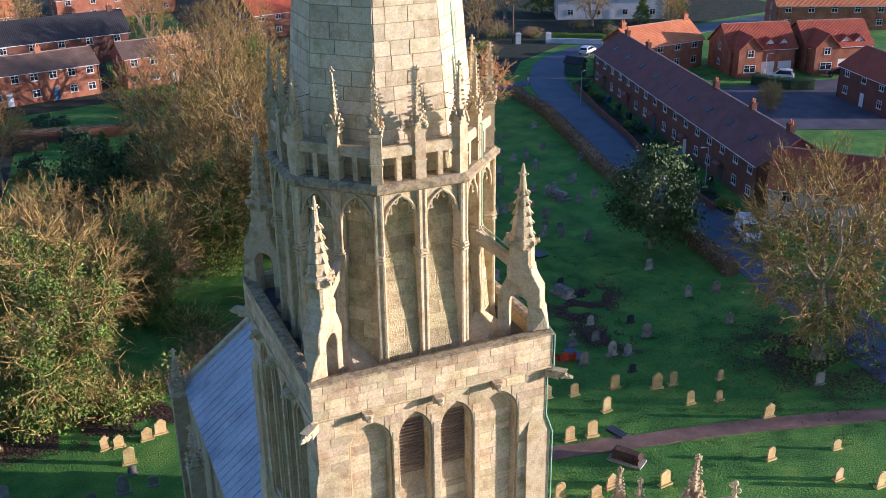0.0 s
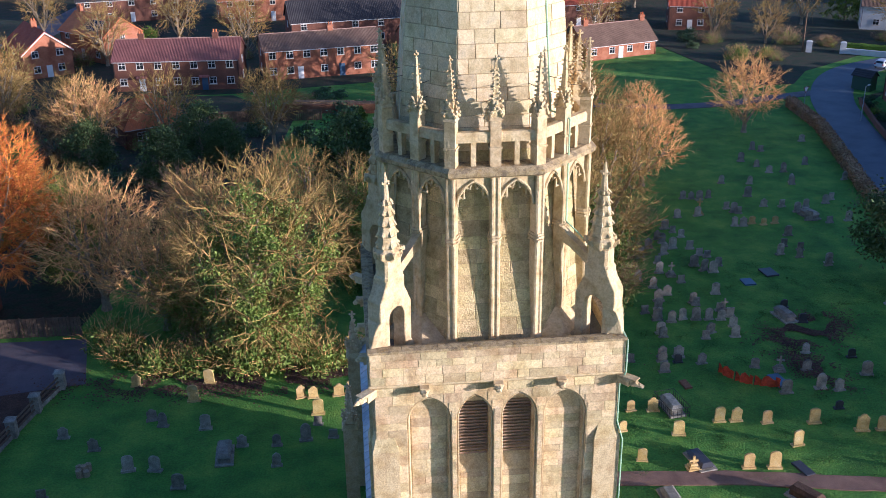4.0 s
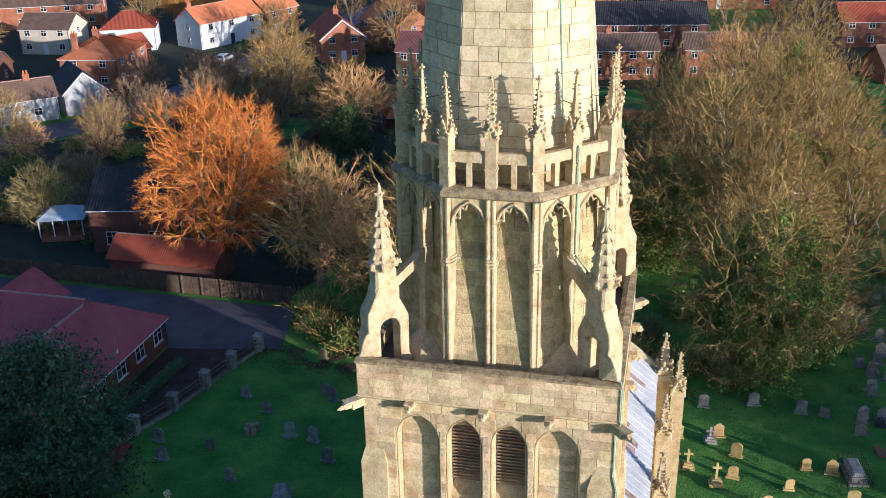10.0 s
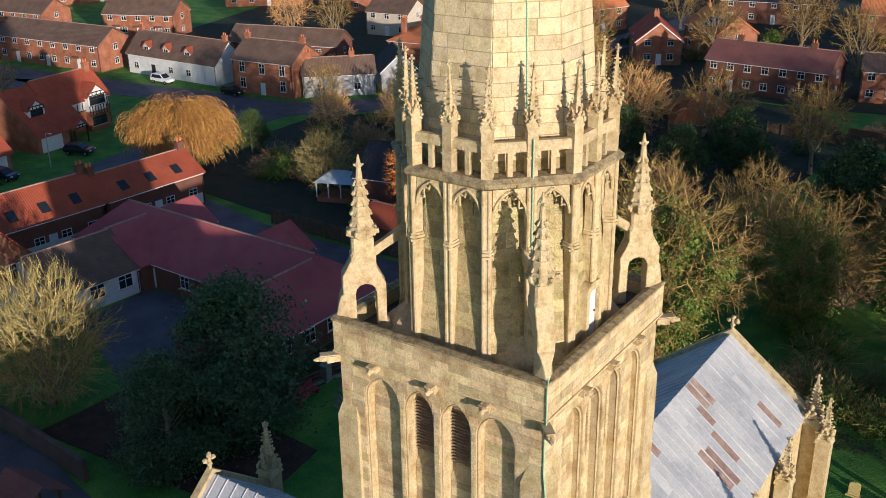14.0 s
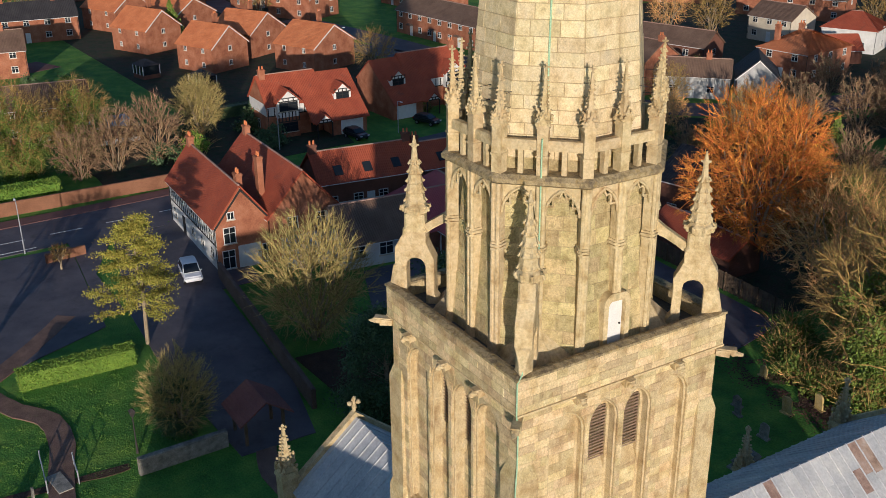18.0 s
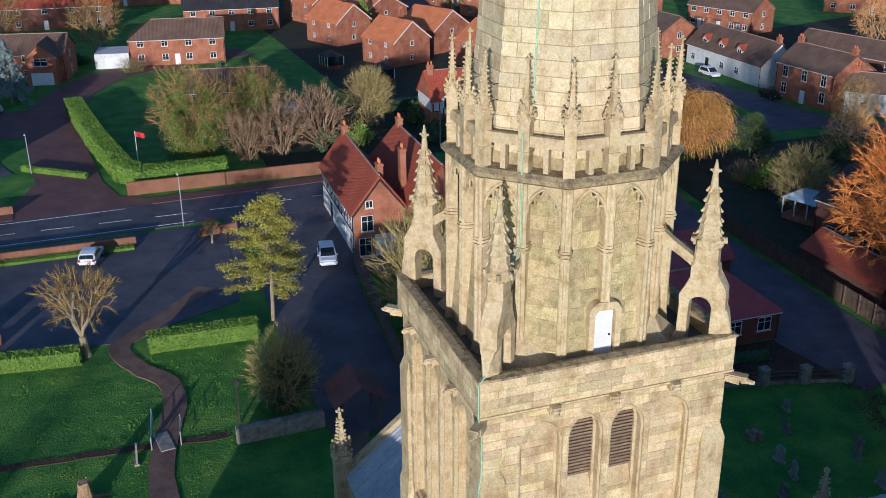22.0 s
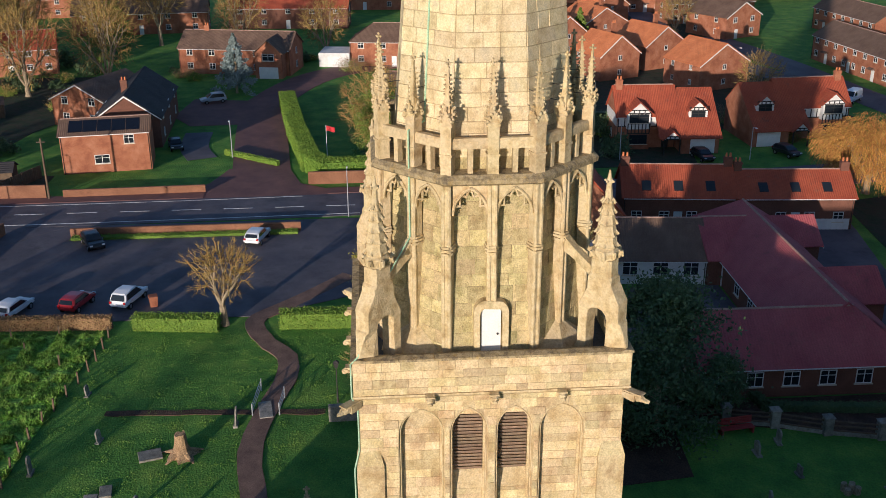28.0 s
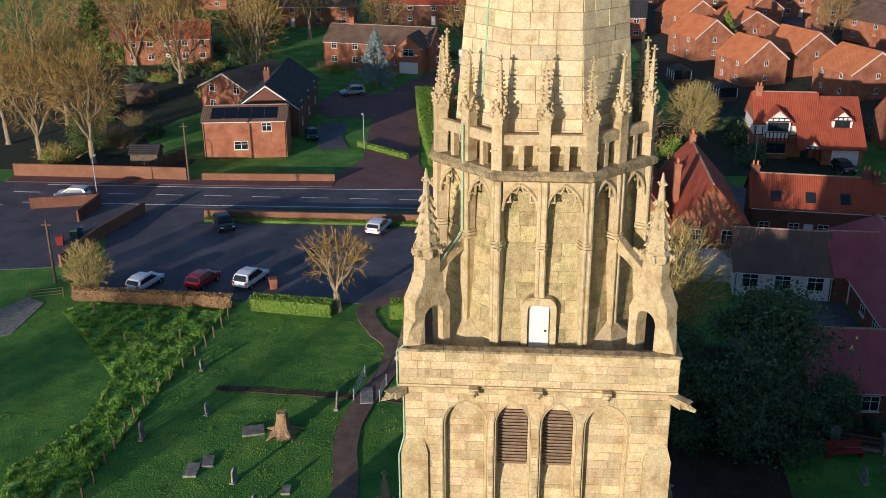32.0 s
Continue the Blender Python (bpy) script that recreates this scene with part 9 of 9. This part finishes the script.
def vehicle(x, y, a, mat, label, kind="hatch", L=4.1, W=1.75, category="car"):
    """A car whose nose points along local +x."""
    th = thing("van" if kind == "van" else "car", label, category, at(x, y, 0.06, a))
    H = {"hatch": 1.48, "suv": 1.65, "van": 1.95}[kind]
    n = 11
    if kind == "van":
        low = [(-L / 2, 0.35), (-L / 2, 1.0), (L / 2 - 0.1, 0.95), (L / 2, 0.75), (L / 2, 0.35)]
        cab = [(-L / 2 + 0.02, 1.0), (-L / 2 + 0.1, H), (L * 0.14, H), (L * 0.32, 1.08), (L / 2 - 0.12, 0.95)]
    else:
        low = [(-L / 2, 0.38), (-L / 2 + 0.02, 0.86), (L * 0.18, 0.92), (L / 2 - 0.15, 0.8), (L / 2, 0.6), (L / 2, 0.34)]
        cab = [(-L / 2 + 0.05, 0.86), (-L / 2 + 0.42, H - 0.1), (-L * 0.2, H), (L * 0.06, H - 0.04), (L * 0.27, 0.91)]
    bm = bmesh.new()
    sweep(bm, low, -W / 2, W / 2)
    bmesh.ops.bevel(bm, geom=bm.edges[:], offset=0.14, segments=3, affect="EDGES")
    part("body", mesh("body", bm, mat), th)
    bm = bmesh.new()
    vs = sweep(bm, cab, -W / 2 + 0.04, W / 2 - 0.04)
    for v in vs:
        f = (v.co.z - 0.86) / (H - 0.86)
        v.co.y *= 1 - 0.16 * max(0, f)
    bmesh.ops.bevel(bm, geom=bm.edges[:], offset=0.085, segments=3, affect="EDGES")
    cabin = part("cabin", mesh("cabin", bm, mat), th)
    hs = H - 0.86

    def pane(name, pts, t=0.012):
        b = bmesh.new()
        vs2 = [b.verts.new(p) for p in pts]
        b.faces.new(vs2)
        part(name, mesh(name, b, GLASS), cabin)

    if kind == "van":
        pane("windscreen", [(L * 0.315, -W * 0.4, 1.12), (L * 0.315, W * 0.4, 1.12), (L * 0.165, W * 0.36, H - 0.12), (L * 0.165, -W * 0.36, H - 0.12)])
        side = [(L * 0.0, 1.15), (L * 0.26, 1.15), (L * 0.14, H - 0.18), (L * 0.0, H - 0.18)]
    else:
        pane("windscreen", [(L * 0.262, -W * 0.42, 0.97), (L * 0.262, W * 0.42, 0.97), (L * 0.085, W * 0.36, H - 0.08), (L * 0.085, -W * 0.36, H - 0.08)])
        pane("rear_window", [(-L / 2 + 0.09, -W * 0.4, 1.0), (-L / 2 + 0.09, W * 0.4, 1.0), (-L / 2 + 0.36, W * 0.35, H - 0.17), (-L / 2 + 0.36, -W * 0.35, H - 0.17)])
        side = [(-L / 2 + 0.42, 0.95), (L * 0.22, 0.95), (L * 0.05, H - 0.12), (-L / 2 + 0.62, H - 0.17)]
    for k in (-1, 1):
        pane("side_window", [(px, k * ((W / 2 - 0.04) * (1 - 0.16 * max(0, (pz - 0.86) / hs)) + 0.012), pz) for px, pz in side])
        for wx in (-L * 0.31, L * 0.31):
            bm = bmesh.new()
            tube(bm, (wx, k * (W / 2 - 0.2), 0.26), (wx, k * (W / 2 + 0.01), 0.26), 0.32, 0.32, 16)
            wheel = part("wheel", mesh("wheel", bm, TYRE), th)
            bm = bmesh.new()
            tube(bm, (wx, k * (W / 2 + 0.005), 0.26), (wx, k * (W / 2 + 0.02), 0.26), 0.2, 0.18, 10)
            part("rim", mesh("rim", bm, RIM), wheel)
        bm = bmesh.new()
        box(bm, L / 2 - 0.12, L / 2 + 0.005, k * W * 0.36 - 0.16, k * W * 0.36 + 0.16, 0.62, 0.74)
        part("headlight", mesh("headlight", bm, LAMP_WHITE), th)
        bm = bmesh.new()
        box(bm, -L / 2 - 0.008, -L / 2 + 0.1, k * W * 0.4 - 0.1, k * W * 0.4 + 0.1, 0.72, 0.92)
        part("tail_light", mesh("tail_light", bm, LAMP_RED), th)
        bm = bmesh.new()
        lump(bm, L * 0.2, k * (W / 2 + 0.08), 0.98, 0.1, 0.07, gr)
        part("wing_mirror", mesh("wing_mirror", bm, mat), th)


vehicle(-55.6, -36.4, math.pi - 0.3, CAR_WHITE, "white hatchback parked behind the brown hedge")
vehicle(-56.6, -31.0, math.pi - 0.3, CAR_RED, "red hatchback parked in the car park", L=3.9)
vehicle(-57.2, -26.4, math.pi - 0.3, CAR_WHITE, "white estate car parked by the hedge", "suv", 4.3)
vehicle(-72.2, -33.4, 0.5, CAR_DARK, "black car parked by the low wall", L=4.0)
vehicle(-72.3, -16.0, 2.9, CAR_WHITE, "white hatchback parked by the low wall")
vehicle(-64.2, 6.2, -0.15, CAR_WHITE, "white car parked beside the half-timbered house", "suv", 4.2)
vehicle(-81.0, -54.5, -math.pi / 2, CAR_WHITE, "white car driving lane beside a lamp post", L=4.1)
vehicle(-109.5, -31.0, 0.3, CAR_DARK, "black and white small car on a drive", L=3.8)
vehicle(-137.4, -29.5, -1.2, CAR_SILVER, "silver car parked on a reddish drive", "suv", 4.3)
vehicle(104.0, 98.0, 2.4, CAR_WHITE, "white car outside garages", "suv", 4.3)
vehicle(113.8, 95.2, 2.4, CAR_DARK, "dark blue car outside garages")
vehicle(55.9, 46.6, -2.0, CAR_WHITE, "white van parked in the lane", "van", 4.8, 1.9, "van")
vehicle(85.8, 128.2, 0.6, CAR_WHITE, "white car at the end of the terrace")
vehicle(-121.0, 87.2, 0.05, CAR_WHITE, "white car outside white cottages", "suv", 4.4)
vehicle(-104.5, 87.6, 0.05, CAR_DARK, "dark car parked in the street")
vehicle(-98.6, 53.2, 0.4, CAR_DARK, "dark grey car on a drive")
vehicle(-97.8, 41.2, 0.2, CAR_DARK, "black car before a white garage")
vehicle(-128.0, 76.0, -0.8, CAR_WHITE, "white van parked on the estate", "van", 5.0, 2.0, "van")
vehicle(-79.5, 47.0, 1.5, CAR_RED, "dark red car parked by the lane", "suv", 4.2)
vehicle(-76.0, 140.0, 1.5, CAR_SILVER, "pale car parked near the white house")
vehicle(-72.0, 132.0, 1.5, CAR_DARK, "dark car in the street")
vehicle(-141.0, 5.0, 0.4, CAR_DARK, "dark car on a forecourt")


# ---- posts, lamps, small things ----
GALV = material("galvanised_steel", [(0.36, 0.38, 0.40), (0.5, 0.52, 0.54)], 5, 0.45, 0.05, 30, metal=0.3)


def lamp_post(x, y, h, a, label, mat=GALV):
    th = thing("street_lamp", label, "street lamp", at(x, y, 0, a))
    bm = bmesh.new()
    tube(bm, (0, 0, 0), (0, 0, h), 0.075, 0.05, 8)
    part("post", mesh("post", bm, mat), th)
    bm = bmesh.new()
    tube(bm, (0, 0, h), (0.55, 0, h + 0.08), 0.035, 0.03, 6)
    arm_ = part("arm", mesh("arm", bm, mat), th)
    bm = bmesh.new()
    frustum(bm, 0.75, 0, h + 0.03, h + 0.14, 0.26, 0.1, 0.2, 0.07)
    part("lantern", mesh("lantern", bm, WHITE), arm_)


for x, y, h, a in ((-79.2, -6.3, 5.6, 3.14), (-104.5, -22.5, 5.2, 0.0), (-81.0, -51.5, 5.2, 3.14), (66.8, 98.5, 5.0, 0.5), (60.6, 60.0, 5.2, 3.0), (99.0, 96.0, 5.0, -0.5), (-98.5, 30.0, 5.0, 0.0), (-116.0, 97.0, 0.1 + 6, 0.0), (-97.0, 47.5, 4.5, 0.2), (-145.0, 62.0, 6.0, 1.0)):
    lamp_post(x, y, h, a, "slim grey steel street lamp")
for x, y, h, lab in ((-88.6, -42.6, 7.6, "tall brown timber telegraph pole"), (-56.1, -45.6, 6.5, "timber telegraph pole beside the car park"), (77.5, 141.8, 7.5, "timber telegraph pole by the lane")):
    bm = bmesh.new()
    tube(bm, (0, 0, -0.1), (0, 0, h), 0.15, 0.11, 10)
    box(bm, -0.06, 0.06, -0.5, 0.5, h - 0.5, h - 0.4)
    tagged(new("telegraph_pole", mesh("telegraph_pole", bm, WOOD)), lab, "telegraph pole").matrix_world = at(x, y)
# black lantern by the churchyard wall
th = thing("lamp_standard", "black cast-iron lamp standard by the churchyard wall", "lamp post", at(-37.3, -6.6))
bm = bmesh.new()
tube(bm, (0, 0, 0), (0, 0, 0.9), 0.1, 0.07, 8)
tube(bm, (0, 0, 0.9), (0, 0, 3.0), 0.05, 0.04, 8)
part("post", mesh("post", bm, IRON), th)
bm = bmesh.new()
frustum(bm, 0, 0, 3.0, 3.4, 0.1, 0.1, 0.19, 0.19)
frustum(bm, 0, 0, 3.4, 3.6, 0.21, 0.21, 0.04, 0.04)
part("lantern", mesh("lantern", bm, IRON), th)
# flag on a pole
th = thing("flagpole", "white flagpole with red flag in the garden", "flagpole", at(-103.3, -9.5))
bm = bmesh.new()
tube(bm, (0, 0, 0), (0, 0, 4.6), 0.05, 0.035, 8)
part("pole", mesh("pole", bm, WHITE), th)
V = [(0.02 * math.sin(i * 1.2) * 4, 0.04 + 0.16 * i, 4.5 - j * 0.35 - 0.04 * i + 0.05 * math.sin(i)) for i in range(8) for j in range(3)]
F = [(i * 3 + j, i * 3 + j + 3, i * 3 + j + 4, i * 3 + j + 1) for i in range(7) for j in range(2)]
part("flag", raw("flag", V, F, material("red_flag_cloth", [(0.45, 0.02, 0.03), (0.55, 0.05, 0.05)], 2, 0.8, 0.1, 20)), th)
# lychgate in the shade
th = thing("lychgate", "small timber lychgate with tiled roof in shade", "lychgate", at(-35.2, 1.6, 0, math.pi / 2))
for sx in (-1.4, 1.4):
    for sy in (-1.2, 1.2):
        bm = bmesh.new()
        box(bm, sx - 0.1, sx + 0.1, sy - 0.1, sy + 0.1, 0, 2.2)
        part("post", mesh("post", bm, WOOD), th)
for k in (-1, 1):
    bm = bmesh.new()
    sweep(bm, [(0, 3.5), (k * 2.0, 2.1), (k * 2.0, 1.98), (0, 3.36)], -1.9, 1.9)
    part("roof_slope", mesh("roof_slope", bm, TILE_DULL), th)
for sx in (-1.4, 1.4):
    bm = bmesh.new()
    box(bm, sx - 0.08, sx + 0.08, -1.2, 1.2, 2.0, 2.2)
    part("beam", mesh("beam", bm, WOOD), th)
# red bench and white railings
th = thing("garden_bench", "red painted timber bench against the pier fence", "bench", at(-30.6, 22.2, 0, math.pi / 2 + 0.15))
BENCH = material("red_bench_paint", [(0.30, 0.04, 0.035), (0.42, 0.07, 0.06)], 3, 0.6, 0.2, 30)
for i in range(4):
    bm = bmesh.new()
    box(bm, -1.3, 1.3, -0.3 + i * 0.16, -0.18 + i * 0.16, 0.43, 0.48)
    part("seat_slat", mesh("seat_slat", bm, BENCH), th)
for i in range(4):
    bm = bmesh.new()
    box(bm, -1.3, 1.3, 0.32, 0.36, 0.55 + i * 0.15, 0.66 + i * 0.15)
    part("back_slat", mesh("back_slat", bm, BENCH), th)
for sx in (-1.2, 1.2):
    bm = bmesh.new()
    box(bm, sx - 0.05, sx + 0.05, -0.3, 0.36, 0, 0.43)
    part("leg", mesh("leg", bm, BENCH), th)
for a0, b0, lab in (((-35.8, -12.9), (-39.6, -12.6), "low metal handrail beside the path"), ((-35.8, -10.9), (-38.2, -10.7), "low metal handrail beside the path"), ((-52.0, -46.2), (-53.0, -43.4), "pale timber field gate")):
    th = thing("gate" if "gate" in lab else "handrail", lab, "gate" if "gate" in lab else "rail")
    for z in (0.35, 0.65, 0.95):
        bm = bmesh.new()
        tube(bm, (*a0, z), (*b0, z), 0.03, 0.03, 6)
        part("bar", mesh("bar", bm, GALV if "hand" in lab else WOOD), th)
    for p in (a0, b0):
        bm = bmesh.new()
        tube(bm, (*p, 0), (*p, 1.05), 0.05, 0.05, 6)
        part("upright", mesh("upright", bm, GALV if "hand" in lab else WOOD), th)
ribbon("ditch", [(-37.0, -24.0), (-36.6, -16.0), (-36.3, -12.0), (-36.0, -7.5)], 0.7, 0.03, SOIL, "narrow dark ditch across the lawn", "ditch", wob=0.2)
flat("concrete_drive", [(-45, -44.6), (-51.5, -44.6), (-52.5, -46.8), (-40, -52)], 0.045, GRAVE, "pale concrete field entrance", "drive")
ribbon("drive_solar", [(-104.0, -26.5), (-110.0, -28.5), (-118.0, -29.0)], 4.0, 0.055, ASPHALT, "asphalt drive beside the solar-panelled house", "drive")
for x, y, mat, lab in ((-56.2, -24.0, BRICK, "brown bin store by the hedge"), (-66.0, -49.5, DOOR_RED, "red skip bin by a garden wall"), (-68.0, -48.8, DOOR_GREEN, "green wheeled bin beside a garden wall"), (-69.0, -48.6, DOOR_BLUE, "blue wheeled bin beside a garden wall")):
    bm = bmesh.new()
    frustum(bm, 0, 0, 0.05, 1.0, 0.35, 0.32, 0.42, 0.4)
    frustum(bm, 0, 0, 1.0, 1.08, 0.45, 0.43, 0.4, 0.38)
    tagged(new("bin", mesh("bin", bm, mat)), lab, "bin").matrix_world = at(x, y, 0, 0.3)
for i in range(9):
    bm = bmesh.new()
    frustum(bm, 0, 0, 0.05, 0.95, 0.27, 0.3, 0.32, 0.36)
    frustum(bm, 0, 0, 0.95, 1.05, 0.34, 0.4, 0.3, 0.3)
    x, y = 73.6 - 13.8 * (0.2 + i * 0.08), 109.0 - 56.5 * (0.2 + i * 0.08)
    tagged(new("wheeled_bin", mesh("wheeled_bin", bm, (DOOR_BLUE, DOOR_GREEN, TRIM_BLACK)[i % 3])), ("blue wheeled bin in a terrace front garden", "green wheeled bin in a terrace front garden", "black wheeled bin in a terrace front garden")[i % 3], "bin", "bins along the terrace").matrix_world = at(x + 0.3, y, 0, 0.2)
# give-way sign at the bend of the lane
th = thing("road_sign", "triangular red and white road sign on a grey pole", "road sign", at(62.6, 107.5, 0, 0.4))
bm = bmesh.new()
tube(bm, (0, 0, -0.1), (0, 0, 2.9), 0.04, 0.04, 8)
part("pole", mesh("pole", bm, GALV), th)
for k, (s_, mat) in enumerate(((0.6, DOOR_RED), (0.42, WHITE))):
    bm = bmesh.new()
    sweep(bm, [(-s_, 2.5 + s_ * 0.58), (s_, 2.5 + s_ * 0.58), (0, 2.5 - s_ * 1.15)], -0.06 - 0.012 * k, -0.045)
    part("plate" if k == 0 else "face", mesh("plate", bm, mat), th)
# sheds and huts
for x, y, a, w, d, h, mat, roof, lab in ((-95.5, -50.5, 0.1, 3.0, 3.6, 2.0, WOOD, TILE_DARK, "small garden shed with dark gabled roof"), (-21.8, 99.8, 0.3, 1.2, 1.2, 2.1, RENDER_WHITE, TILE_DARK, "white garden hut among shrubs"), (75.6, 115.2, 0.6, 2.0, 3.0, 2.3, DOOR_GREEN, TILE_DARK, "green shed at the end of the terrace"), (-131.0, -64.0, 0.3, 4.0, 5.0, 2.3, WOOD, TILE_BROWN, "timber garden shed with brown roof"), (-36.0, 112.0, 0.2, 3.0, 3.0, 2.2, WOOD, TILE_DARK, "timber garden shed with dark roof")):
    th = thing("garden_shed", lab, "shed", at(x, y, 0, a))
    bm = bmesh.new()
    sweep(bm, [(-w / 2, 0), (w / 2, 0), (w / 2, h), (0, h + 0.7), (-w / 2, h)], -d / 2, d / 2)
    part("wall", mesh("wall", bm, mat), th)
    for k in (-1, 1):
        bm = bmesh.new()
        sweep(bm, [(0, h + 0.82), (k * (w / 2 + 0.25), h - 0.1), (k * (w / 2 + 0.25), h - 0.2), (0, h + 0.72)], -d / 2 - 0.2, d / 2 + 0.2)
        part("roof_slope", mesh("roof_slope", bm, roof), th)
